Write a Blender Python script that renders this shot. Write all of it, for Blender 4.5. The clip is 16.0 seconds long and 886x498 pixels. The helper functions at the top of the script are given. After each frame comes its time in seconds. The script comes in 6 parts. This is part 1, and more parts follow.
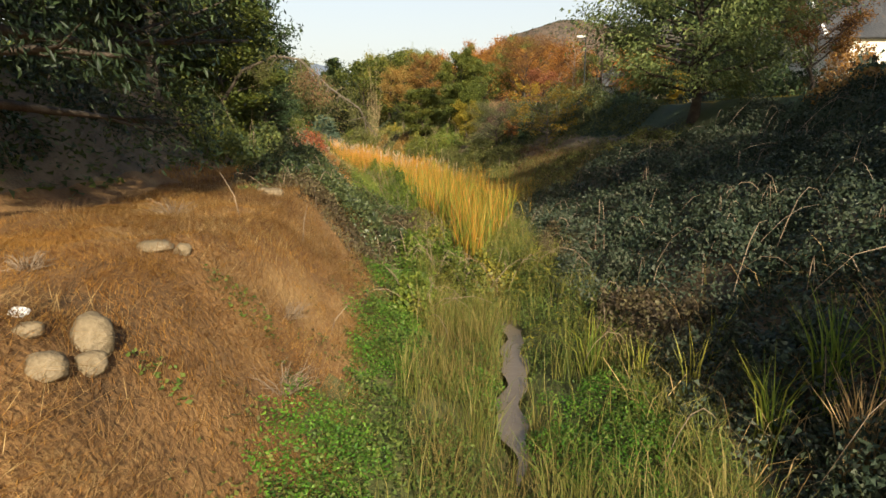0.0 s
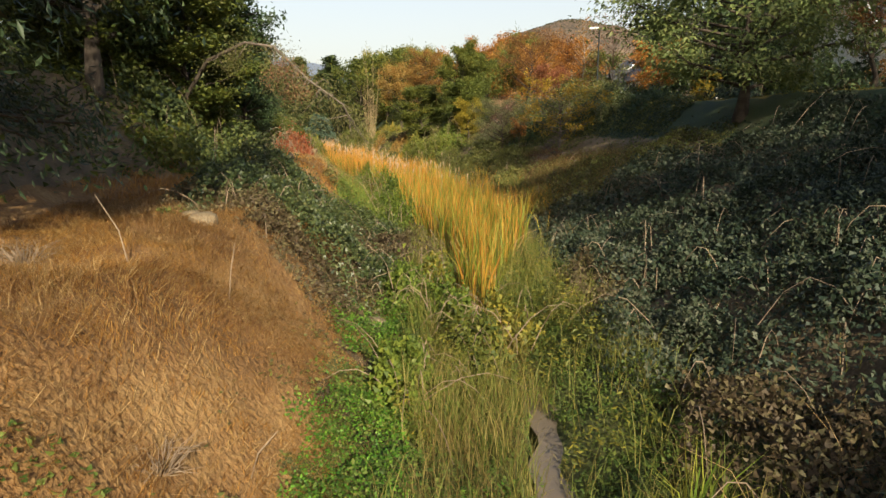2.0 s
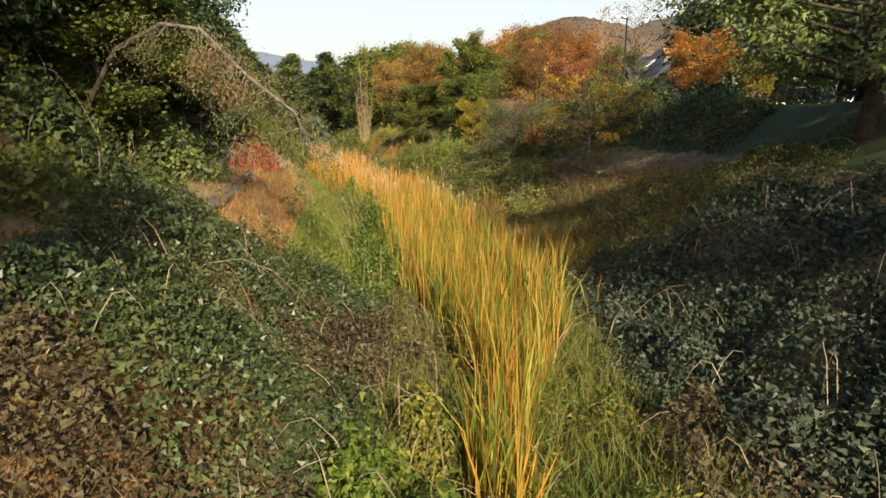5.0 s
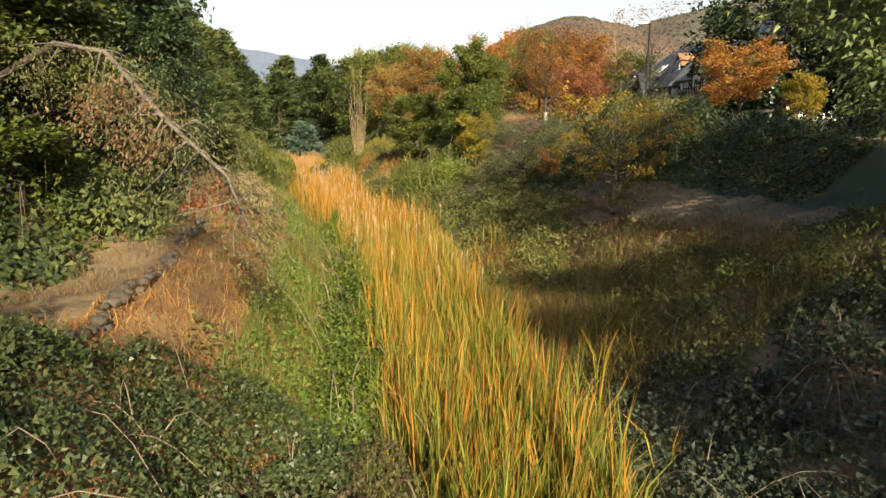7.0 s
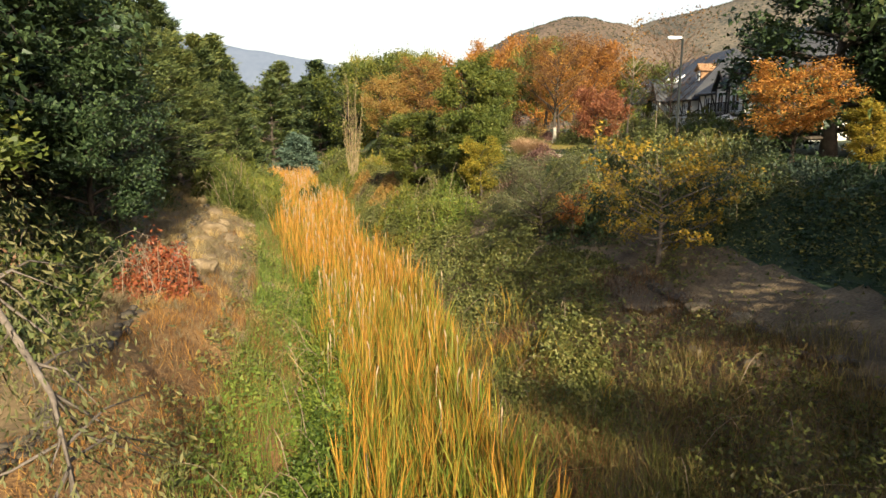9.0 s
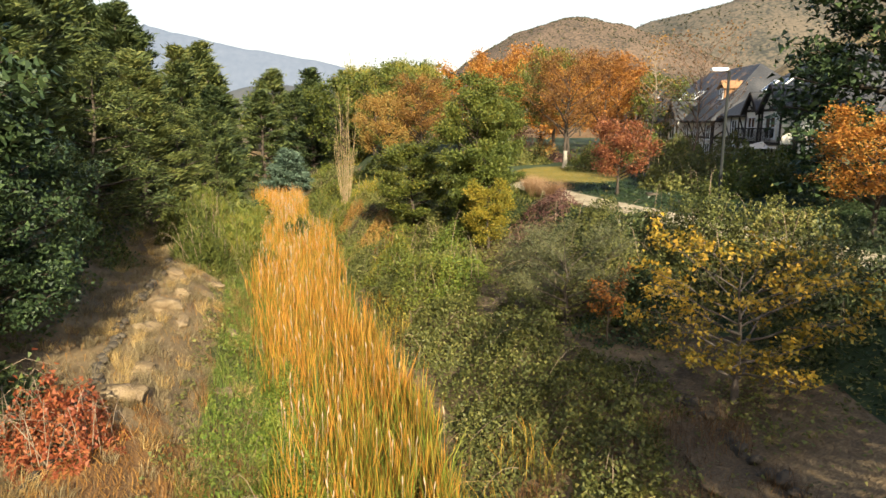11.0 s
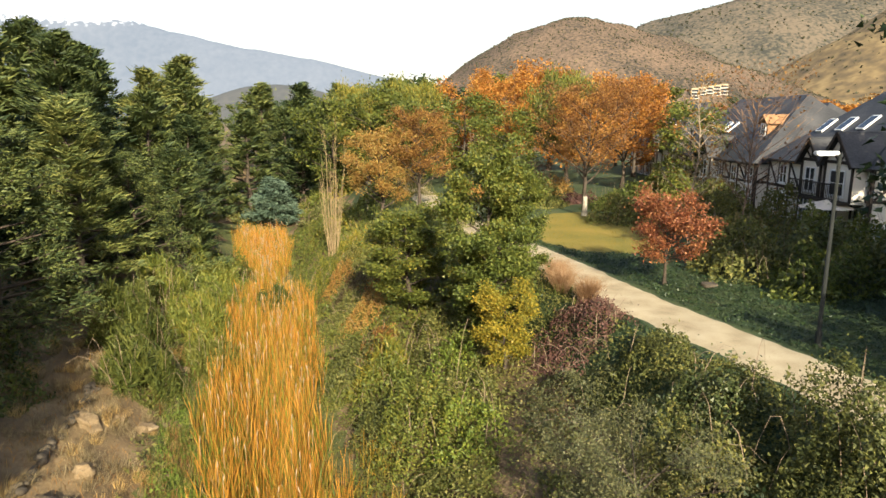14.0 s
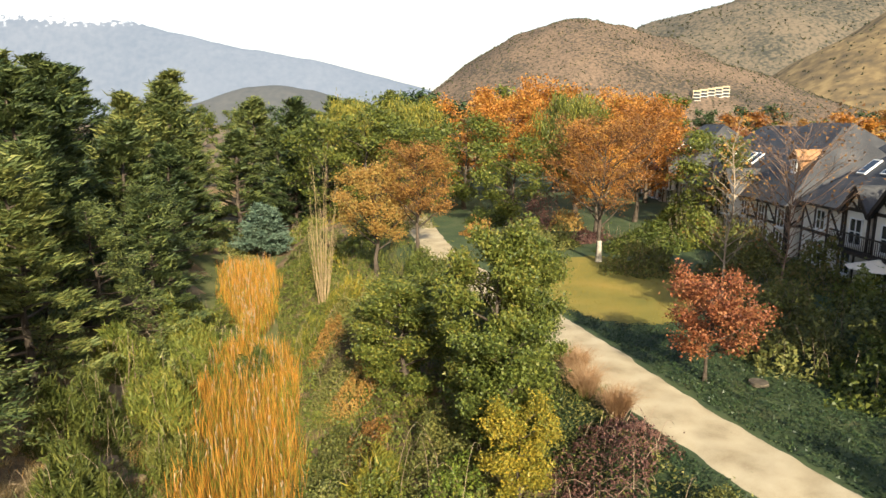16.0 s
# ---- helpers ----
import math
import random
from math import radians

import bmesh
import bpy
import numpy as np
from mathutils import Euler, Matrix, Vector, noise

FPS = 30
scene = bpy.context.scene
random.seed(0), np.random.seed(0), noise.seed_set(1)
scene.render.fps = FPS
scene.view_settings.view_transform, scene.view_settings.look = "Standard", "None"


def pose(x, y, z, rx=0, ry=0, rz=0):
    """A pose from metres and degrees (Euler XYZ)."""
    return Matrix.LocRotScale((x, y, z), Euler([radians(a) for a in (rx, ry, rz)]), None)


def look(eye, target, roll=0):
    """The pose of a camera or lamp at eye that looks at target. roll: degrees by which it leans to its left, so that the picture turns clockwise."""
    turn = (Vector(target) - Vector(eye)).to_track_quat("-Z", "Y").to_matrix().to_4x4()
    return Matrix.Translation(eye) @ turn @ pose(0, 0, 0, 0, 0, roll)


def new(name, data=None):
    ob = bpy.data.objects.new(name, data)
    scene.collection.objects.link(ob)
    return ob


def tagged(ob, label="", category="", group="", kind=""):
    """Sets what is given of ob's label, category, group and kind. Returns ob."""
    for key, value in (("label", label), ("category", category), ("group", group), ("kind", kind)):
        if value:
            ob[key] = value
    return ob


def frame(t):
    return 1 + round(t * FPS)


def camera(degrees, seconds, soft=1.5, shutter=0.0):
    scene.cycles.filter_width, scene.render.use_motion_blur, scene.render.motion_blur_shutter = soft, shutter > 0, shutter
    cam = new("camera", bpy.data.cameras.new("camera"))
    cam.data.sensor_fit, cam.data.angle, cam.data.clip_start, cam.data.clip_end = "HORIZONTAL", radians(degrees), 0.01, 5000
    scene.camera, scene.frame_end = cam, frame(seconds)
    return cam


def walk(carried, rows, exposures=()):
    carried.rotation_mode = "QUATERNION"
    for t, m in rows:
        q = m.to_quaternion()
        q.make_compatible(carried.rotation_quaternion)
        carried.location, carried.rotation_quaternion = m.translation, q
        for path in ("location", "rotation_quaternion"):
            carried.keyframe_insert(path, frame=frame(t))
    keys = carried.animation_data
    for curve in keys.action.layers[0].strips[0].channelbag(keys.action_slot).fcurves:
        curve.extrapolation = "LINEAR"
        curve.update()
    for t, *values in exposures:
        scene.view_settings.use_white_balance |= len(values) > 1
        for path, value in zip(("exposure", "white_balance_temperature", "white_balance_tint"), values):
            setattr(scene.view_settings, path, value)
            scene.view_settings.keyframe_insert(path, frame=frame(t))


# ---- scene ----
# ---- camera ----
cam = camera(69.0, 16.0, soft=1.5)
METRES, EYE, TILT = 48.0, 4.5, -10.722
ROWS = [
    (0.0, 0.00000, 0.00000, 0.00000, -0.000, 0.000, -0.000),
    (0.5, 0.00040, 0.02210, 0.00418, -0.020, -0.013, 0.020),
    (1.0, 0.00066, 0.04590, 0.00843, 0.007, -0.033, 0.010),
    (1.5, 0.00053, 0.07000, 0.01274, 0.040, -0.027, 0.010),
    (2.0, 0.00040, 0.09310, 0.01739, 0.053, -0.007, -0.040),
    (2.5, 0.00066, 0.11830, 0.02243, 0.113, -0.020, -0.040),
    (3.0, 0.00146, 0.14400, 0.02827, 0.166, -0.027, -0.070),
    (3.5, 0.00179, 0.16810, 0.03385, 0.179, -0.053, -0.070),
    (4.0, 0.00206, 0.19360, 0.03962, 0.186, -0.073, -0.090),
    (6.5, 0.00159, 0.31650, 0.08774, 0.139, -0.226, -0.140),
    (7.0, 0.00166, 0.34250, 0.09902, 0.106, -0.226, -0.170),
    (7.5, 0.00146, 0.36870, 0.11057, 0.100, -0.212, -0.170),
    (8.0, 0.00100, 0.39310, 0.12219, 0.093, -0.212, -0.190),
    (8.5, 0.00060, 0.41940, 0.13659, 0.093, -0.226, -0.180),
    (9.0, 0.00027, 0.44430, 0.15046, 0.153, -0.239, -0.150),
    (11.5, -0.00192, 0.57780, 0.22825, 0.113, -0.305, -0.150),
    (12.0, -0.00226, 0.60290, 0.24265, 0.119, -0.332, -0.130),
    (12.5, -0.00285, 0.62960, 0.25838, 0.113, -0.352, -0.120),
    (13.0, -0.00345, 0.65600, 0.27464, 0.133, -0.352, -0.130),
    (13.5, -0.00431, 0.68050, 0.29123, 0.113, -0.365, -0.100),
    (14.0, -0.00518, 0.70540, 0.30955, 0.066, -0.385, -0.080),
    (14.5, -0.00551, 0.73030, 0.32740, 0.046, -0.398, -0.040),
    (15.0, -0.00584, 0.75270, 0.34419, 0.033, -0.398, -0.050),
    (15.5, -0.00604, 0.77600, 0.36265, 0.020, -0.385, -0.030),
    (16.0, -0.00577, 0.79740, 0.37984, 0.060, -0.392, -0.050),
]
walk(cam, [(t, pose(0, 0, EYE, TILT, 0, 0) @ pose(METRES * x, METRES * y, METRES * z, 90 + pitch, roll, yaw))
           for t, x, y, z, yaw, pitch, roll in ROWS],
     exposures=[(0, 0.84), (4, 0.90), (7, 1.08), (9, 1.17), (11.5, 1.28), (16, 1.30)])

# ---- daylight ----
SUN_FROM = Vector((0.25, -0.97, 0.0)).normalized() * math.cos(radians(26)) + Vector((0, 0, math.sin(radians(26))))
sun = new("sun", bpy.data.lights.new("sun", "SUN"))
sun.data.energy, sun.data.angle, sun.data.color = 5.0, radians(0.6), (1.0, 0.90, 0.68)
sun.matrix_world = look((0, 0, 60), Vector((0, 0, 60)) - SUN_FROM)
world = bpy.data.worlds.new("world")
scene.world = world
world.use_nodes = True
wn = world.node_tree.nodes
sky = wn.new("ShaderNodeTexSky")
sky.sky_type, sky.sun_disc = "NISHITA", False
sky.sun_elevation, sky.sun_rotation = radians(26), math.atan2(SUN_FROM.x, SUN_FROM.y)
sky.air_density, sky.dust_density, sky.ozone_density = 1.0, 2.5, 1.0
# pale autumn haze that thickens towards the horizon all round
wco, wsep, wmap, wmix = wn.new("ShaderNodeTexCoord"), wn.new("ShaderNodeSeparateXYZ"), wn.new("ShaderNodeMapRange"), wn.new("ShaderNodeMix")
wmix.data_type = "RGBA"
wmap.inputs["From Min"].default_value, wmap.inputs["From Max"].default_value = 0.0, 0.5
wmap.inputs["To Min"].default_value, wmap.inputs["To Max"].default_value = 0.92, 0.0
wmix.inputs[7].default_value = (4.3, 4.15, 3.6, 1)
world.node_tree.links.new(wco.outputs["Generated"], wsep.inputs[0])
world.node_tree.links.new(wsep.outputs["Z"], wmap.inputs["Value"])
world.node_tree.links.new(wmap.outputs[0], wmix.inputs[0])
world.node_tree.links.new(sky.outputs[0], wmix.inputs[6])
world.node_tree.links.new(wmix.outputs[2], wn["Background"].inputs[0])
wn["Background"].inputs[1].default_value = 0.12

# ---- the lie of the land ----
def ramp(a, b, x):
    t = np.clip((x - a) / (b - a), 0, 1)
    return t * t * (3 - 2 * t)


def creek_x(y):
    """The middle line of the creek and its reed bed."""
    y = np.asarray(y, float)
    ys = [-20, 20, 28, 40, 52, 61, 69, 85, 101, 130]
    xs = [1.0, 1.0, 0.4, -1.2, -4.3, -7.2, -9.5, -14, -19, -25]
    return sum(np.interp(y + d, ys, xs) for d in (-3, -1, 1, 3)) / 4


def wobble(x, y):
    return (np.sin(x * 0.9 + 1.3 * np.sin(y * 0.37)) * np.cos(y * 0.8 + np.sin(x * 0.5)) * 0.6
            + np.sin(x * 2.3 + y * 1.1) * np.sin(y * 2.0 - x * 0.7) * 0.3)


def ground_z(x, y):
    """Height of the ground: creek bed, banks, the side terraces and the land round them."""
    x, y = np.asarray(x, float), np.asarray(y, float)
    u = x - creek_x(y)
    near = 1 - ramp(17, 25, y)
    s = -u
    left = 0.35 * ramp(0.4, 2.0, s) + 2.3 * ramp(2.4 - 0.4 * near, 6.4 - 1.6 * near, s) + 3.4 * ramp(8.5, 13.5, s) + 1.5 * ramp(15, 60, s)
    right = (0.35 * ramp(0.4, 2.2, u) + 2.4 * ramp(2.2, 7.5, u) + 1.0 * ramp(7.5, 10.0, u) + 1.7 * ramp(9.8, 12.0, u)
             + 0.9 * ramp(14, 45, u))
    z = 0.2 + np.where(u < 0, left, right)
    channel = np.exp(-((u - 0.5 * ramp(8, 13.5, y)) / 0.45) ** 2) * (1 - ramp(13, 17, y)) * ramp(6.2, 8.4, y)
    z = z - 0.34 * channel
    calm = ramp(11.5, 13, u) * 0.85
    hummock = 0.07 * np.sin(x * 3.1 + np.sin(y * 1.7)) * np.sin(y * 2.7 + np.sin(x * 1.3)) * ramp(2.2, 3.2, s) * (1 - ramp(9, 11, s)) * (1 - ramp(60, 70, y))
    far = ramp(200, 900, np.hypot(x, y - 50))
    return z + hummock + wobble(x, y) * 0.13 * (1 - calm) * (1 - far) * ramp(0.5, 2.5, np.abs(u))

# ---- small tools ----
GOLD = 2.39996


def tri_mesh(name, V, F, mats, index=None, along=None):
    """A mesh from arrays of corners and triangles; along: a number a corner, read by materials as 'along'."""
    V, F = np.asarray(V, np.float32), np.asarray(F, np.int32)
    me = bpy.data.meshes.new(name)
    me.vertices.add(len(V))
    me.vertices.foreach_set("co", V.ravel())
    me.loops.add(F.size)
    me.loops.foreach_set("vertex_index", F.ravel())
    me.polygons.add(len(F))
    me.polygons.foreach_set("loop_start", np.arange(0, F.size, 3, dtype=np.int32))
    for m in mats:
        me.materials.append(m)
    if index is not None:
        me.polygons.foreach_set("material_index", np.asarray(index, np.int32))
    if along is not None:
        me.attributes.new("along", "FLOAT", "POINT").data.foreach_set("value", np.asarray(along, np.float32))
    me.update(calc_edges=True)
    return me


def merge(pieces):
    """Joins (V, F) pairs into one."""
    Vs, Fs, n = [], [], 0
    for V, F in pieces:
        Vs.append(V)
        Fs.append(np.asarray(F) + n)
        n += len(V)
    return np.concatenate(Vs), np.concatenate(Fs)


def unit(v):
    return v / np.maximum(np.linalg.norm(v, axis=-1, keepdims=True), 1e-9)


def tube(path, radii, sides=6):
    path, radii = np.asarray(path, float), np.asarray(radii, float)
    n = len(path)
    d = unit(np.gradient(path, axis=0))
    ref = np.where(np.abs(d[:, 2:3]) > 0.9, [[1.0, 0, 0]], [[0, 0, 1.0]])
    a = unit(np.cross(d, ref))
    b = np.cross(d, a)
    ang = np.arange(sides) * 2 * np.pi / sides
    V = path[:, None] + radii[:, None, None] * (np.cos(ang)[None, :, None] * a[:, None] + np.sin(ang)[None, :, None] * b[:, None])
    F = []
    for i in range(n - 1):
        for j in range(sides):
            p, q = i * sides + j, i * sides + (j + 1) % sides
            F += [(p, q, q + sides), (p, q + sides, p + sides)]
    for j in range(1, sides - 1):
        F.append(((n - 1) * sides, (n - 1) * sides + j, (n - 1) * sides + j + 1))
    return V.reshape(-1, 3), np.array(F)


def leaf_quads(C, A, B, length, width, fold=0.25):
    """Folded leaves at C, along A, with B across."""
    C, A, B = np.asarray(C), unit(A), unit(B)
    N = np.cross(A, B)
    l, w = np.asarray(length).reshape(-1, 1), np.asarray(width).reshape(-1, 1)
    V = np.stack([C - A * l * 0.5, C + B * w * 0.5 + N * w * fold, C + A * l * 0.5, C - B * w * 0.5 + N * w * fold], 1)
    i = np.arange(len(C))[:, None] * 4
    F = np.concatenate([i + [0, 1, 2], i + [0, 2, 3]], 1)
    return V.reshape(-1, 3), F.reshape(-1, 3)


def leaf_tris(C, A, B, length, width):
    """Pointed leaves of one triangle each at C, along A, with B across."""
    C, A, B = np.asarray(C), unit(A), unit(B)
    l, w = np.asarray(length).reshape(-1, 1), np.asarray(width).reshape(-1, 1)
    V = np.stack([C - A * l * 0.5 + B * w * 0.55, C - A * l * 0.35 - B * w * 0.65, C + A * l * 0.6], 1)
    return V.reshape(-1, 3), np.arange(len(C) * 3).reshape(-1, 3)


def blades(P, height, width, lean, rng, curl=0.35, bias=None):
    """Tapered bent blades of grass or reed standing at P. Returns corners, triangles and the share of height of each corner."""
    n = len(P)
    az = rng.uniform(0, 2 * np.pi, n)
    out = np.stack([np.cos(az), np.sin(az), 0 * az], 1)
    tip = out * lean[:, None]
    if bias is not None:
        tip = tip + bias
    turn = rng.uniform(0, np.pi, n)
    side = np.stack([np.cos(turn), np.sin(turn), 0 * turn], 1) * width[:, None] * 0.5
    up = np.array([0, 0, 1.0]) * height[:, None]
    mid = P + tip * (0.5 - curl * 0.5) * height[:, None] + up * 0.56
    end = P + tip * height[:, None] + up * (1 - 0.3 * np.minimum(np.linalg.norm(tip, axis=1, keepdims=True), 1.5))
    V = np.stack([P - side, P + side, mid - side * 0.8, mid + side * 0.8, end], 1)
    i = np.arange(n)[:, None] * 5
    F = np.concatenate([i + [0, 1, 3], i + [0, 3, 2], i + [2, 3, 4]], 1)
    return V.reshape(-1, 3), F.reshape(-1, 3), np.tile([0, 0, 0.55, 0.55, 1.0], n)


def part(name, me, parent, label=""):
    ob = new(name, me)
    ob.parent = parent
    return tagged(ob, label)


def thing(name, place, label, category, group="", turn=0.0, scale=(1, 1, 1)):
    ob = new(name)
    ob.empty_display_size = 0.2
    ob.location, ob.rotation_euler, ob.scale = place, (0, 0, turn), scale
    return tagged(ob, label, category, group)


def bm_mesh(name, bm, mats):
    me = bpy.data.meshes.new(name)
    bm.to_mesh(me)
    bm.free()
    for m in mats:
        me.materials.append(m)
    return me


def box(bm, x0, x1, y0, y1, z0, z1, bevel=0.0, mat=0):
    r = bmesh.ops.create_cube(bm, size=1.0, matrix=Matrix.LocRotScale(((x0 + x1) / 2, (y0 + y1) / 2, (z0 + z1) / 2), None, (x1 - x0, y1 - y0, z1 - z0)))
    if bevel:
        edges = list({e for v in r["verts"] for e in v.link_edges})
        bmesh.ops.bevel(bm, geom=edges, offset=bevel, segments=2, affect="EDGES")
    return bm


def beam(bm, a, b, w, d):
    """A square bar from a to b."""
    a, b = Vector(a), Vector(b)
    m = Matrix.Translation((a + b) / 2) @ (b - a).to_track_quat("Z", "Y").to_matrix().to_4x4()
    bmesh.ops.create_cube(bm, size=1.0, matrix=m @ Matrix.Diagonal((w, d, (b - a).length, 1)))
    return bm


def at_ground(x, y, dz=0.0):
    return (x, y, float(ground_z(x, y)) + dz)

# ---- materials ----
def node_material(name):
    m = bpy.data.materials.new(name)
    m.use_nodes = True
    t = m.node_tree
    return m, t, t.nodes, t.nodes["Principled BSDF"]


def ramp_node(t, stops):
    r = t.nodes.new("ShaderNodeValToRGB")
    e = r.color_ramp.elements
    while len(e) < len(stops):
        e.new(0.5)
    for k, (p, c) in zip(e, stops):
        k.position, k.color = p, (*c, 1)
    return r


def noise_node(t, scale, detail=6.0, space="Object"):
    co = t.nodes.new("ShaderNodeTexCoord") if space != "World" else t.nodes.new("ShaderNodeNewGeometry")
    n = t.nodes.new("ShaderNodeTexNoise")
    n.inputs["Scale"].default_value, n.inputs["Detail"].default_value = scale, detail
    t.links.new(co.outputs["Position" if space == "World" else space], n.inputs["Vector"])
    return n


def bump_to(t, bsdf, source, strength, distance=0.02):
    b = t.nodes.new("ShaderNodeBump")
    b.inputs["Strength"].default_value, b.inputs["Distance"].default_value = strength, distance
    t.links.new(source, b.inputs["Height"])
    t.links.new(b.outputs[0], bsdf.inputs["Normal"])


def surface(name, stops, scale=3.0, fine=40.0, rough=0.85, bump=0.4, distance=0.02, mix=0.35, space="Object", metal=0.0):
    """A rough surface with colour at two scales and relief."""
    m, t, n, bsdf = node_material(name)
    big, small = noise_node(t, scale, 5, space), noise_node(t, fine, 4, space)
    blend = n.new("ShaderNodeMix")
    blend.inputs[0].default_value = mix
    t.links.new(big.outputs["Fac"], blend.inputs[2])
    t.links.new(small.outputs["Fac"], blend.inputs[3])
    r = ramp_node(t, stops)
    t.links.new(blend.outputs[0], r.inputs[0])
    t.links.new(r.outputs[0], bsdf.inputs["Base Color"])
    bsdf.inputs["Roughness"].default_value, bsdf.inputs["Metallic"].default_value = rough, metal
    bsdf.inputs["Specular IOR Level"].default_value = 0.3
    bump_to(t, bsdf, small.outputs["Fac"], bump, distance)
    return m


def foliage(name, stops, through_light=0.35, rough=0.6, along=None, patch=None, shift=0.25, blend=0.5, along_mix=0.45):
    """Leaves: the colour varies from leaf to leaf, in patches and from plant to plant; light passes through them.
    along: colours from foot to tip, blended over."""
    m, t, n, bsdf = node_material(name)
    geo, info = n.new("ShaderNodeNewGeometry"), n.new("ShaderNodeObjectInfo")
    patches = noise_node(t, patch or 0.7, 3, "World")
    a = n.new("ShaderNodeMath")
    a.operation = "MULTIPLY_ADD"
    t.links.new(info.outputs["Random"], a.inputs[0])
    a.inputs[1].default_value, a.inputs[2].default_value = shift, -shift / 2
    b = n.new("ShaderNodeMix")
    b.inputs[0].default_value = blend
    t.links.new(geo.outputs["Random Per Island"], b.inputs[2])
    t.links.new(patches.outputs["Fac"], b.inputs[3])
    c = n.new("ShaderNodeMath")
    c.operation = "ADD"
    t.links.new(b.outputs[0], c.inputs[0])
    t.links.new(a.outputs[0], c.inputs[1])
    r = ramp_node(t, stops)
    t.links.new(c.outputs[0], r.inputs[0])
    colour = r.outputs[0]
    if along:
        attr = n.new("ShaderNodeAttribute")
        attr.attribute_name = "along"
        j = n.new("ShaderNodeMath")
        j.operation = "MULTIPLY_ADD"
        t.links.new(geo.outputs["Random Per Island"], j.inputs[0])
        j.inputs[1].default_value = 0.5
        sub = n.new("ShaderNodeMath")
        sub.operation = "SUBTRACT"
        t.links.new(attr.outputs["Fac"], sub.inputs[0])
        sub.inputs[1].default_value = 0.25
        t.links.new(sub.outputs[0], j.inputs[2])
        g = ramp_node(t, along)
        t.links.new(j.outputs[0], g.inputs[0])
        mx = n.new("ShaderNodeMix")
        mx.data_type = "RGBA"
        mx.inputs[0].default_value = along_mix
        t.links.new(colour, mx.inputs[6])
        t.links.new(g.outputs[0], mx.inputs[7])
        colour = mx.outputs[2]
    t.links.new(colour, bsdf.inputs["Base Color"])
    bsdf.inputs["Roughness"].default_value = rough
    bsdf.inputs["Specular IOR Level"].default_value = 0.25
    tr = n.new("ShaderNodeBsdfTranslucent")
    t.links.new(colour, tr.inputs["Color"])
    mix = n.new("ShaderNodeMixShader")
    mix.inputs[0].default_value = through_light
    t.links.new(bsdf.outputs[0], mix.inputs[1])
    t.links.new(tr.outputs[0], mix.inputs[2])
    t.links.new(mix.outputs[0], n["Material Output"].inputs["Surface"])
    return m


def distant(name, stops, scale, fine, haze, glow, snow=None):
    """Far land; the air's haze is put into its surface as an even emission."""
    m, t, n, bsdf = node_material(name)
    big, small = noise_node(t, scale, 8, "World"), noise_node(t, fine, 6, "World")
    blend = n.new("ShaderNodeMix")
    blend.inputs[0].default_value = 0.6
    t.links.new(big.outputs["Fac"], blend.inputs[2])
    t.links.new(small.outputs["Fac"], blend.inputs[3])
    r = ramp_node(t, stops)
    t.links.new(blend.outputs[0], r.inputs[0])
    colour = r.outputs[0]
    if snow:
        geo, sep = n.new("ShaderNodeNewGeometry"), n.new("ShaderNodeSeparateXYZ")
        t.links.new(geo.outputs["Position"], sep.inputs[0])
        ma = n.new("ShaderNodeMath")
        ma.operation = "MULTIPLY_ADD"
        t.links.new(blend.outputs[0], ma.inputs[0])
        ma.inputs[1].default_value = 300
        t.links.new(sep.outputs["Z"], ma.inputs[2])
        mr = n.new("ShaderNodeMapRange")
        mr.inputs["From Min"].default_value, mr.inputs["From Max"].default_value = snow, snow + 35
        t.links.new(ma.outputs[0], mr.inputs["Value"])
        mx = n.new("ShaderNodeMix")
        mx.data_type = "RGBA"
        t.links.new(mr.outputs[0], mx.inputs[0])
        t.links.new(colour, mx.inputs[6])
        mx.inputs[7].default_value = (0.44, 0.46, 0.5, 1)
        colour = mx.outputs[2]
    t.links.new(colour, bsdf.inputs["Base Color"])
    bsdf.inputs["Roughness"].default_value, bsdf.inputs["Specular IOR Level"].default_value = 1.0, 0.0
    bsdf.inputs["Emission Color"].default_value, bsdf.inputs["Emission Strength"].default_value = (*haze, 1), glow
    return m


M_dry_soil = surface("dry_soil", [(0.3, (0.075, 0.042, 0.018)), (0.5, (0.20, 0.105, 0.038)), (0.7, (0.34, 0.21, 0.085))], 0.6, 14, bump=0.9, distance=0.06, space="World")
M_pale_soil = surface("pale_soil", [(0.3, (0.085, 0.06, 0.034)), (0.5, (0.18, 0.122, 0.06)), (0.72, (0.29, 0.21, 0.115))], 0.5, 9, bump=0.7, distance=0.05, space="World")
M_wet_soil = surface("green_soil", [(0.3, (0.04, 0.05, 0.015)), (0.5, (0.09, 0.10, 0.03)), (0.7, (0.14, 0.12, 0.05))], 0.7, 12, bump=0.8, distance=0.05, space="World")
M_dark_soil = surface("leaf_litter", [(0.3, (0.05, 0.036, 0.022)), (0.5, (0.135, 0.092, 0.05)), (0.7, (0.25, 0.175, 0.095))], 0.6, 16, bump=0.9, distance=0.05, space="World")
M_lawn = surface("lawn_soil", [(0.3, (0.10, 0.10, 0.018)), (0.5, (0.18, 0.145, 0.026)), (0.7, (0.27, 0.185, 0.04))], 0.35, 30, bump=0.5, space="World")
M_ivy_soil = surface("ivy_soil", [(0.3, (0.02, 0.035, 0.015)), (0.55, (0.05, 0.07, 0.025)), (0.7, (0.09, 0.08, 0.04))], 0.5, 18, bump=0.8, space="World")
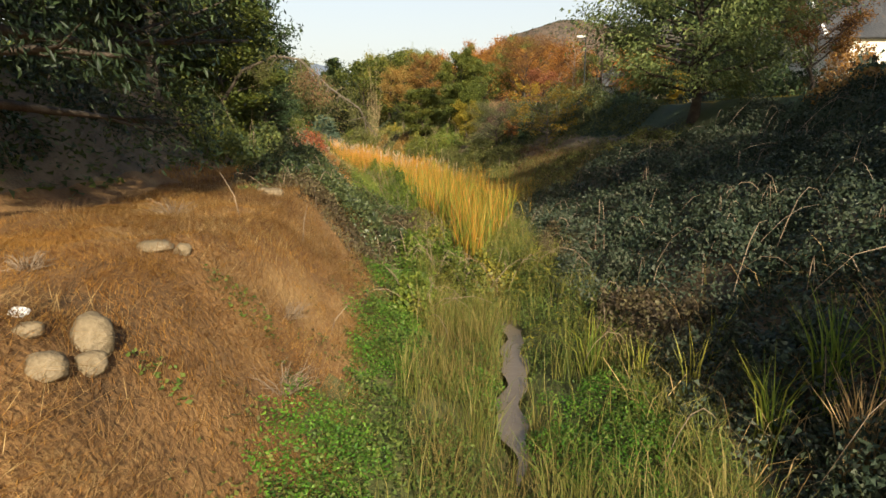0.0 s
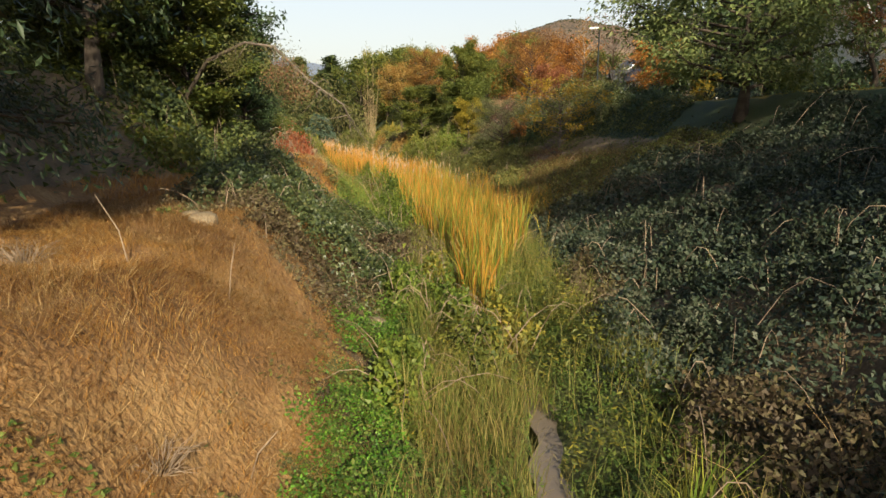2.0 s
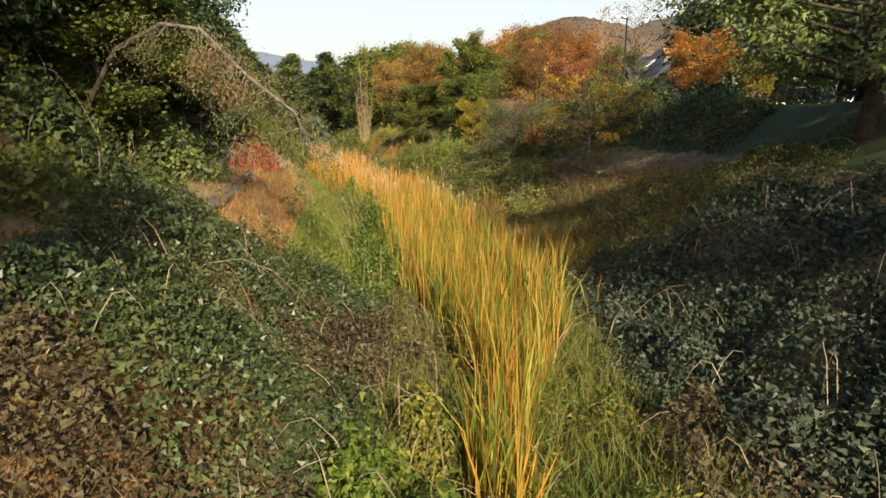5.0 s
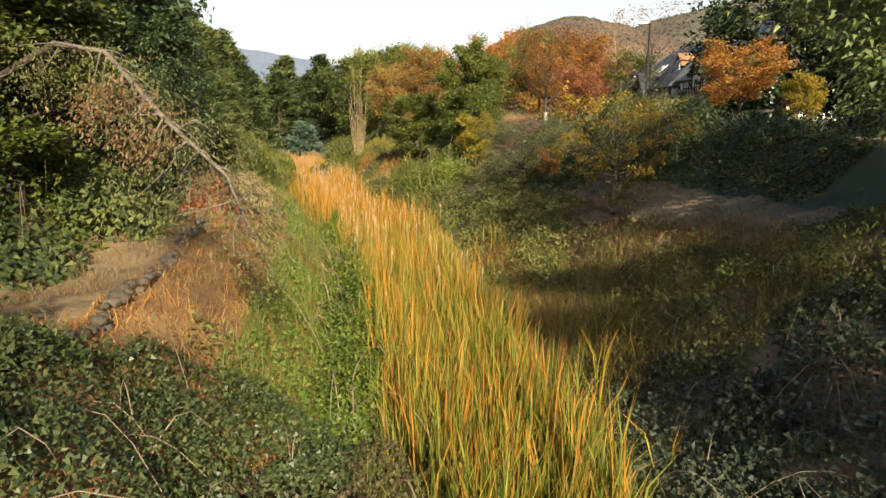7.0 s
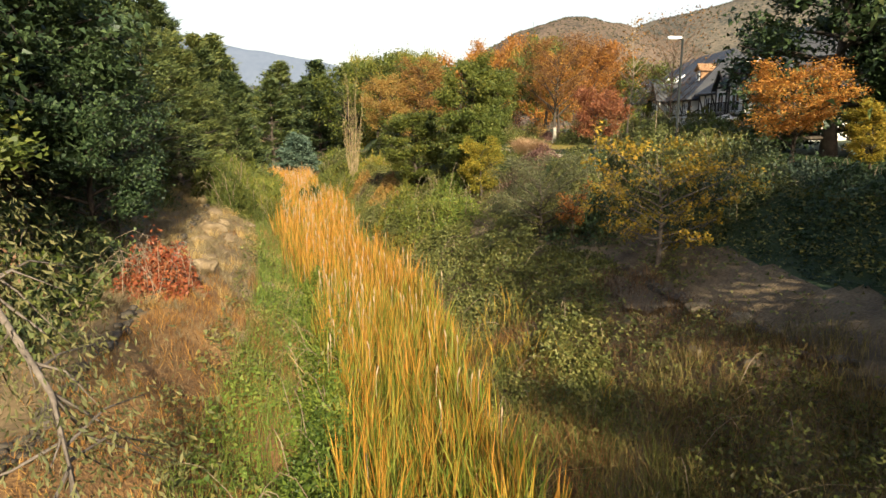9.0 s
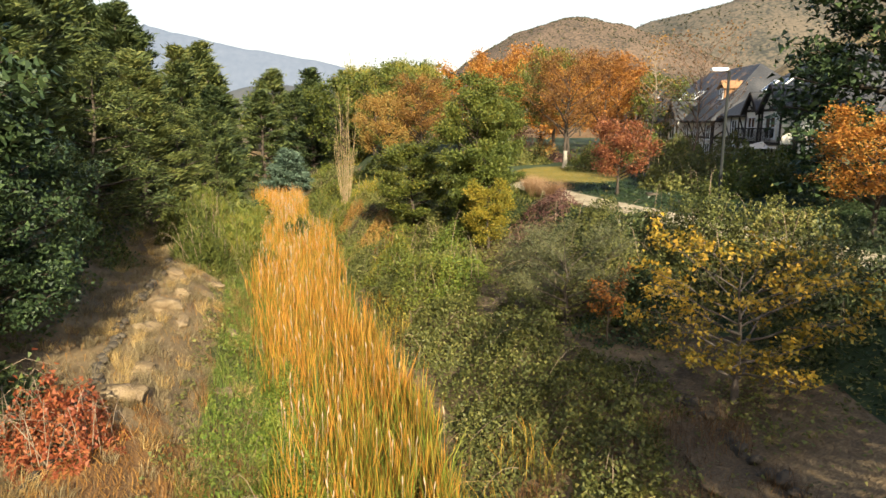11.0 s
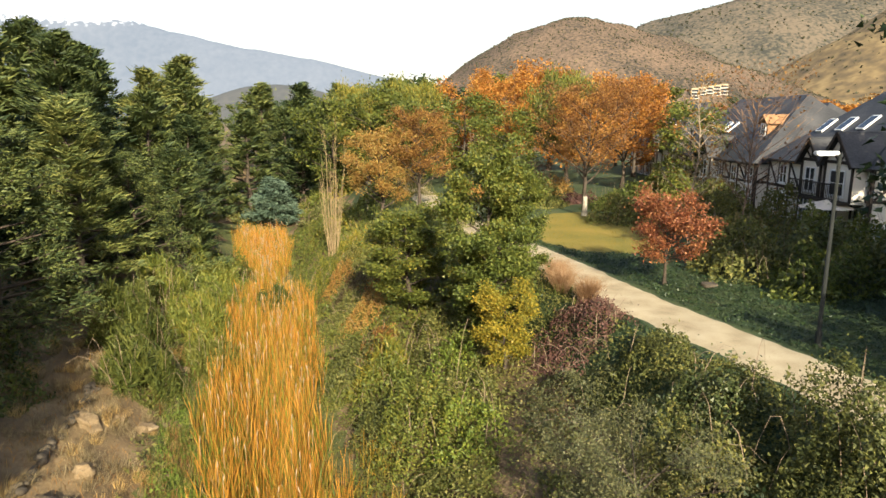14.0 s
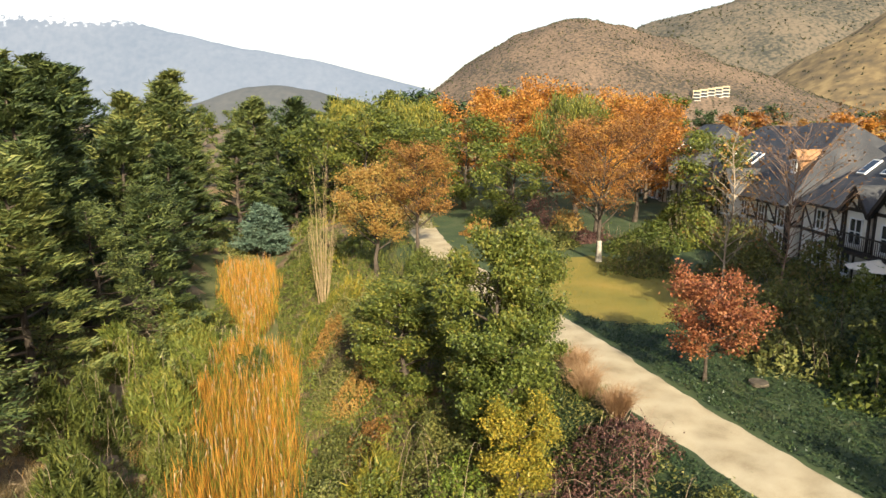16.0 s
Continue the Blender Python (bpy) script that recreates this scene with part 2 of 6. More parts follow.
M_gravel = surface("pale_gravel", [(0.32, (0.22, 0.17, 0.10)), (0.5, (0.36, 0.295, 0.19)), (0.68, (0.44, 0.37, 0.25))], 0.9, 40, bump=0.7, distance=0.02, space="World")
M_stone = surface("boulder_stone", [(0.3, (0.09, 0.068, 0.04)), (0.5, (0.18, 0.135, 0.08)), (0.7, (0.27, 0.21, 0.135))], 2.0, 22, bump=0.7, distance=0.03)
M_wall_stone = surface("wall_stone", [(0.3, (0.035, 0.028, 0.02)), (0.5, (0.08, 0.064, 0.045)), (0.7, (0.15, 0.12, 0.082))], 2.5, 25, bump=0.8, distance=0.03)
M_bark = surface("bark", [(0.3, (0.025, 0.018, 0.012)), (0.5, (0.06, 0.045, 0.032)), (0.7, (0.11, 0.085, 0.062))], 3, 30, bump=0.9, distance=0.03)
M_pale_bark = surface("pale_bark", [(0.3, (0.14, 0.10, 0.065)), (0.5, (0.26, 0.20, 0.14)), (0.7, (0.36, 0.29, 0.21))], 3, 30, bump=0.5)
M_tan_bark = surface("tan_bark", [(0.3, (0.15, 0.105, 0.05)), (0.5, (0.27, 0.195, 0.10)), (0.7, (0.37, 0.28, 0.155))], 3, 30, bump=0.5)
M_russet_bark = surface("russet_twig_bark", [(0.3, (0.10, 0.062, 0.042)), (0.5, (0.19, 0.12, 0.08)), (0.7, (0.28, 0.19, 0.13))], 3, 30, bump=0.5)
M_lime_bark = surface("whitewashed_bark", [(0.3, (0.2, 0.17, 0.13)), (0.6, (0.36, 0.32, 0.25))], 3, 30, bump=0.4)
M_twig = surface("dry_twig", [(0.3, (0.12, 0.08, 0.05)), (0.6, (0.30, 0.22, 0.15))], 2, 30, bump=0.2)

L_dry = foliage("dry_grass", [(0.15, (0.07, 0.035, 0.013)), (0.36, (0.22, 0.10, 0.026)), (0.58, (0.40, 0.20, 0.046)), (0.82, (0.54, 0.33, 0.10))], 0.3, 0.7, patch=0.9, blend=0.62)
L_straw = foliage("straw", [(0.2, (0.30, 0.18, 0.065)), (0.8, (0.52, 0.36, 0.16))], 0.3, 0.6)
L_straw_gold = foliage("golden_straw", [(0.2, (0.24, 0.135, 0.04)), (0.5, (0.42, 0.27, 0.09)), (0.8, (0.56, 0.41, 0.18))], 0.3, 0.65, patch=0.8)
L_straw_grey = foliage("grey_straw", [(0.2, (0.10, 0.075, 0.04)), (0.5, (0.24, 0.185, 0.095)), (0.8, (0.38, 0.30, 0.165))], 0.3, 0.7, patch=0.8)
L_brown = foliage("brown_grass", [(0.2, (0.07, 0.036, 0.016)), (0.5, (0.17, 0.09, 0.035)), (0.8, (0.30, 0.19, 0.08))], 0.3, 0.7)
L_rusty_grass = foliage("rusty_grass", [(0.2, (0.10, 0.045, 0.018)), (0.5, (0.24, 0.115, 0.04)), (0.8, (0.36, 0.21, 0.075))], 0.3, 0.7)
L_tan = foliage("tan_grass", [(0.2, (0.09, 0.075, 0.022)), (0.5, (0.20, 0.15, 0.045)), (0.8, (0.33, 0.24, 0.085))], 0.3, 0.7, patch=0.8)
L_tall = foliage("tall_grass", [(0.2, (0.06, 0.085, 0.018)), (0.45, (0.13, 0.155, 0.03)), (0.65, (0.21, 0.19, 0.045)), (0.85, (0.33, 0.25, 0.09))], 0.35, 0.6, patch=0.5)
L_green = foliage("green_herb", [(0.2, (0.045, 0.08, 0.016)), (0.5, (0.105, 0.155, 0.03)), (0.8, (0.20, 0.225, 0.05))], 0.35, 0.5, patch=0.5)
L_weed = foliage("mixed_weed", [(0.2, (0.06, 0.05, 0.02)), (0.45, (0.11, 0.115, 0.03)), (0.65, (0.16, 0.17, 0.035)), (0.85, (0.26, 0.18, 0.07))], 0.3, 0.6, patch=0.9)
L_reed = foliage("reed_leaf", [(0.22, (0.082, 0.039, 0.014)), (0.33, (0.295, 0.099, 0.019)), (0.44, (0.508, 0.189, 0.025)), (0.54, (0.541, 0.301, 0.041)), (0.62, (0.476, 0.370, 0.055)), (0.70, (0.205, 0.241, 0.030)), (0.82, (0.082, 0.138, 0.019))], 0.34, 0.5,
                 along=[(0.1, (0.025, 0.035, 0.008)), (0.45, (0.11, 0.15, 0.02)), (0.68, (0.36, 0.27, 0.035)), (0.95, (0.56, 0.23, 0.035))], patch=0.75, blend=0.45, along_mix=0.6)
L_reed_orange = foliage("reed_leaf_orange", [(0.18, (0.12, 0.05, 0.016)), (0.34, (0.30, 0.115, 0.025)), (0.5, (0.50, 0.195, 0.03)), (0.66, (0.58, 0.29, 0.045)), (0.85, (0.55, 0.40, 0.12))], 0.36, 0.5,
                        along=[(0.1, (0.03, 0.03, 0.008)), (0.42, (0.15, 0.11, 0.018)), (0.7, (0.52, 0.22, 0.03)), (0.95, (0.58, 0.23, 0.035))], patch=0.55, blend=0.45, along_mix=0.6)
L_reed_green = foliage("reed_leaf_green", [(0.2, (0.07, 0.13, 0.018)), (0.5, (0.17, 0.22, 0.03)), (0.8, (0.40, 0.36, 0.06))], 0.4, 0.5)
L_strip = foliage("strip_grass", [(0.2, (0.07, 0.12, 0.018)), (0.5, (0.16, 0.215, 0.035)), (0.8, (0.26, 0.28, 0.055))], 0.35, 0.6, patch=0.5)
L_bright = foliage("bright_herb", [(0.2, (0.05, 0.13, 0.014)), (0.5, (0.12, 0.25, 0.025)), (0.8, (0.24, 0.34, 0.045))], 0.35, 0.5, patch=0.8)
L_thicket = foliage("thicket_leaf", [(0.15, (0.045, 0.075, 0.014)), (0.45, (0.12, 0.165, 0.026)), (0.7, (0.20, 0.23, 0.035)), (0.9, (0.30, 0.26, 0.05))], 0.35, 0.5, patch=0.5)
# dark bramble green, lowered further so the leaf colour holds the bank's shade
L_bramble_shaded = foliage("bramble_leaf_shaded", [(0.15, (0.011, 0.020, 0.013)), (0.4, (0.027, 0.042, 0.023)), (0.6, (0.050, 0.063, 0.033)), (0.85, (0.091, 0.092, 0.059))], 0.12, 0.55, patch=0.9)
L_bramble_brown = foliage("bramble_leaf_brown", [(0.15, (0.036, 0.025, 0.014)), (0.45, (0.090, 0.063, 0.033)), (0.7, (0.120, 0.103, 0.044)), (0.9, (0.204, 0.149, 0.088))], 0.2, 0.6)
L_scrub = foliage("scrub_leaf", [(0.15, (0.04, 0.05, 0.015)), (0.45, (0.105, 0.112, 0.03)), (0.7, (0.175, 0.165, 0.042)), (0.9, (0.25, 0.2, 0.065))], 0.22, 0.55)
L_grey = foliage("grey_olive_leaf", [(0.15, (0.036, 0.043, 0.020)), (0.45, (0.083, 0.089, 0.040)), (0.75, (0.137, 0.133, 0.054)), (0.9, (0.187, 0.163, 0.065))], 0.2, 0.5)
L_hill_shrub = foliage("hill_shrub_leaf", [(0.15, (0.02, 0.024, 0.012)), (0.5, (0.05, 0.052, 0.024)), (0.85, (0.09, 0.08, 0.04))], 0.15, 0.7)
L_broom = foliage("broom_stem", [(0.15, (0.039, 0.054, 0.012)), (0.5, (0.090, 0.104, 0.020)), (0.8, (0.156, 0.148, 0.032))], 0.3, 0.6)
L_gold = foliage("gold_leaf", [(0.15, (0.08, 0.09, 0.016)), (0.42, (0.19, 0.175, 0.024)), (0.68, (0.33, 0.245, 0.03)), (0.9, (0.44, 0.28, 0.035))], 0.3, 0.5, patch=0.5)
M_grey_bark = surface("grey_bark", [(0.3, (0.07, 0.055, 0.042)), (0.5, (0.14, 0.11, 0.085)), (0.7, (0.22, 0.18, 0.14))], 3, 30, bump=0.5)
L_dark = foliage("evergreen_leaf", [(0.15, (0.013, 0.025, 0.012)), (0.45, (0.036, 0.060, 0.022)), (0.75, (0.073, 0.104, 0.036)), (0.9, (0.112, 0.126, 0.052))], 0.15, 0.5)
# about half of L_dark: the shade on this tree is put into its leaves
L_near_shaded = foliage("willow_leaf_shaded", [(0.15, (0.007, 0.014, 0.008)), (0.45, (0.017, 0.030, 0.013)), (0.75, (0.033, 0.050, 0.020)), (0.9, (0.050, 0.061, 0.028))], 0.1, 0.5)
L_big = foliage("grey_green_leaf", [(0.15, (0.041, 0.068, 0.025)), (0.45, (0.115, 0.151, 0.049)), (0.75, (0.203, 0.230, 0.072)), (0.9, (0.284, 0.270, 0.091))], 0.28, 0.5)
L_bramble_green = foliage("bramble_leaf_green", [(0.15, (0.016, 0.028, 0.011)), (0.42, (0.045, 0.062, 0.022)), (0.68, (0.085, 0.098, 0.032)), (0.9, (0.14, 0.125, 0.055))], 0.15, 0.4, patch=0.9)
L_willow = foliage("willow_leaf", [(0.15, (0.05, 0.07, 0.016)), (0.45, (0.11, 0.135, 0.026)), (0.75, (0.18, 0.18, 0.032)), (0.9, (0.26, 0.215, 0.04))], 0.3, 0.5)
L_conifer = foliage("conifer_needle", [(0.12, (0.022, 0.038, 0.016)), (0.40, (0.058, 0.080, 0.026)), (0.62, (0.115, 0.135, 0.038)), (0.80, (0.16, 0.168, 0.045)), (0.92, (0.205, 0.20, 0.056))], 0.2, 0.6, shift=0.45)
L_blue = foliage("blue_needle", [(0.2, (0.06, 0.10, 0.07)), (0.8, (0.15, 0.20, 0.13))], 0.2, 0.6)
L_mid = foliage("green_leaf", [(0.15, (0.028, 0.044, 0.011)), (0.45, (0.08, 0.102, 0.02)), (0.75, (0.15, 0.155, 0.028)), (0.9, (0.23, 0.195, 0.035))], 0.27, 0.5)
L_yellow = foliage("yellow_leaf", [(0.15, (0.16, 0.13, 0.025)), (0.4, (0.30, 0.22, 0.03)), (0.65, (0.46, 0.28, 0.03)), (0.9, (0.52, 0.30, 0.05))], 0.35, 0.5)
L_olive = foliage("yellow_green_leaf", [(0.15, (0.05, 0.07, 0.016)), (0.45, (0.13, 0.14, 0.026)), (0.7, (0.24, 0.205, 0.03)), (0.9, (0.38, 0.26, 0.04))], 0.3, 0.5, patch=0.5)
L_orange = foliage("orange_leaf", [(0.15, (0.171, 0.076, 0.024)), (0.4, (0.341, 0.138, 0.030)), (0.65, (0.481, 0.208, 0.038)), (0.9, (0.428, 0.266, 0.060))], 0.35, 0.5, shift=0.6)
L_rust = foliage("rust_leaf", [(0.15, (0.13, 0.062, 0.022)), (0.45, (0.26, 0.13, 0.034)), (0.7, (0.37, 0.205, 0.05)), (0.9, (0.34, 0.255, 0.075))], 0.3, 0.6, shift=0.5)
L_russet = foliage("russet_leaf", [(0.15, (0.12, 0.055, 0.022)), (0.42, (0.25, 0.115, 0.035)), (0.68, (0.36, 0.19, 0.05)), (0.9, (0.36, 0.25, 0.08))], 0.33, 0.5, shift=0.4)
L_red = foliage("red_leaf", [(0.15, (0.13, 0.04, 0.022)), (0.5, (0.27, 0.095, 0.04)), (0.85, (0.38, 0.18, 0.07))], 0.3, 0.5)
L_scarlet = foliage("scarlet_leaf", [(0.15, (0.16, 0.036, 0.018)), (0.5, (0.28, 0.075, 0.032)), (0.85, (0.36, 0.14, 0.05))], 0.3, 0.5)
L_ivy = foliage("ivy_leaf", [(0.15, (0.010, 0.021, 0.010)), (0.5, (0.025, 0.046, 0.016)), (0.85, (0.055, 0.072, 0.026))], 0.12, 0.45)
L_lawn = foliage("lawn_grass", [(0.2, (0.12, 0.12, 0.016)), (0.5, (0.22, 0.165, 0.022)), (0.8, (0.32, 0.19, 0.034))], 0.3, 0.6, patch=0.3)
L_plum = foliage("plum_brown_leaf", [(0.15, (0.045, 0.022, 0.020)), (0.5, (0.115, 0.056, 0.046)), (0.85, (0.20, 0.105, 0.075))], 0.25, 0.6)
L_fawn = foliage("fawn_grass", [(0.15, (0.20, 0.11, 0.055)), (0.5, (0.36, 0.22, 0.115)), (0.85, (0.50, 0.34, 0.20))], 0.35, 0.6)
M_pale_rock = surface("eroded_rock", [(0.3, (0.11, 0.075, 0.038)), (0.5, (0.20, 0.14, 0.075)), (0.7, (0.31, 0.235, 0.145))], 2.5, 22, bump=0.9, distance=0.06)
M_fluff = surface("seed_fluff", [(0.3, (0.27, 0.18, 0.10)), (0.7, (0.46, 0.34, 0.22))], 20, 90, bump=0.4)

# ---- the land ----
def spaced(lo, hi, step, far, growth=1.28):
    """Even steps from lo to hi, then ever longer ones out to far on both sides."""
    mid = np.arange(lo, hi + step / 2, step)
    out, d = [], step
    while sum(out) < far:
        d *= growth
        out.append(d)
    steps = np.cumsum(out)
    return np.concatenate([lo - steps[::-1], mid, hi + steps])


def patchy(x, y, f=1.0):
    return np.sin(x * 1.7 * f + 2 * np.sin(y * 0.9 * f)) * np.cos(y * 1.3 * f + 1.5 * np.sin(x * 0.8 * f)) + 0.5 * np.sin(4.1 * f * x + 1) * np.sin(3.7 * f * y)


def path_x(y):
    """Middle line of the gravel footpath on the upper terrace."""
    ys = [20, 40, 46, 50.5, 54, 57.5, 60.5, 64, 67.5, 72, 78, 90, 105, 140]
    xs = [17.5, 14.4, 12.7, 11.3, 10.2, 8.9, 7.8, 6.8, 5.9, 4.6, 2.4, -0.8, -3.0, -8]
    y = np.asarray(y, float)
    return sum(np.interp(y + d, ys, xs) for d in (-1.5, 0, 1.5)) / 3


def cover(x, y):
    """Which ground lies where: 0 dry, 1 pale, 2 green wet, 3 litter, 4 lawn, 5 ivy."""
    u = x - creek_x(y)
    e = patchy(x, y) * 0.45
    k = np.full(np.shape(x), 3)
    k = np.where((u < -2.2 + e * 0.9 + 0.25 * patchy(x, y, 2.7)) & (u > -9.5), 0, k)
    k = np.where((u < -6.6 + e * 0.3) & (u > -9.3 + e) & (y > 24) & (y < 75), 1, k)
    k = np.where((k == 0) & (y > 42 + 3 * e), 1, k)
    k = np.where((np.abs(u) < 2.4 + e), 2, k)
    k = np.where((u < -2.2 + e * 0.5) & (u > -4.6) & (y > 45), 2, k)
    k = np.where((u > 9.9 + e * 0.6), 5, k)
    lawn = ((x - 9.6) / 4.3) ** 2 + ((y - 78.5) / 7.8) ** 2 < 1 + 0.1 * e
    k = np.where(lawn, 4, k)
    k = np.where((u > 11.8) & (x > path_x(y) - 5) & (y < 44), 4, k)
    k = np.where((np.hypot(x, y - 50) > 130) & (u > 0), 0, k)
    return k


gx, gy = spaced(-15, 19, 0.34, 4600), spaced(-3, 98, 0.34, 4600)
GX, GY = np.meshgrid(gx, gy)
GZ = ground_z(GX, GY)
nx, ny = len(gx), len(gy)
ids = np.arange(nx * ny).reshape(ny, nx)
q = np.stack([ids[:-1, :-1], ids[:-1, 1:], ids[1:, 1:], ids[1:, :-1]], -1).reshape(-1, 4)
mx, my = GX.ravel()[q].mean(1), GY.ravel()[q].mean(1)
kinds = cover(mx, my)
gF = np.concatenate([q[:, [0, 1, 2]], q[:, [0, 2, 3]]])
ground = new("ground", tri_mesh("ground", np.stack([GX, GY, GZ], -1).reshape(-1, 3), gF,
                                [M_dry_soil, M_pale_soil, M_wet_soil, M_dark_soil, M_lawn, M_ivy_soil], np.tile(kinds, 2)))
ground.data.shade_smooth()
tagged(ground, "uneven creek valley ground of dry soil, litter and lawn", "ground", kind="structure")


def ribbon(name, centre, half, y0, y1, step, lift, mats, edge=0.12, cross=7):
    """A strip that follows a line over the ground, with slightly ragged edges that dip into it."""
    ys = np.arange(y0, y1, step)
    xs = centre(ys)
    d = np.gradient(xs, ys)
    nrm = np.stack([np.ones_like(d), -d], 1) / np.sqrt(1 + d * d)[:, None]
    f = np.linspace(-1, 1, cross)
    rag = 1 + edge * np.stack([np.sin(ys * 2.1) * 0.6 + np.sin(ys * 5.3) * 0.4, np.cos(ys * 1.7) * 0.6 + np.sin(ys * 6.1) * 0.4], 1)
    w = np.where(f[None] < 0, rag[:, :1], rag[:, 1:]) * half * f[None]
    X, Y = xs[:, None] + nrm[:, :1] * w, ys[:, None] + nrm[:, 1:] * w
    Z = 0.35 * ground_z(X, Y) + 0.65 * ground_z(xs, ys)[:, None] + lift - 0.10 * (np.abs(f)[None] > 0.99) + 0.015 * np.sin(X * 3) * np.cos(Y * 2.2)
    n, c = X.shape
    i = np.arange(n * c).reshape(n, c)
    a, b, cc, dd = i[:-1, :-1].ravel(), i[:-1, 1:].ravel(), i[1:, 1:].ravel(), i[1:, :-1].ravel()
    F = np.concatenate([np.stack([a, b, cc], 1), np.stack([a, cc, dd], 1)])
    me = tri_mesh(name, np.stack([X, Y, Z], -1).reshape(-1, 3), F, mats)
    me.shade_smooth()
    return new(name, me)


tagged(ribbon("footpath", path_x, 1.5, 20, 120, 0.3, 0.06, [M_gravel], 0.06), "pale compacted gravel footpath along the upper terrace", "path", kind="structure")


def side_path_x(y):
    return creek_x(y) + 7.3 + 0.4 * np.sin(np.asarray(y) * 0.3)


tagged(ribbon("dirt_path", side_path_x, 0.7, 38.5, 63, 0.3, 0.05, [M_dark_soil], 0.3), "narrow brown dirt track with leaf litter", "path", kind="structure")

# creek water
m, t, n, bsdf = node_material("creek_water")
bsdf.inputs["Base Color"].default_value = (0.15, 0.115, 0.08, 1)
bsdf.inputs["Roughness"].default_value, bsdf.inputs["Specular IOR Level"].default_value = 0.38, 0.35
bump_to(t, bsdf, noise_node(t, 5.0, 4, "World").outputs["Fac"], 0.5, 0.04)
M_water = m
wy = np.arange(6.6, 17, 0.2)
wv = np.concatenate([np.stack([creek_x(wy) + 0.5 * ramp(8, 13.5, wy) + s * (0.05 + 0.16 * ramp(7.2, 9.6, wy) + 0.07 * np.sin(wy * 2.3 + s) + 0.05 * np.sin(wy * 5.1 - s)), wy, np.full_like(wy, 0.09)], 1) for s in (-1, 1)])
k = len(wy)
i = np.arange(k - 1)
wf = np.concatenate([np.stack([i, i + k, i + k + 1], 1), np.stack([i, i + k + 1, i + 1], 1)])
tagged(new("water", tri_mesh("water", wv, wf, [M_water])), "shallow muddy creek water reflecting the grey sky", "water", kind="structure")

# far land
# the last colour and number of each are its painted haze and how strongly it glows
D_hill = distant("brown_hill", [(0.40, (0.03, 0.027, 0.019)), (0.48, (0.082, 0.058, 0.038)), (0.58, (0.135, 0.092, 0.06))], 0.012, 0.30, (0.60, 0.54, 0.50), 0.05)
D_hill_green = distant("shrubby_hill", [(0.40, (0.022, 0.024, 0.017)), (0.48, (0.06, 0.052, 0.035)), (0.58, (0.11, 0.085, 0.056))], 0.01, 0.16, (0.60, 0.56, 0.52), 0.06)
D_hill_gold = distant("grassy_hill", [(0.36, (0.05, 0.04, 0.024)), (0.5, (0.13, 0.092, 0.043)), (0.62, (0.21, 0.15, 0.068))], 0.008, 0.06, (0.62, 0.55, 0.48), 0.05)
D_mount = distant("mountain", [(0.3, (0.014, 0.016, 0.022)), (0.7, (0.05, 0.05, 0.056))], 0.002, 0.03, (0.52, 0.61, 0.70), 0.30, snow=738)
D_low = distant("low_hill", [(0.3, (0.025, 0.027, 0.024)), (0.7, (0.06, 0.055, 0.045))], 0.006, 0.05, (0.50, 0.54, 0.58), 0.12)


HILLS = {}


def far_hill(name, x0, x1, y0, depth, height, mats, label, rough, nx=150, ny=50, seed=0.0, relief=0.07):
    """A ridge whose crest lies at y0; height(x) is the crest's height."""
    X, S = np.meshgrid(np.linspace(x0, x1, nx), np.linspace(-1, 1, ny))
    shape = np.cos(S * np.pi / 2) ** 1.3
    Z = np.zeros_like(X)
    for j in range(ny):
        for i in range(nx):
            v = noise.fractal((X[j, i] * rough + seed, S[j, i] * depth * rough, seed), 1.0, 2.0, 5)
            Z[j, i] = v
    H = height(X)
    Z = shape * H + Z * H * relief * shape ** 0.5 - 12 * (shape < 0.03)
    i = np.arange(nx * ny).reshape(ny, nx)
    a, b, c, d = i[:-1, :-1].ravel(), i[:-1, 1:].ravel(), i[1:, 1:].ravel(), i[1:, :-1].ravel()
    F = np.concatenate([np.stack([a, b, c], 1), np.stack([a, c, d], 1)])
    me = tri_mesh(name, np.stack([X, y0 + S * depth, Z], -1).reshape(-1, 3), F, mats)
    me.shade_smooth()
    HILLS[name] = (X, y0 + S * depth, Z, S)
    return tagged(new(name, me), label, "hill", kind="structure")


def bell(c, w):
    return lambda x: np.exp(-((x - c) / w) ** 2)


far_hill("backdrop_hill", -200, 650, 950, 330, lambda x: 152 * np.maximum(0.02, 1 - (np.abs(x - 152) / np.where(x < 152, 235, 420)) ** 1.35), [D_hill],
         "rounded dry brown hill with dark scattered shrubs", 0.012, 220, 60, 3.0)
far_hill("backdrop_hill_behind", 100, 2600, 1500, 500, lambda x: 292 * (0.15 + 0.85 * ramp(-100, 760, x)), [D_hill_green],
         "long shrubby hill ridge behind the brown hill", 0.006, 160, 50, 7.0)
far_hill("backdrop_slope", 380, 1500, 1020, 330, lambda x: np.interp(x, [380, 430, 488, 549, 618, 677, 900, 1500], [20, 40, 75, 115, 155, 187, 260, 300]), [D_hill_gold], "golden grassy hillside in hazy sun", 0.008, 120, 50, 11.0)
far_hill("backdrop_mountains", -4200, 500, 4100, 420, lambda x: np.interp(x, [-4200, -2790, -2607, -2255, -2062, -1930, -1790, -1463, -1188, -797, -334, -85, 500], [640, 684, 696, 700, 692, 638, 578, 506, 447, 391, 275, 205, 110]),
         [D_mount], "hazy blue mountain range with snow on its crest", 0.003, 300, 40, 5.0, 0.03)
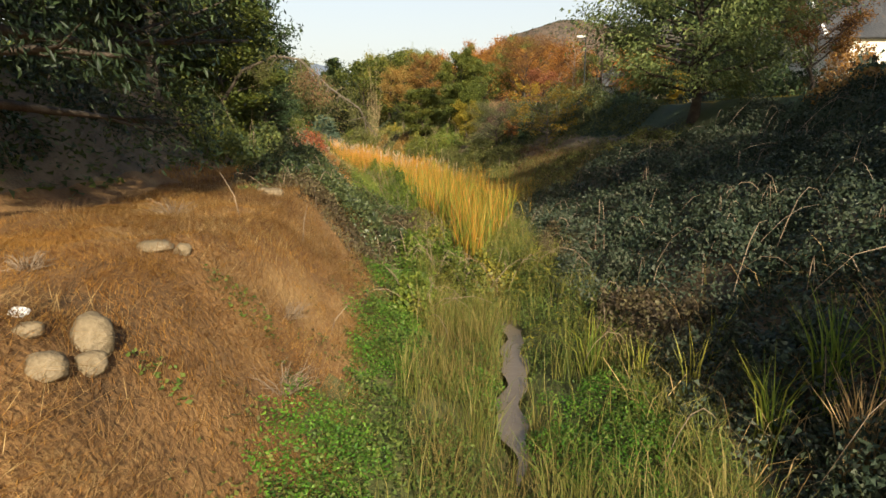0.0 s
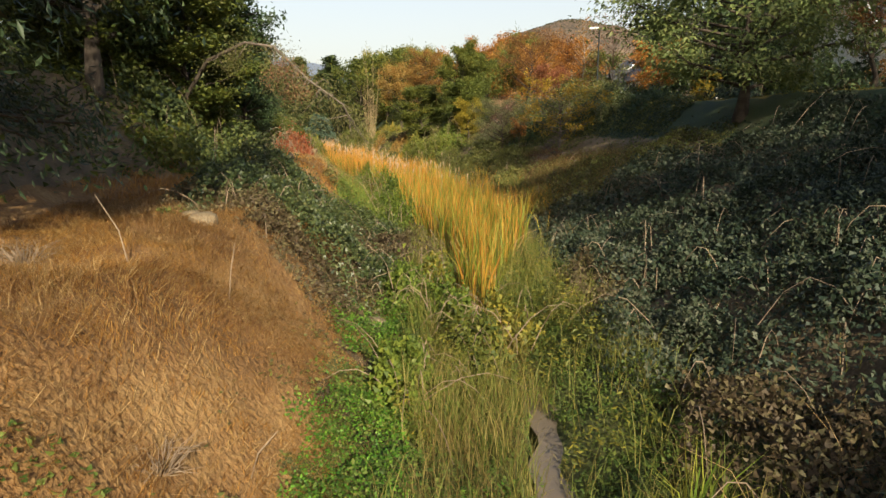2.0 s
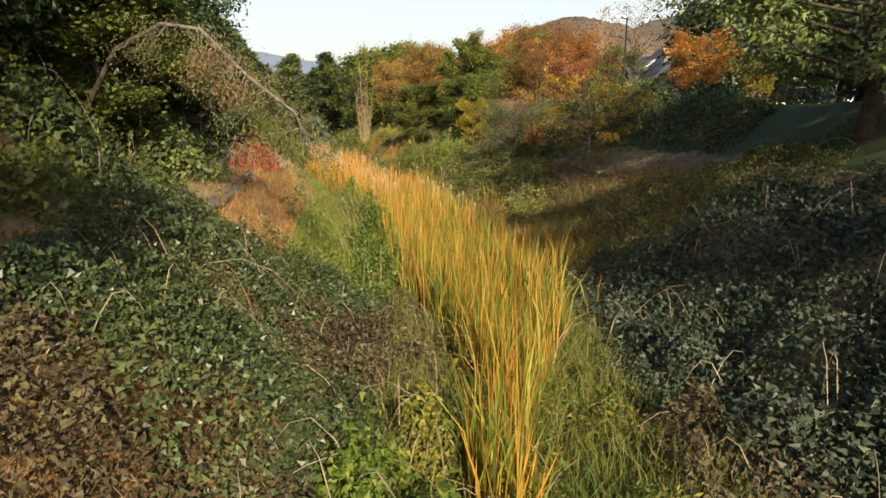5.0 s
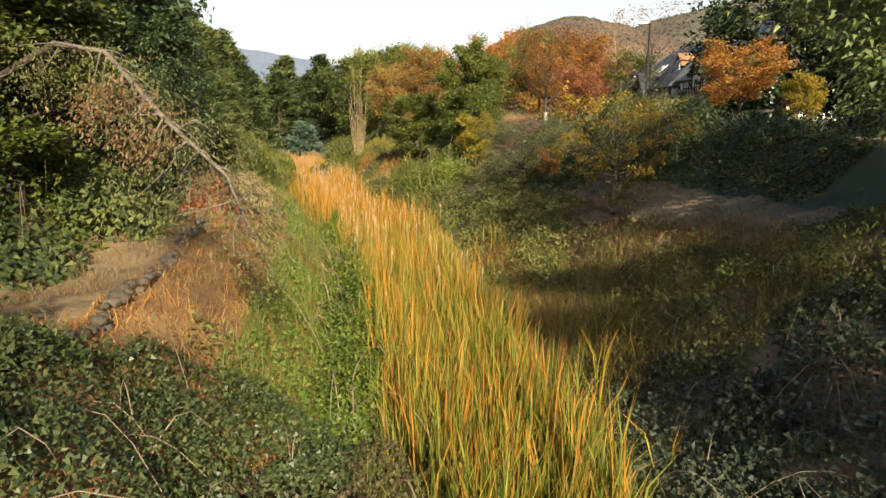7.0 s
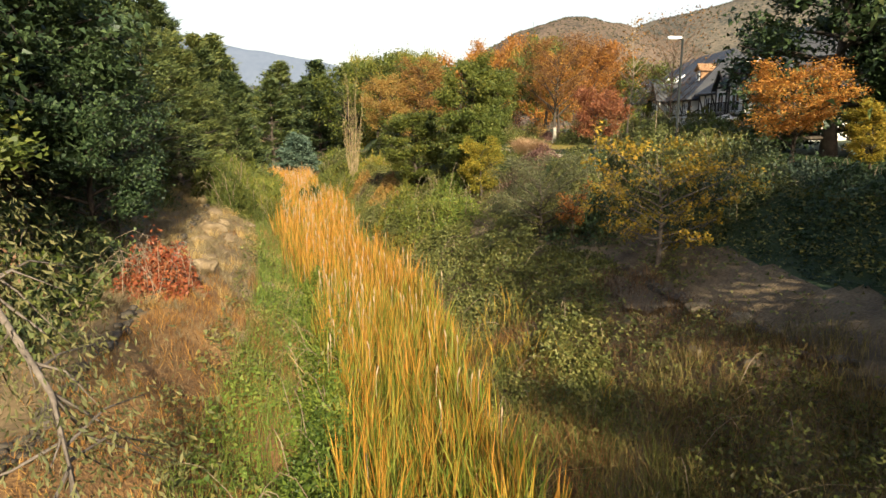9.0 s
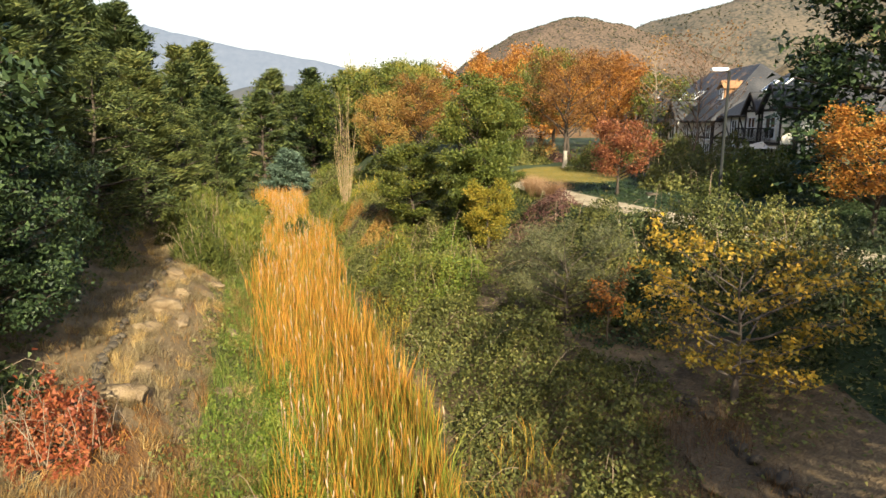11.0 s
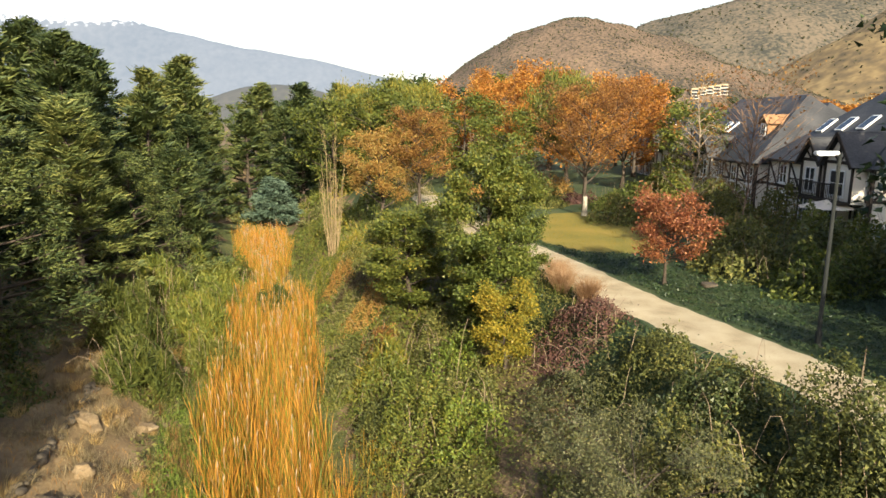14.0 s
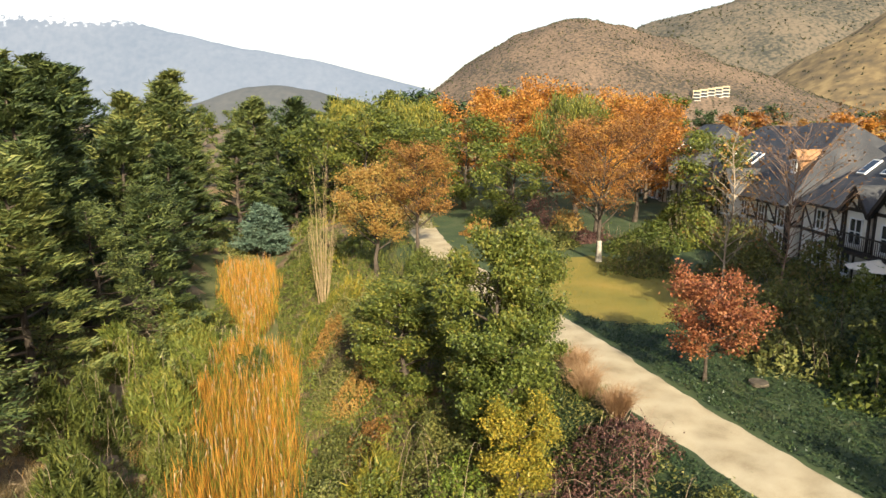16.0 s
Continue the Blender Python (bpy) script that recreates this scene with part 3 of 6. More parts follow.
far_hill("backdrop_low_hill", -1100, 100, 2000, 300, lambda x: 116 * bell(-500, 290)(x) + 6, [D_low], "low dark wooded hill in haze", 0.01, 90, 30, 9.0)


def hill_shrubs(hill, count, size, seed, leaf):
    """Scattered round shrubs on a hillside, as one thing of stuff."""
    X, Y, Z, S = HILLS[hill]
    r = np.random.default_rng(seed)
    j, i = r.integers(2, X.shape[0] // 2 + 2, count), r.integers(1, X.shape[1] - 2, count)
    fj, fi = r.uniform(0, 1, count), r.uniform(0, 1, count)
    P = np.stack([(G[j, i] * (1 - fi) + G[j, i + 1] * fi) * (1 - fj) + (G[j + 1, i] * (1 - fi) + G[j + 1, i + 1] * fi) * fj for G in (X, Y, Z)], 1)
    k = 4
    s = r.uniform(*size, count)
    C = np.repeat(P, k, 0) + r.normal(0, 0.35, (count * k, 3)) * np.repeat(s, k)[:, None] + [0, 0, 0.3]
    A = r.normal(0, 1, (count * k, 3))
    B = np.cross(A, r.normal(0, 1, (count * k, 3)))
    V, F = leaf_tris(C, A, B, np.repeat(s, k) * 1.5, np.repeat(s, k) * 1.3)
    return tagged(new("hillside_shrubs", tri_mesh("hillside_shrubs", V, F, [leaf])), "dark shrubs scattered over the hillside", "shrubs", kind="stuff")


hill_shrubs("backdrop_hill", 10000, (0.35, 1.25), 1, L_hill_shrub)
hill_shrubs("backdrop_hill_behind", 7000, (0.8, 3.0), 2, L_hill_shrub)
hill_shrubs("backdrop_slope", 1100, (0.6, 2.4), 3, L_hill_shrub)

# ---- plants: builders ----
def skeleton_tree(rng, H, R, trunk_r, limbs, first, profile, rise, subs=4, lean=0.05, fork=0.0, sides=6):
    """Trunk, limbs and twigs as tubes; returns them with the places and outward ways of the leaf clumps."""
    n = 7
    f = np.linspace(0, 1, n)
    bend = rng.uniform(-1, 1, 2) * lean * H
    path = np.stack([bend[0] * f ** 1.5 + rng.normal(0, 0.012, n) * H, bend[1] * f ** 1.5 + rng.normal(0, 0.012, n) * H, f * H * 0.96], 1)
    path[0, :2] = 0
    path[0, 2] = -0.15
    rad = trunk_r * (1 - f) ** 0.8 + 0.012
    rad[0] *= 1.5
    wood, clumps, ways = [tube(path, rad, sides + 2)], [], []
    for i in range(limbs):
        g = first + (0.98 - first) * (i + rng.uniform(0.1, 0.9)) / limbs
        base = np.array([np.interp(g, f, path[:, k]) for k in range(3)])
        az = GOLD * i + rng.uniform(-0.5, 0.5)
        out = np.array([np.cos(az), np.sin(az), 0])
        L = R * profile(g) * rng.uniform(0.75, 1.12)
        up = rise(g)
        s = np.linspace(0, 1, 5)
        bow = rng.uniform(-0.15, 0.15)
        p = base + out * L * s[:, None] + np.array([0, 0, 1.0]) * (L * (up * s + bow * s * (1 - s) * 2))[:, None] + rng.normal(0, 0.03, (5, 3)) * L * s[:, None]
        r0 = min(trunk_r * 0.5, np.interp(g, f, rad) * 0.6)
        wood.append(tube(p, r0 * (1 - s * 0.8) + 0.006, 4))
        clumps += [p[4], p[3]]
        ways += [out, out]
        for j in range(subs):
            h = rng.uniform(0.35, 0.95)
            b = np.array([np.interp(h, s, p[:, k]) for k in range(3)])
            a2 = az + rng.choice([-1, 1]) * rng.uniform(0.4, 1.3)
            o2 = np.array([np.cos(a2), np.sin(a2), 0])
            l2 = L * rng.uniform(0.25, 0.5)
            e = b + o2 * l2 + np.array([0, 0, 1]) * l2 * (up * 0.8 + rng.uniform(-0.3, 0.5))
            wood.append(tube(np.array([b, (b + e) / 2 + rng.normal(0, 0.05, 3) * l2, e]), np.array([r0 * 0.35, r0 * 0.22, 0.005]), 3))
            clumps += [e, (b + e) / 2]
            ways += [o2, o2]
    return merge(wood), np.array(clumps), np.array(ways)


def clump_leaves(rng, clumps, ways, count, spread, length, width, flat=0.7, droop=0.0, along_way=0.4, keep=1.0, shape=leaf_tris):
    """Leaves scattered round the clump centres."""
    pick = rng.permutation(len(clumps))[: max(4, int(len(clumps) * keep))]
    k = pick[rng.integers(0, len(pick), count)]
    C = clumps[k] + rng.normal(0, 1, (count, 3)) * np.array([spread, spread, spread * flat])
    A = rng.normal(0, 1, (count, 3)) * (1 - along_way) + ways[k] * along_way * 1.6 + np.array([0, 0, -droop])
    B = np.cross(A, rng.normal(0, 0.6, (count, 3)) + np.array([0, 0, 1.0]))
    s = rng.uniform(0.65, 1.35, count)
    return shape(C, A, B, length * s * 1.1, width * s * 1.35)


def tree_kind(trunk_name, crown_name, seed, bark, leaf, H, R, trunk_r, limbs, first, profile, rise, count, spread, length, width,
              subs=4, flat=0.7, droop=0.0, along_way=0.4, lean=0.05, keep=0.55, true_top=False, shape=leaf_tris):
    """Meshes of one kind of tree at its true size: trunk with limbs, and crown."""
    rng = np.random.default_rng(seed)
    wood, clumps, ways = skeleton_tree(rng, H, R, trunk_r, limbs, first, profile, rise, subs, lean)
    tm = tri_mesh(trunk_name, *wood, [bark])
    tm.shade_smooth()
    cm = None
    if count:
        V, F = clump_leaves(rng, clumps, ways, count, spread, length, width, flat, droop, along_way, keep, shape)
        V[:, 2] = np.maximum(V[:, 2], 0.02)
        cm = tri_mesh(crown_name, V, F, [leaf])
        if true_top:
            H = float(np.percentile(V[:, 2], 99))
    return tm, cm, H


def plant(name, kind, x, y, height, label, category="tree", group="", turn=0.0, wide=1.0, sink=0.0):
    tm, cm, H = kind
    s = height / H
    ob = thing(name, at_ground(x, y, -sink), label, category, group, turn, (s * wide, s * wide, s))
    part("trunk", tm, ob)
    if cm:
        part("crown", cm, ob)
    return ob


def round_crown(g):
    return np.sqrt(max(0.05, 1 - (2 * (g - 0.52)) ** 2 * 0.85))


def cone_crown(g):
    return max(0.06, (1.04 - g)) ** 0.8


def spire_crown(g):
    return 0.35 + 0.65 * np.sin(np.pi * min(1, max(0, g)))


def mound(name, x, y, rx, ry, h, leaf, label, seed, count, size, category="shrub", group="", stems=40, lumps=7, up=0.0):
    """A rambling bush: a lumpy heap of leaves over arching stems that rests on the ground."""
    rng = np.random.default_rng(seed)
    lx, ly, lr = rng.uniform(-0.75, 0.75, lumps), rng.uniform(-0.75, 0.75, lumps), rng.uniform(0.3, 0.55, lumps)
    lh = rng.uniform(0.55, 1.0, lumps)
    r, a = np.sqrt(rng.uniform(0, 1, count)), rng.uniform(0, 2 * np.pi, count)
    ph = rng.uniform(0, 6.28, 3)
    rag = 1 + 0.16 * np.sin(3 * a + ph[0]) + 0.10 * np.sin(7 * a + ph[1]) + 0.06 * np.sin(13 * a + ph[2]) + rng.normal(0, 0.04, count)
    px, py = r * np.cos(a) * rag, r * np.sin(a) * rag
    hill = (1 - r ** 2.4) * 0.55
    top = np.max(np.stack([hh * np.exp(-((px - cx0) ** 2 + (py - cy0) ** 2) / rr ** 2) for cx0, cy0, rr, hh in zip(lx, ly, lr, lh)]), 0) * (1 - r ** 5)
    env = np.maximum(hill, top) * h + 0.14 * h * np.sin(px * 9 * rx / 3 + 2) * np.sin(py * 8 * ry / 3) + 0.08 * h * np.sin(px * 19 * rx / 3) * np.sin(py * 21 * ry / 3 + 1)
    depth = rng.exponential(0.16, count) * h
    X, Y = x + px * rx, y + py * ry
    Z = ground_z(X, Y) + np.maximum(env - depth, 0.03) + rng.normal(0, 0.03, count) + np.where(rng.uniform(0, 1, count) < 0.12, rng.exponential(0.13, count) * min(h, 1.6), 0)
    C = np.stack([X - x, Y - y, Z - float(ground_z(x, y))], 1)
    A = rng.normal(0, 1, (count, 3)) + np.array([0, 0, up - 0.2]) + up * 0.5 * np.stack([px, py, 0 * px], 1)
    B = np.cross(A, rng.normal(0, 0.5 + 0.3 * up, (count, 3)) + np.stack([px, py, 0.8 - 0.4 * up + 0 * px], 1))
    s = rng.uniform(0.6, 1.4, count)
    ob = thing(name, at_ground(x, y), label, category, group)
    part("foliage", tri_mesh("foliage", *leaf_tris(C, A, B, size * s * 1.15, size * (0.16 if up else 0.66) * s), [leaf]), ob)
    wood = []
    for i in range(stems):
        r0, a0 = np.sqrt(rng.uniform(0, 0.8)), rng.uniform(0, 2 * np.pi)
        b0 = np.array([r0 * np.cos(a0) * rx, r0 * np.sin(a0) * ry])
        b1 = b0 + rng.normal(0, 0.8, 2)
        g0, g1 = float(ground_z(x + b0[0], y + b0[1])), float(ground_z(x + b1[0], y + b1[1]))
        z0 = float(ground_z(x, y))
        hh = h * rng.uniform(0.45, 0.95)
        s5 = np.linspace(0, 1, 6)
        p = np.stack([b0[0] + (b1[0] - b0[0]) * s5, b0[1] + (b1[1] - b0[1]) * s5, g0 + (g1 - g0) * s5 - z0 + hh * np.sin(np.pi * s5 * 0.85)], 1)
        wood.append(tube(p, np.linspace(0.012, 0.004, 6), 3))
    if wood:
        tagged(part("branchwork", tri_mesh("branchwork", *merge(wood), [M_twig]), ob), kind="stuff")
    return ob


def broom(name, x, y, r, h, leaf, label, seed, count, category="shrub", group="", width=0.02):
    """A shrub of many upright fine stems."""
    rng = np.random.default_rng(seed)
    rr, a = r * np.sqrt(rng.uniform(0, 1, count)), rng.uniform(0, 2 * np.pi, count)
    c = rng.integers(0, 9, count)
    ca, cr = rng.uniform(0, 2 * np.pi, 9), r * 0.6 * np.sqrt(rng.uniform(0, 1, 9))
    bx, by = cr[c] * np.cos(ca[c]) + rng.normal(0, 0.12 * r, count), cr[c] * np.sin(ca[c]) + rng.normal(0, 0.12 * r, count)
    lift = rng.uniform(0, 0.72, count) * h * rng.uniform(0.7, 1.0, 9)[c]
    out = np.stack([bx, by, 0 * bx], 1) / r
    P = np.stack([bx * (1 + lift / h * 0.7), by * (1 + lift / h * 0.7), ground_z(x + bx, y + by) - float(ground_z(x, y)) + lift], 1)
    hh = h * rng.uniform(0.16, 0.34, count)
    V, F, al = blades(P, hh, np.full(count, width) * rng.uniform(0.6, 1.5, count), rng.uniform(0.05, 0.45, count), rng, bias=out * 0.6)
    ob = thing(name, at_ground(x, y), label, category, group)
    part("foliage", tri_mesh("foliage", V, F, [leaf], along=al), ob)
    if h > 1.7:
        wood = []
        for i in range(16):
            a0, e0 = rng.uniform(0, 2 * np.pi), rng.uniform(0.2, 0.75) * r
            g = float(ground_z(x + e0 * 0.4 * np.cos(a0), y + e0 * 0.4 * np.sin(a0)) - ground_z(x, y))
            p = np.array([[0.4 * e0 * np.cos(a0), 0.4 * e0 * np.sin(a0), g - 0.04], [0.7 * e0 * np.cos(a0), 0.7 * e0 * np.sin(a0), g + 0.4 * h], [e0 * np.cos(a0 + 0.2), e0 * np.sin(a0 + 0.2), g + 0.8 * h]])
            wood.append(tube(p, np.array([0.03, 0.02, 0.006]), 4))
        tagged(part("stem_cluster", tri_mesh("stem_cluster", *merge(wood), [M_twig]), ob, "brown woody stems"), kind="stuff")
    return ob


def field(name, zone, x0, x1, y0, y1, density, height, width, lean, leaf, label, category, seed, lift=0.0, bias=None, limit=200000, clump=0.0):
    """Blades over a stretch of ground, as one thing of stuff. zone(x, y) gives the share that grows."""
    rng = np.random.default_rng(seed)
    count = min(limit, int((x1 - x0) * (y1 - y0) * density))
    X, Y = rng.uniform(x0, x1, count), rng.uniform(y0, y1, count)
    X = X + creek_x(Y)
    keep = rng.uniform(0, 1, count) < zone(X, Y)
    X, Y = X[keep], Y[keep]
    k = len(X)
    P = np.stack([X, Y, ground_z(X, Y) + lift], 1)
    hh = rng.uniform(*height, k) * (1 - clump * (0.5 - 0.5 * np.clip(patchy(X, Y, 2.3), -1, 1)))
    V, F, al = blades(P, hh, rng.uniform(*width, k), rng.uniform(*lean, k), rng, bias=bias(X, Y) if bias else None)
    return tagged(new(name, tri_mesh(name, V, F, [leaf], along=al)), label, category, kind="stuff")


def leaf_field(name, zone, x0, x1, y0, y1, density, top, size, leaf, label, category, seed, shape=leaf_quads):
    """Low leaves over a stretch of ground, as one thing of stuff."""
    rng = np.random.default_rng(seed)
    count = int((x1 - x0) * (y1 - y0) * density)
    X, Y = rng.uniform(x0, x1, count), rng.uniform(y0, y1, count)
    X = X + creek_x(Y)
    keep = rng.uniform(0, 1, count) < zone(X, Y)
    X, Y = X[keep], Y[keep]
    k = len(X)
    lump = 0.55 + 0.45 * patchy(X, Y, 1.6) / 1.3
    C = np.stack([X, Y, ground_z(X, Y) + np.maximum(0.02, top * lump * rng.uniform(0.3, 1.0, k))], 1)
    A = rng.normal(0, 1, (k, 3)) * [1, 1, 0.45]
    B = np.cross(A, rng.normal(0, 0.45, (k, 3)) + np.array([0, 0, 1.0]))
    s = rng.uniform(*size, k)
    V, F = shape(C, A, B, s, s * 0.65)
    return tagged(new(name, tri_mesh(name, V, F, [leaf])), label, category, kind="stuff")
# ---- kinds of trees ----
K_dark = [tree_kind("trunk", "crown", 11 + i, M_bark, L_dark, 11, 4.3, 0.24, 26, 0.12, round_crown, lambda g: 0.15 + 0.5 * g, 12000, 0.42, 0.2, 0.095, subs=5) for i in range(2)]
K_conifer = [tree_kind("trunk", "crown", 21 + i, M_bark, L_conifer, 12, 3.4, 0.2, 46, 0.03, cone_crown, lambda g: 0.02 + 0.45 * g, 24000, 0.21, 0.34, 0.055,
                       subs=6, flat=0.6, droop=-0.45, along_way=0.75, lean=0.02, keep=0.62) for i in range(3)]
K_mid = [tree_kind("trunk", "crown", 31 + i, M_bark, L_mid, 9, 2.6, 0.17, 24, 0.08, spire_crown, lambda g: 0.3 + 0.5 * g, 34000, 0.30, 0.135, 0.08, subs=6, keep=0.7, true_top=True) for i in range(2)]
K_olive = [tree_kind("trunk", "crown", 41, M_bark, L_gold, 5, 2.0, 0.1, 20, 0.1, round_crown, lambda g: 0.3 + 0.4 * g, 18000, 0.24, 0.11, 0.07, subs=5, keep=0.65, true_top=True)]
K_lobe = [tree_kind("trunk", "crown", 43, M_bark, L_willow, 5, 1.9, 0.1, 22, 0.1, round_crown, lambda g: 0.3 + 0.4 * g, 17000, 0.25, 0.115, 0.07, subs=5, keep=0.6, true_top=True)]
K_orange = [tree_kind("trunk", "crown", 51 + i, M_bark, L_orange, 11, 3.6, 0.2, 26, 0.25, round_crown, lambda g: 0.7 + 0.3 * g, 13000, 0.45, 0.17, 0.11, subs=4, true_top=True) for i in range(2)]
K_rust = [tree_kind("trunk", "crown", 61 + i, M_bark, L_rust, 9, 2.8, 0.17, 24, 0.25, round_crown, lambda g: 0.8, 15000, 0.36, 0.11, 0.075, subs=5, true_top=True) for i in range(2)]
K_yellow = [tree_kind("trunk", "crown", 71, M_grey_bark, L_yellow, 5.2, 3.5, 0.11, 26, 0.12, round_crown, lambda g: 0.2 + 0.4 * g, 4200, 0.2, 0.12, 0.085, subs=8, droop=0.4, lean=0.1, keep=0.34, true_top=True)]
K_red = [tree_kind("trunk", "crown", 81, M_bark, L_red, 4.5, 2.1, 0.09, 20, 0.25, round_crown, lambda g: 0.45 + 0.3 * g, 11000, 0.26, 0.10, 0.07, subs=5, keep=0.75, true_top=True)]
K_willow = [tree_kind("trunk", "crown", 91, M_bark, L_olive, 10, 3.4, 0.2, 26, 0.3, round_crown, lambda g: 0.4, 14000, 0.42, 0.36, 0.05, subs=5, flat=1.4, droop=2.2, along_way=0.2, true_top=True)]
r = np.random.default_rng(101)
stems = []
for i in range(20):
    a0, d0, top = GOLD * i, r.uniform(0.05, 0.3), r.uniform(4.5, 11.0)
    spread = r.uniform(0.3, 1.5) * (1.25 - top / 14)
    f = np.linspace(0, 1, 6)
    p = np.stack([np.cos(a0) * (d0 + spread * f * (1.15 - 0.3 * f)), np.sin(a0) * (d0 + spread * f * (1.15 - 0.3 * f)), -0.1 + top * f], 1) + r.normal(0, 0.05, (6, 3)) * f[:, None]
    stems.append(tube(p, np.linspace(0.032, 0.004, 6), 5))
    for k in range(8):
        g = r.uniform(0.2, 0.95)
        b0 = np.array([np.interp(g, f, p[:, j]) for j in range(3)])
        a1 = r.uniform(0, 6.28)
        l1 = r.uniform(0.5, 1.3)
        stems.append(tube(np.array([b0, b0 + [np.cos(a1) * l1 * 0.22, np.sin(a1) * l1 * 0.22, l1 * 0.5], b0 + [np.cos(a1) * l1 * 0.3, np.sin(a1) * l1 * 0.3, l1]]), np.array([0.009, 0.007, 0.003]), 3))
K_poplar = [(tri_mesh("trunk", *merge(stems), [M_tan_bark]), None, 11)]
K_bare = [tree_kind("trunk", "crown", 111, M_russet_bark, L_rust, 9.5, 3.0, 0.045, 52, 0.2, round_crown, lambda g: 0.9, 900, 0.3, 0.12, 0.08, subs=8, true_top=True)]
K_birch = [tree_kind("trunk", "crown", 121, M_pale_bark, L_rust, 9.5, 1.9, 0.05, 40, 0.2, cone_crown, lambda g: 0.9, 500, 0.3, 0.12, 0.08, subs=7, lean=0.01, true_top=True)]
K_blue = [tree_kind("trunk", "crown", 131, M_bark, L_blue, 6.5, 2.8, 0.15, 34, 0.06, cone_crown, lambda g: 0.35, 8000, 0.28, 0.36, 0.1, subs=4, along_way=0.6)]
K_gnarl = [tree_kind("trunk", "crown", 231, M_bark, L_grey, 4.2, 2.7, 0.11, 18, 0.16, round_crown, lambda g: 0.5 + 0.3 * g, 20000, 0.24, 0.08, 0.026, subs=7, lean=0.12, keep=0.7, true_top=True)]
K_lime = [tree_kind("trunk", "crown", 141, M_bark, L_russet, 11.2, 4.4, 0.2, 28, 0.28, round_crown, lambda g: 0.75, 14000, 0.40, 0.125, 0.085, subs=5, true_top=True)]
K_big = [tree_kind("trunk", "crown", 151, M_bark, L_big, 9.5, 4.6, 0.2, 38, 0.14, round_crown, lambda g: 0.2 + 0.35 * g, 30000, 0.46, 0.17, 0.06, subs=6, droop=0.9, keep=0.8)]

K_far_conifer = [tree_kind("trunk", "crown", 161 + i, M_bark, L_conifer, 12, 3.4, 0.2, 40, 0.03, cone_crown, lambda g: 0.05 + 0.5 * g, 9000, 0.27, 0.46, 0.1,
                           subs=4, flat=0.6, droop=-0.5, along_way=0.7, lean=0.02, keep=0.6) for i in range(2)]
K_far_round = [tree_kind("trunk", "crown", 171 + i, M_bark, m, 10, 3.8, 0.2, 8, 0.1, round_crown, lambda g: 0.4 + 0.3 * g, 1700, 0.65, 0.46, 0.26, subs=1, true_top=True) for i, m in enumerate((L_mid, L_orange, L_dark, L_rust))]
K_mid_round = [tree_kind("trunk", "crown", 176 + i, M_bark, m, 10, 3.8, 0.2, 16, 0.1, round_crown, lambda g: 0.4 + 0.3 * g, 7500, 0.6, 0.25, 0.14, subs=3, true_top=True) for i, m in enumerate((L_mid, L_orange))]
K_front = [tree_kind("trunk", "crown", 181 + i, M_bark, L_conifer, 9, 3.6, 0.17, 36, 0.03, lambda g: max(0.15, 1.05 - g) ** 0.55, lambda g: 0.1 + 0.3 * g, 20000, 0.24, 0.20, 0.045,
                     subs=6, along_way=0.65, droop=-0.2, keep=0.65) for i in range(2)]
K_near = [tree_kind("trunk", "crown", 191, M_bark, L_near_shaded, 11, 5.2, 0.24, 40, 0.16, round_crown, lambda g: -0.22 + 0.6 * g, 40000, 0.40, 0.14, 0.03, subs=6, droop=0.6, keep=0.8, shape=leaf_quads)]

K_dense = [tree_kind("trunk", "crown", 211, M_bark, L_dark, 12, 3.9, 0.25, 44, 0.05, lambda g: 0.55 + 0.45 * np.sin(np.pi * min(1, max(0, g * 0.9 + 0.1))), lambda g: 0.05 + 0.4 * g, 26000, 0.42, 0.24, 0.11, subs=6, keep=0.75)]
# coarse leaves: this kind only stands out of view to cast shade
K_tall_unseen = [tree_kind("trunk", "crown", 201, M_bark, L_dark, 22, 3.2, 0.15, 26, 0.55, lambda g: 0.5 + 0.5 * np.sin(np.pi * min(1, max(0, (g - 0.5) * 2))), lambda g: 0.3, 5000, 0.6, 0.5, 0.28, subs=3, lean=0.01, keep=0.9)]

rnd = random.Random(5)


def wood_of(name, kinds, spots, label, group):
    for i, (x, y, h, w) in enumerate(spots):
        plant(name, kinds[i % len(kinds)], x, y, h, label, "tree", group, rnd.uniform(0, 6.28), w)


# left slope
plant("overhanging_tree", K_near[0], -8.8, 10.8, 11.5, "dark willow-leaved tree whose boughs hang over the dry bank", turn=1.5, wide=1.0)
wood_of("evergreen_tree", K_dark, [(-13.5, 15.5, 12, 1.0), (-15.5, 23, 13, 0.9), (-19, 31, 14, 0.9), (-20, 12, 13, 1), (-21, 43, 13, 0.9)],
        "broad dark evergreen tree with dense foliage", "evergreens on the slope")
# unseen evergreens, added to shade the slope and the overhanging tree
wood_of("evergreen_tree", K_dark, [(-14, 1, 13, 1.0), (-17, -8, 14, 1.0), (-20, -2, 14, 1.0)], "broad dark evergreen tree with dense foliage", "evergreens on the slope")
# unseen trees, added so that their crowns throw shade on the banks ahead
wood_of("tall_tree", K_tall_unseen, [(-4.7, -3.8, 17.5, 0.95), (8.4, -4.2, 5.8, 1.6), (-9.5, -6, 20, 1.1)],
        "unseen tall tree added behind the start to shade the banks", "tall trees")
# unseen tree, leant so that its crown shades the ground behind the bank
ob = plant("unseen_leaning_tree", K_tall_unseen[0], -7.9, 8.0, 11.2, "unseen leaning tree added to shade the track behind the dry bank", wide=1.3)
ob.rotation_euler = (0, 0.52, 0)
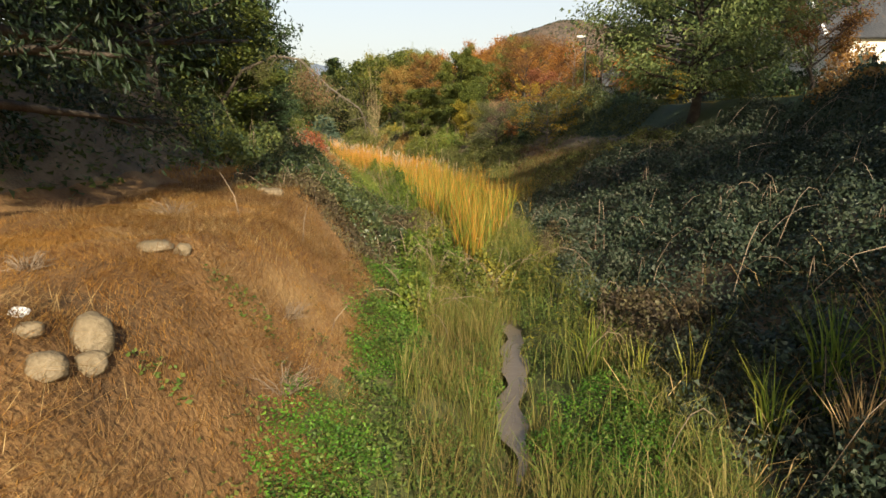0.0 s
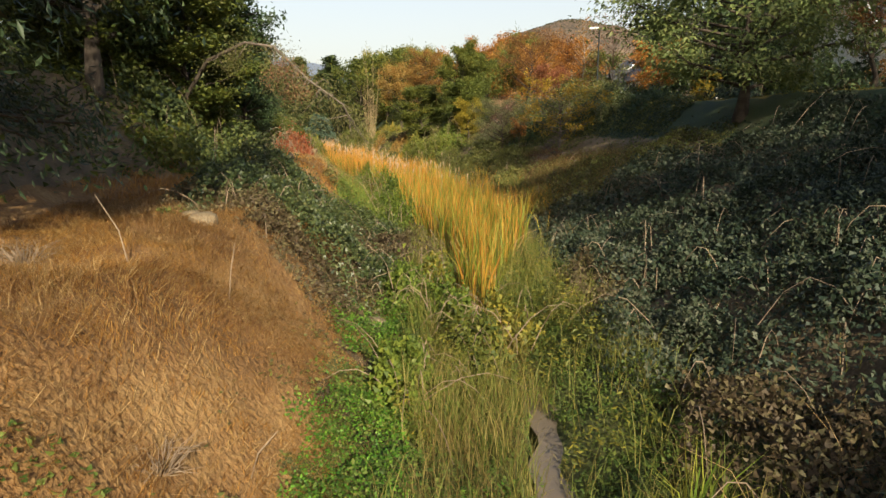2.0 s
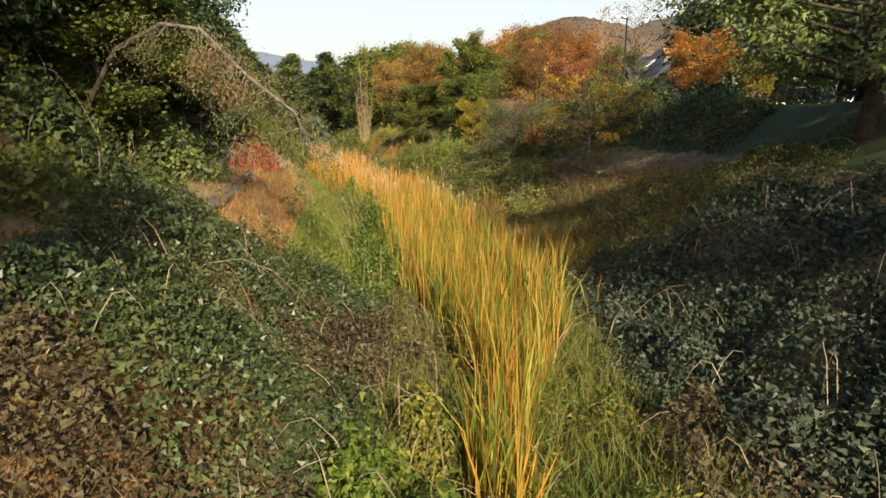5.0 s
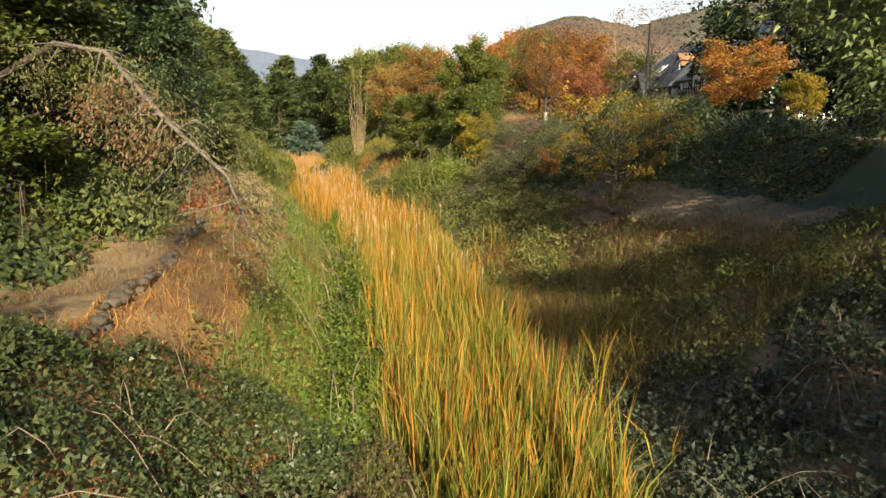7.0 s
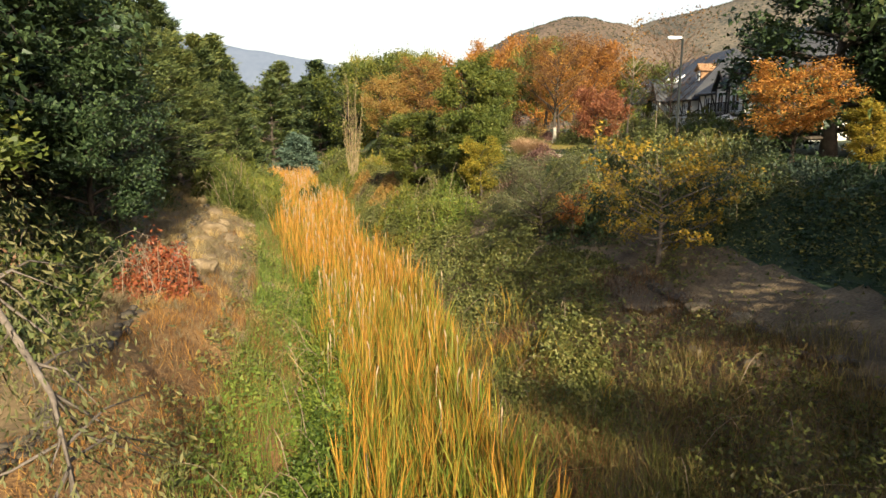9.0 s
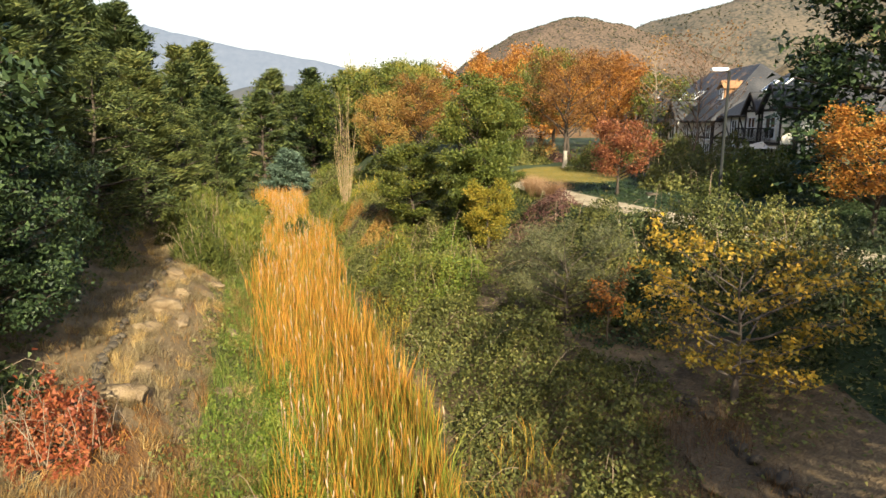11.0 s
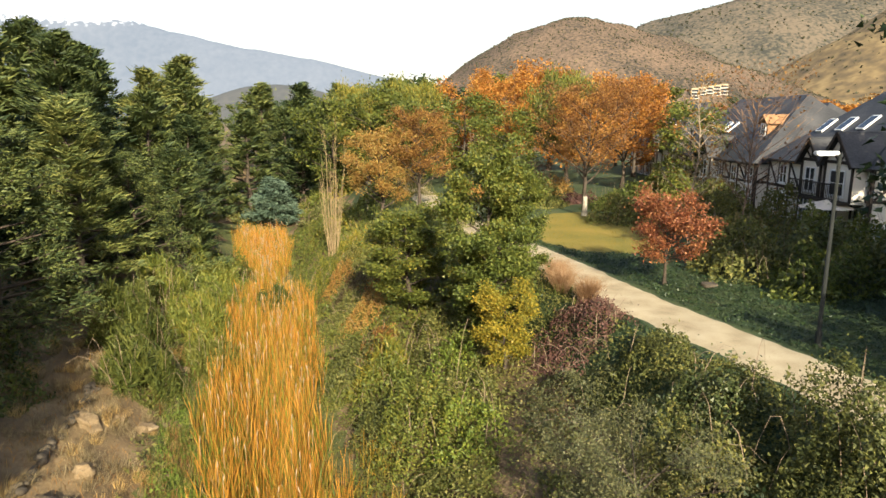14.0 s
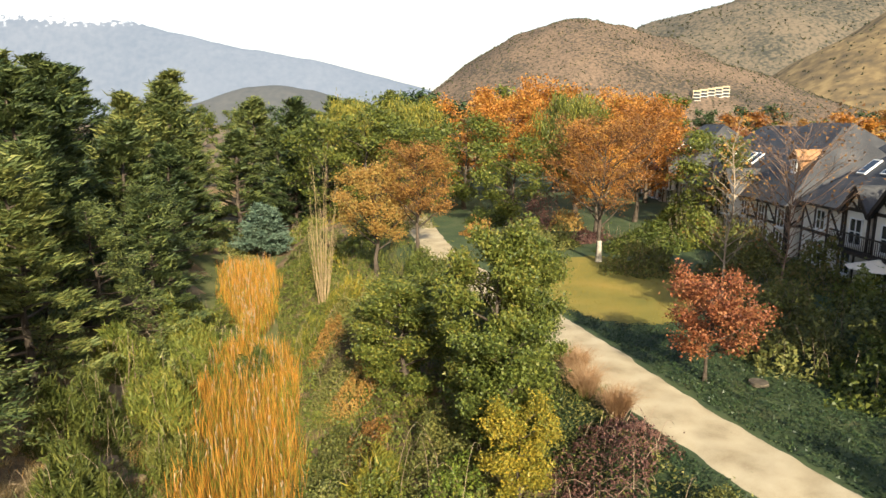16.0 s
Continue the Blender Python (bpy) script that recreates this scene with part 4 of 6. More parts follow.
plant("tall_tree", K_dark[1], -11.8, 27.0, 14, "tall tree with a bare pale lower trunk", turn=1.0, wide=0.7)
wood_of("evergreen_tree", K_dense, [(-13.6, 43.0, 10.5, 0.95), (-16.5, 38.5, 11, 1.0)], "tall dark evergreen tree above the bank track", "evergreens on the slope")
wood_of("bushy_conifer", K_front, [(-18.6, 54, 9.5, 1.0), (-17.5, 60, 8.5, 1.0), (-14.6, 33, 9, 0.9), (-19.5, 76, 8.0, 1.0), (-22, 88, 8, 1.1)],
        "dense grey-green conifer branched to the ground", "conifers on the slope")
wood_of("conifer_tree", K_conifer, [(-19, 68.7, 11.2, 1.0), (-22, 61, 13, 1), (-24, 77, 13, 1.0), (-27, 69, 14, 1), (-19, 54, 12, 1.0), (-17.5, 46, 11, 0.95), (-23.5, 52, 13.5, 1.0)],
        "dark green conifer with layered feathery boughs", "conifers on the slope")
wood_of("conifer_tree", K_far_conifer, [(-26, 93, 12.5, 1.1), (-30, 84, 14, 1.1), (-30, 102, 14, 1.1), (-36, 94, 15, 1.1), (-34, 76, 15, 1), (-31, 114, 14.5, 1.2), (-39, 106, 15, 1.2), (-27, 124, 14, 1.2),
        (-36, 124, 15, 1.2), (-29, 60, 14, 1), (-44, 118, 16, 1.2), (-24.3, 146, 19.5, 1.1), (-34, 65, 15, 1), (-19.8, 160, 18.5, 1.1), (-43, 88, 16, 1.1), (-27, 108, 11, 1.2)],
        "dark green conifer with layered feathery boughs", "conifers on the slope")
wood_of("conifer_tree", K_far_conifer, [(-40, 138, 17, 1.2),
        (-32, 150, 17, 1.2), (-52, 102, 16, 1.2), (-55, 130, 18, 1.2), (-48, 76, 15, 1.1), (-14, 150, 14, 1.2), (-26, 100, 9.5, 1.2), (-41, 70, 15, 1.1), (-20, 126, 13, 1.1), (-16, 140, 14, 1.1), (-24, 135, 15, 1.1), (-10, 168, 16, 1.1), (-19, 175, 18, 1.2), (-3, 172, 15, 1.2), (-27, 170, 18, 1.2)],
        "dark green conifer with layered feathery boughs", "conifers on the slope")
wood_of("conifer_tree", K_far_conifer, [(-21.5, 74, 10.5, 1.0), (-18.4, 80, 8.5, 1.0), (-23, 66, 11.5, 1.0), (-26, 83, 12.5, 1.1), (-20.8, 59, 10.5, 1.0), (-24.5, 98, 11, 1.1), (-28.5, 76, 13, 1.1)],
        "dark green conifer with layered feathery boughs", "conifers on the slope")
plant("blue_conifer", K_blue[0], -20.5, 112, 6.2, "small blue-green conifer beside the reed bed", wide=1.2)

# right side
plant("leafy_tree", K_big[0], 11.1, 29.2, 7.2, "spreading green tree with a forked dark trunk", wide=1.28)
# these three stand out of view, added to shade the right-bank brambles
wood_of("leafy_tree", K_dark, [(14.5, 0.0, 9, 1.0), (12.0, 9.6, 9.8, 0.95), (16.8, 12.0, 9, 1.0)], "spreading green tree on the upper bank", "trees on the upper bank")
wood_of("leafy_tree", K_dark, [(20, 14, 11, 1.1), (18, 39, 6.5, 0.8)], "spreading green tree on the upper bank", "trees on the upper bank")
wood_of("evergreen_tree", K_dense, [(20.4, 57, 13.5, 1.1), (26.5, 60, 12, 1.0), (25.5, 52.5, 11, 1.0)], "tall dark evergreen tree beside the houses", "evergreens by the houses")
plant("leafy_tree", K_mid[1], -11.0, 33.6, 6.6, "dense green leafy tree at the foot of the slope", turn=0.8, wide=1.5)
plant("leafy_tree", K_mid[0], -13.0, 29.0, 7.4, "dense green leafy tree at the foot of the slope", turn=2.8, wide=1.4)
wood_of("leafy_tree", K_dark, [(-11.8, 43.6, 6.0, 0.95), (-13.0, 47.4, 5.2, 0.95)], "dark leafy tree above the bank track", "trees above the track")
plant("maple_tree", K_orange[0], 14.7, 49.8, 4.5, "small orange autumn maple on the terrace lawn", turn=2.0, wide=1.4)
plant("rusty_tree", K_rust[0], 17.8, 32.0, 5.6, "small rust and yellow tree on the upper bank", turn=1.1, wide=1.1)
plant("yellow_shrub_tree", K_olive[0], 17.8, 49.5, 2.8, "small yellow-green leafy tree", turn=2.0)
plant("yellow_tree", K_yellow[0], 6.7, 42.0, 4.0, "low tree with sparse yellow autumn leaves", turn=0.5)
K_sapling = [tree_kind("trunk", "crown", 241, M_bark, L_orange, 2.4, 0.75, 0.03, 14, 0.35, lambda g: 0.5 + 0.5 * g, lambda g: 1.6, 900, 0.14, 0.1, 0.06, subs=3, true_top=True)]
plant("orange_sapling", K_sapling[0], 4.9, 46.7, 2.5, "thin upright sapling with orange autumn leaves in the scrub", turn=0.4)
plant("green_tree", K_mid[0], 1.5, 64.2, 7.7, "upright green broadleaf tree beside the footpath", turn=0.3, wide=0.85)
plant("green_tree", K_mid[1], 3.1, 65.0, 5.6, "upright green broadleaf tree beside the footpath", turn=1.3, wide=0.9)
plant("green_tree", K_lobe[0], 1.9, 61.8, 4.6, "light green broadleaf tree between the footpath and the bank", turn=2.1)
plant("golden_tree", K_olive[0], 2.1, 59.4, 3.4, "small yellow-green tree turning gold", turn=1.3)
plant("green_tree", K_mid[1], -2.0, 68.5, 5.3, "dense rounded green tree on the bank", turn=0.3, wide=1.45)
plant("poplar_tree", K_poplar[0], -9.2, 87, 11.8, "bare fastigiate poplar with pale upright branches", turn=0.2)
plant("autumn_tree", K_rust[0], -5.3, 88.5, 8.3, "rust and gold autumn tree", group="autumn trees", wide=1.1)
plant("autumn_tree", K_rust[1], -2.2, 88.5, 8.2, "rust and gold autumn tree", group="autumn trees")
ob = plant("autumn_tree", K_lime[0], 10.4, 84.5, 9.8, "large orange autumn tree with whitewashed trunk")
part("whitewash", tri_mesh("whitewash", *tube(np.array([[0, 0, -0.1], [0, 0, 0.7], [0.02, 0, 1.3], [0.02, 0.01, 1.9]]), np.array([0.34, 0.25, 0.228, 0.215]), 10), [M_lime_bark]), ob, "whitewashed lower trunk")
plant("red_tree", K_red[0], 9.6, 64.0, 4.2, "small red autumn tree beside the footpath", turn=0.7)
plant("birch_tree", K_birch[0], 14.4, 74.0, 9.8, "nearly bare tree with a pale trunk", turn=0.7)
plant("bare_tree", K_bare[0], 17.5, 74.0, 10.2, "bare tree with fine reddish branches", turn=1.7)
plant("gnarled_tree", K_gnarl[0], 4.0, 48.6, 3.5, "low gnarled grey-green tree with a crooked trunk", turn=0.4, wide=1.1)
wood_of("orange_tree", K_orange, [(17.2, 99.5, 10.5, 1.05), (12.5, 94.5, 9.4, 1), (7.5, 118, 13, 1)], "tall orange autumn tree", "orange trees")
wood_of("orange_tree", K_mid_round[1:2], [(3, 128, 13, 1), (14, 124, 14, 1.1), (22, 112, 11, 1), (25, 132, 13, 1), (32, 145, 12, 1.1), (9, 140, 13, 1.1)], "tall orange autumn tree", "orange trees")
wood_of("willow_tree", K_willow, [(12.5, 103, 11.5, 1), (-4, 118, 12, 1), (-12, 126, 12, 1)], "yellow-green willow with hanging branches", "willows")
wood_of("green_tree", K_mid_round[:1], [(-9, 112, 11, 1.1), (-3, 108, 9.5, 1.1), (-14, 118, 12, 1.1), (2, 112, 10, 1.1), (-7, 132, 13, 1.2), (22, 94, 8, 1.1), (6, 100, 8, 1.1)], "bushy green tree among autumn trees", "green trees")
wood_of("red_tree", K_red, [(44, 152, 7.5, 1.3), (51, 156, 8, 1.3), (60, 150, 6.5, 1.3)], "distant red autumn tree behind the houses", "red trees")
far_spots = []
for i in range(110):
    y = rnd.uniform(150, 420)
    far_spots.append((rnd.uniform(-0.62, 0.66) * y, y, rnd.uniform(9, 15), rnd.uniform(1.0, 1.5)))
far_left = [s for s in far_spots if s[0] < 0.1 * s[1]]
far_right = [s for s in far_spots if s[0] >= 0.1 * s[1]]
wood_of("distant_tree", K_far_round[::2], far_left, "distant dark green tree", "distant trees")
wood_of("distant_tree", K_far_round, far_right, "distant tree in mixed autumn colours", "distant trees")

# ---- ground cover ----
def open_water(x, y):
    return (np.abs(x - creek_x(y) - 0.5 * ramp(8, 13.5, y)) < 0.17 + 0.1 * np.sin(y * 3)) & (y < 14.0) & (y > 7.8)


lying = lambda x, y: np.stack([1.1 * np.cos(x * 1.7 + 2 * np.sin(y * 1.3)), 1.1 * np.sin(x * 1.4 + y * 1.1), -0.5 + 0 * x], 1)
field("dry_grass", lambda x, y: ((x - creek_x(y)) < -2.2 + 0.4 * patchy(x, y) + 0.25 * patchy(x, y, 2.7)) * (0.35 + 0.65 * (patchy(x, y, 0.8) > -0.4)), -8.5, -1.6, 3, 19, 850, (0.08, 0.34), (0.0035, 0.008), (0.6, 1.7), L_dry,
      "matted dry orange grass on the bank", "dry grass", 1, bias=lying, clump=0.75)
field("straw", lambda x, y: ((x - creek_x(y)) < -2.0 + 0.3 * patchy(x, y)) * (patchy(x, y, 0.55) > -0.1), -8, -1.7, 3, 19, 80, (0.18, 0.5), (0.003, 0.007), (0.9, 1.9), L_straw, "long pale straw lying on the bank", "straw", 21, bias=lying)
field("dry_grass", lambda x, y: ((cover(x, y) == 0) + 0.16 * (cover(x, y) == 1)) * (0.3 + 0.7 * (patchy(x, y, 0.8) > -0.3)), -10, -2, 19, 70, 120, (0.12, 0.4), (0.008, 0.018), (0.3, 1.3), L_dry, "dry tan grass on the bank", "dry grass", 2)
field("straw_tufts", lambda x, y: (patchy(x, y, 1.2) > 0.15) * (0.25 + 0.75 * (patchy(x, y, 0.5) > -0.3)), -8.5, -3.4, 26, 66, 150, (0.12, 0.45), (0.006, 0.013), (0.3, 1.2), L_straw_grey, "tufts of grey-tan straw on the sandy bank", "straw", 38, clump=0.5)
field("grey_straw", lambda x, y: (patchy(x, y, 0.9) > -0.3) * (0.3 + 0.7 * (patchy(x, y, 2.2) > 0)), -10.5, -4.2, 42, 66, 90, (0.12, 0.45), (0.006, 0.014), (0.3, 1.3), L_straw_grey, "grey dry grass on the eroded bank", "dry grass", 45, clump=0.5)
for name, leaf, seed, n in (("grey_grass_tussocks", L_straw_grey, 61, 260), ("gold_grass_tussocks", L_straw_gold, 62, 110)):
    r = np.random.default_rng(seed)
    ty = r.uniform(38, 68, n)
    tx = creek_x(ty) - r.uniform(3.0, 10.0, n)
    k = np.repeat(np.arange(n), 70)
    a, d = r.uniform(0, 6.28, len(k)), 0.16 * np.sqrt(r.uniform(0, 1, len(k)))
    out = np.stack([np.cos(a), np.sin(a), 0 * a], 1)
    X, Y = tx[k] + out[:, 0] * d, ty[k] + out[:, 1] * d
    V, F, al = blades(np.stack([X, Y, ground_z(X, Y) - 0.01], 1), r.uniform(0.3, 0.75, n)[k] * r.uniform(0.5, 1, len(k)), r.uniform(0.005, 0.012, len(k)), r.uniform(0.1, 0.7, len(k)), r, bias=out * 0.5 + [0.3, 0.2, 0])
    tagged(new(name, tri_mesh(name, V, F, [leaf], along=al)), "tussocks of dry bent grass on the sandy bank", "dry grass", kind="stuff")
field("brown_tufts", lambda x, y: (patchy(x - 4, y, 0.7) > 0.25) * 1.0, -4.6, -1.9, 38, 68, 150, (0.4, 0.95), (0.006, 0.014), (0.1, 0.7), L_rusty_grass, "tufts of brown grass among the green herbs", "grass", 48, clump=0.4)
field("shade_weeds", lambda x, y: (patchy(x, y, 0.8) > -0.3) * 1.0, 3.2, 8.6, 28.5, 36, 170, (0.35, 0.95), (0.006, 0.014), (0.2, 0.9), L_tan, "tan and olive dead weeds over the bank", "weeds", 49)
field("tan_grass", lambda x, y: (0.2 + 0.8 * (patchy(x, y, 0.9) > -0.2)) * ~open_water(x, y), -1.4, 0.6, 3, 17, 240, (0.3, 0.95), (0.004, 0.010), (0.1, 0.7), L_tan, "tan and olive grass in the creek bed", "grass", 46)
field("golden_straw", lambda x, y: (0.25 + 0.75 * (patchy(x, y, 1.1) > -0.2)) * ((x - creek_x(y)) < -2.3 + 0.4 * patchy(x, y)) * ramp(8.5, 12, y), -7.5, -1.9, 8.5, 17, 330, (0.1, 0.36), (0.003, 0.007), (0.5, 1.6), L_straw_gold, "matted golden straw over the top of the bank", "straw", 47, bias=lying, clump=0.5)
field("brown_weeds", lambda x, y: (patchy(x, y, 0.6) > 0.15), -8.5, -1.8, 3, 30, 130, (0.12, 0.45), (0.003, 0.007), (0.2, 1.0), L_brown, "thin brown dead weeds", "weeds", 3)
leaf_field("edge_weeds", lambda x, y: (patchy(x, y, 1.9) > -0.1) * np.clip(1.2 - np.abs(x - creek_x(y) + 2.3) / 0.9, 0, 1), -3.6, -1.2, 3, 19, 420, 0.35, (0.03, 0.08), L_weed, "mixed green and brown weeds at the foot of the bank", "weeds", 35)
field("dark_weeds", lambda x, y: (patchy(x + 1, y, 0.9) > 0.0) * np.clip((9.5 - y) / 4, 0.15, 1), -6, -1.8, 3, 14, 220, (0.08, 0.35), (0.003, 0.008), (0.3, 1.4), L_brown, "dark brown dead weeds in the dry grass", "weeds", 36, bias=lying)
leaf_field("green_weeds", lambda x, y: (patchy(x + 5, y - 3, 0.7) > 0.95), -7.5, -2.2, 3, 22, 260, 0.2, (0.04, 0.09), L_green, "small green weeds in the dry grass", "weeds", 22)
field("tall_grass", lambda x, y: (0.1 + 0.9 * (patchy(x, y, 0.7) > 0.05)) * ~open_water(x, y) * np.clip(2.7 - (x - creek_x(y)), 0, 1), -1.7, 2.7, 3, 34, 230, (0.4, 1.1), (0.006, 0.014), (0.1, 0.6), L_tall, "tall green and brown grass in the creek bed", "grass", 4)
leaf_field("creek_herbs", lambda x, y: (0.15 + 0.85 * (patchy(x, y, 0.9) > -0.35)) * ~open_water(x, y), -2.5, 2.4, 3, 17, 850, 0.5, (0.03, 0.075), L_green, "low bright green creek plants", "herbs", 5)
leaf_field("creek_herbs", lambda x, y: (0.15 + 0.85 * (patchy(x, y, 0.9) > -0.35)) * ~open_water(x, y), -2.5, 2.4, 17, 36, 380, 0.5, (0.06, 0.12), L_green, "low bright green creek plants", "herbs", 30)
field("dead_reed_leaves", lambda x, y: 1.0 * (patchy(x, y, 0.8) > -0.2), 1.8, 5.4, 4, 11, 20, (0.4, 1.2), (0.008, 0.018), (0.4, 1.5), L_straw, "broken pale dead reed leaves", "dead reeds", 31)
leaf_field("creek_willowherb", lambda x, y: (patchy(x - 3, y + 4, 0.6) > 0.1) * ~open_water(x, y), -1.6, 1.8, 12, 30, 520, 1.1, (0.06, 0.13), L_olive, "leafy yellow-green creek plants", "herbs", 23, lambda C, A, B, l, w: leaf_quads(C, A, B, l, w * 0.5))
leaf_field("ivy_cover", lambda x, y: (cover(x, y) == 5) * (np.abs(x - path_x(y)) > 1.55) * 1.0, 9.6, 26, 34, 76, 170, 0.2, (0.06, 0.12), L_ivy, "dark ivy ground cover on the terrace", "ivy", 15, leaf_tris)
leaf_field("bank_leaves", lambda x, y: (y > 34) * (np.abs(x - path_x(y)) > 1.6) * (0.45 + 0.55 * (patchy(x, y, 0.4) > -0.2)) * (1 - 0.85 * ((x - creek_x(y) > 7.4) & (x - creek_x(y) < 10.2) & (y < 39.5))) * (1 - 0.9 * ((np.abs(x - side_path_x(y)) < 0.8) & (y > 38) & (y < 52))), 3.0, 12.4, 30, 66, 230, 0.45, (0.06, 0.125), L_scrub, "low olive scrub leaves on the bank", "scrub", 16, leaf_tris)
leaf_field("slope_leaves", lambda x, y: 0.45 + 0.55 * (patchy(x, y, 0.4) > -0.2), -15.5, -9.2, 5, 96, 60, 0.5, (0.1, 0.2), L_mid, "low green undergrowth on the slope", "undergrowth", 17, leaf_tris)
field("lawn_grass", lambda x, y: (cover(x, y) == 4) * (np.abs(x - path_x(y)) > 1.55) * 1.0, 11, 27, 24, 84, 45, (0.03, 0.08), (0.014, 0.028), (0.2, 0.9), L_lawn, "short mown autumn lawn", "lawn", 18)
leaf_field("bank_scrub", lambda x, y: (cover(x, y) != 4) * (np.abs(x - path_x(y)) > 1.65) * (x - creek_x(y) < 11) * (0.4 + 0.6 * (patchy(x, y, 0.35) > -0.3)), 2.0, 11.5, 62, 104, 70, 0.7, (0.12, 0.24), L_mid, "low olive-green scrub on the far bank", "scrub", 28, leaf_tris)
leaf_field("slope_ivy", lambda x, y: 1.0 + 0 * x, -26, -10, 38, 128, 16, 0.6, (0.2, 0.42), L_ivy, "dark undergrowth below the conifers", "undergrowth", 29, leaf_tris)
field("rough_grass", lambda x, y: (cover(x, y) != 4) * (np.abs(x - path_x(y)) > 1.6) * (0.4 + 0.6 * (patchy(x, y, 0.5) > -0.2)), 2.0, 15, 62, 104, 60, (0.3, 0.8), (0.012, 0.025), (0.2, 0.8), L_tall, "rough olive grass on the bank", "grass", 24)
field("green_grass", lambda x, y: 0.9 * ((x - creek_x(y)) < -1.0), -4.4, -1.2, 28, 84, 120, (0.3, 0.85), (0.008, 0.016), (0.1, 0.6), L_strip, "soft green grass beside the reeds", "grass", 6)
leaf_field("green_strip", lambda x, y: 0.3 + 0.7 * (patchy(x, y, 0.8) > -0.2), -4.3, -1.3, 27, 80, 130, 0.6, (0.07, 0.15), L_strip, "leafy green plants beside the reeds", "herbs", 25, leaf_tris)
leaf_field("olive_strip", lambda x, y: (patchy(x + 2, y, 0.6) > 0.1), -5.0, -1.3, 27, 84, 110, 0.7, (0.07, 0.14), L_scrub, "olive weeds beside the reeds", "weeds", 26, leaf_tris)
leaf_field("reed_edge_plants", lambda x, y: 0.45 + 0.55 * (patchy(x, y, 0.9) > -0.2), 1.0, 3.3, 33, 66, 150, 0.55, (0.06, 0.12), L_weed, "mixed olive plants at the edge of the reeds", "herbs", 39, leaf_tris)
field("orange_sedge", lambda x, y: (patchy(x, y, 0.7) > 0.5), 1.6, 4.2, 27, 60, 60, (0.5, 1.4), (0.012, 0.026), (0.1, 0.5), L_reed, "scattered orange sedge beside the reeds", "sedge", 27)
field("dead_bank_weeds", lambda x, y: (patchy(x, y, 0.7) > -0.2) * 1.0, 3.6, 8.0, 31, 42, 130, (0.2, 0.7), (0.006, 0.014), (0.2, 1.1), L_brown, "brown dead weeds on the shaded bank", "weeds", 43)
field("rusty_grass", lambda x, y: (patchy(x + 2, y, 0.6) > -0.1) * 1.0, 1.9, 3.8, 30, 44, 170, (0.4, 1.0), (0.006, 0.014), (0.1, 0.7), L_rusty_grass, "rusty red-brown grass beside the reeds", "grass", 44)
field("bank_grass", lambda x, y: (0.3 + 0.7 * (patchy(x, y, 0.5) > 0.1)) * np.where(y < 30, np.clip(2.9 - (x - creek_x(y)), 0.06, 1), 1), 1.6, 4.6, 3, 40, 220, (0.35, 0.85), (0.007, 0.014), (0.2, 0.9), L_tall, "brown and olive grass on the creek bank", "grass", 7)


def reed_half(y):
    return np.interp(y, [17.6, 18.6, 22.5, 24.5, 28, 33, 38, 50, 66, 74, 79, 82, 84, 87, 92, 103, 106], [0, 0.36, 0.55, 1.25, 1.5, 1.7, 1.9, 2.1, 2.25, 2.3, 1.9, 0.6, 0.35, 1.5, 2.2, 2.3, 0])


def reed_shift(y):
    return 0.45 * ramp(20, 24, y) * (1 - ramp(28, 34, y)) - 0.2 * ramp(28, 36, y) - 0.45 * ramp(44, 56, y) * (1 - ramp(58, 72, y)) + 0.25 * ramp(60, 74, y)


def reed_zone(x, y):
    d = np.abs(x - creek_x(y) - 0.2 * np.sin(y * 0.6) - reed_shift(y)) / np.maximum(reed_half(y), 0.01)
    return (d < 1 + 0.22 * patchy(x, y, 1.5) + 0.12 * patchy(x, y, 4)) * (0.04 + 0.96 * (patchy(x, y, 2.6) > -0.45)) * (0.25 + 0.75 * (patchy(x + 3, y, 5.3) > -0.4))


leaf_field("bright_herbs", lambda x, y: 1.0 * ((np.hypot((x - 2.1) / 0.9, (y - 8.0) / 1.9) < 1 + 0.2 * patchy(x, y, 2)) | (np.hypot((x + 1.25) / 0.6, (y - 6.6) / 1.8) < 1 + 0.25 * patchy(x, y, 2))
           | (np.hypot((x - 0.5) / 0.5, (y - 10.4) / 1.0) < 1 + 0.3 * patchy(x, y, 2)) | (np.hypot((x + 1.0) / 0.7, (y - 11.6) / 2.2) < 1 + 0.3 * patchy(x, y, 2)) | (np.hypot((x + 1.3) / 0.6, (y - 16.2) / 1.5) < 1 + 0.3 * patchy(x, y, 2))), -3.4, 2.4, 4, 18, 1100, 0.5, (0.025, 0.065), L_bright, "bright lime-green creek herbs", "herbs", 33)
leaf_field("creek_thicket", lambda x, y: (np.abs(x - creek_x(y) + 1.75) < 0.75 + 0.2 * patchy(x, y, 0.9)) * 1.0, -3.2, -0.4, 28, 47, 420, 1.5, (0.045, 0.10), L_thicket, "tall soft green willowherb beside the reeds", "herbs", 34)
reed_back = lambda x, y: 0.5 + 0.5 * ramp(30, 58, y + 5 * patchy(x, y, 0.8))
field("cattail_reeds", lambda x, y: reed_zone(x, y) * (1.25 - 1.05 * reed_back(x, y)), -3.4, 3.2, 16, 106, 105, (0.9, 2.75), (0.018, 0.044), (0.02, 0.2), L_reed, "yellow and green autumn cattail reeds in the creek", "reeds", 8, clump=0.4)
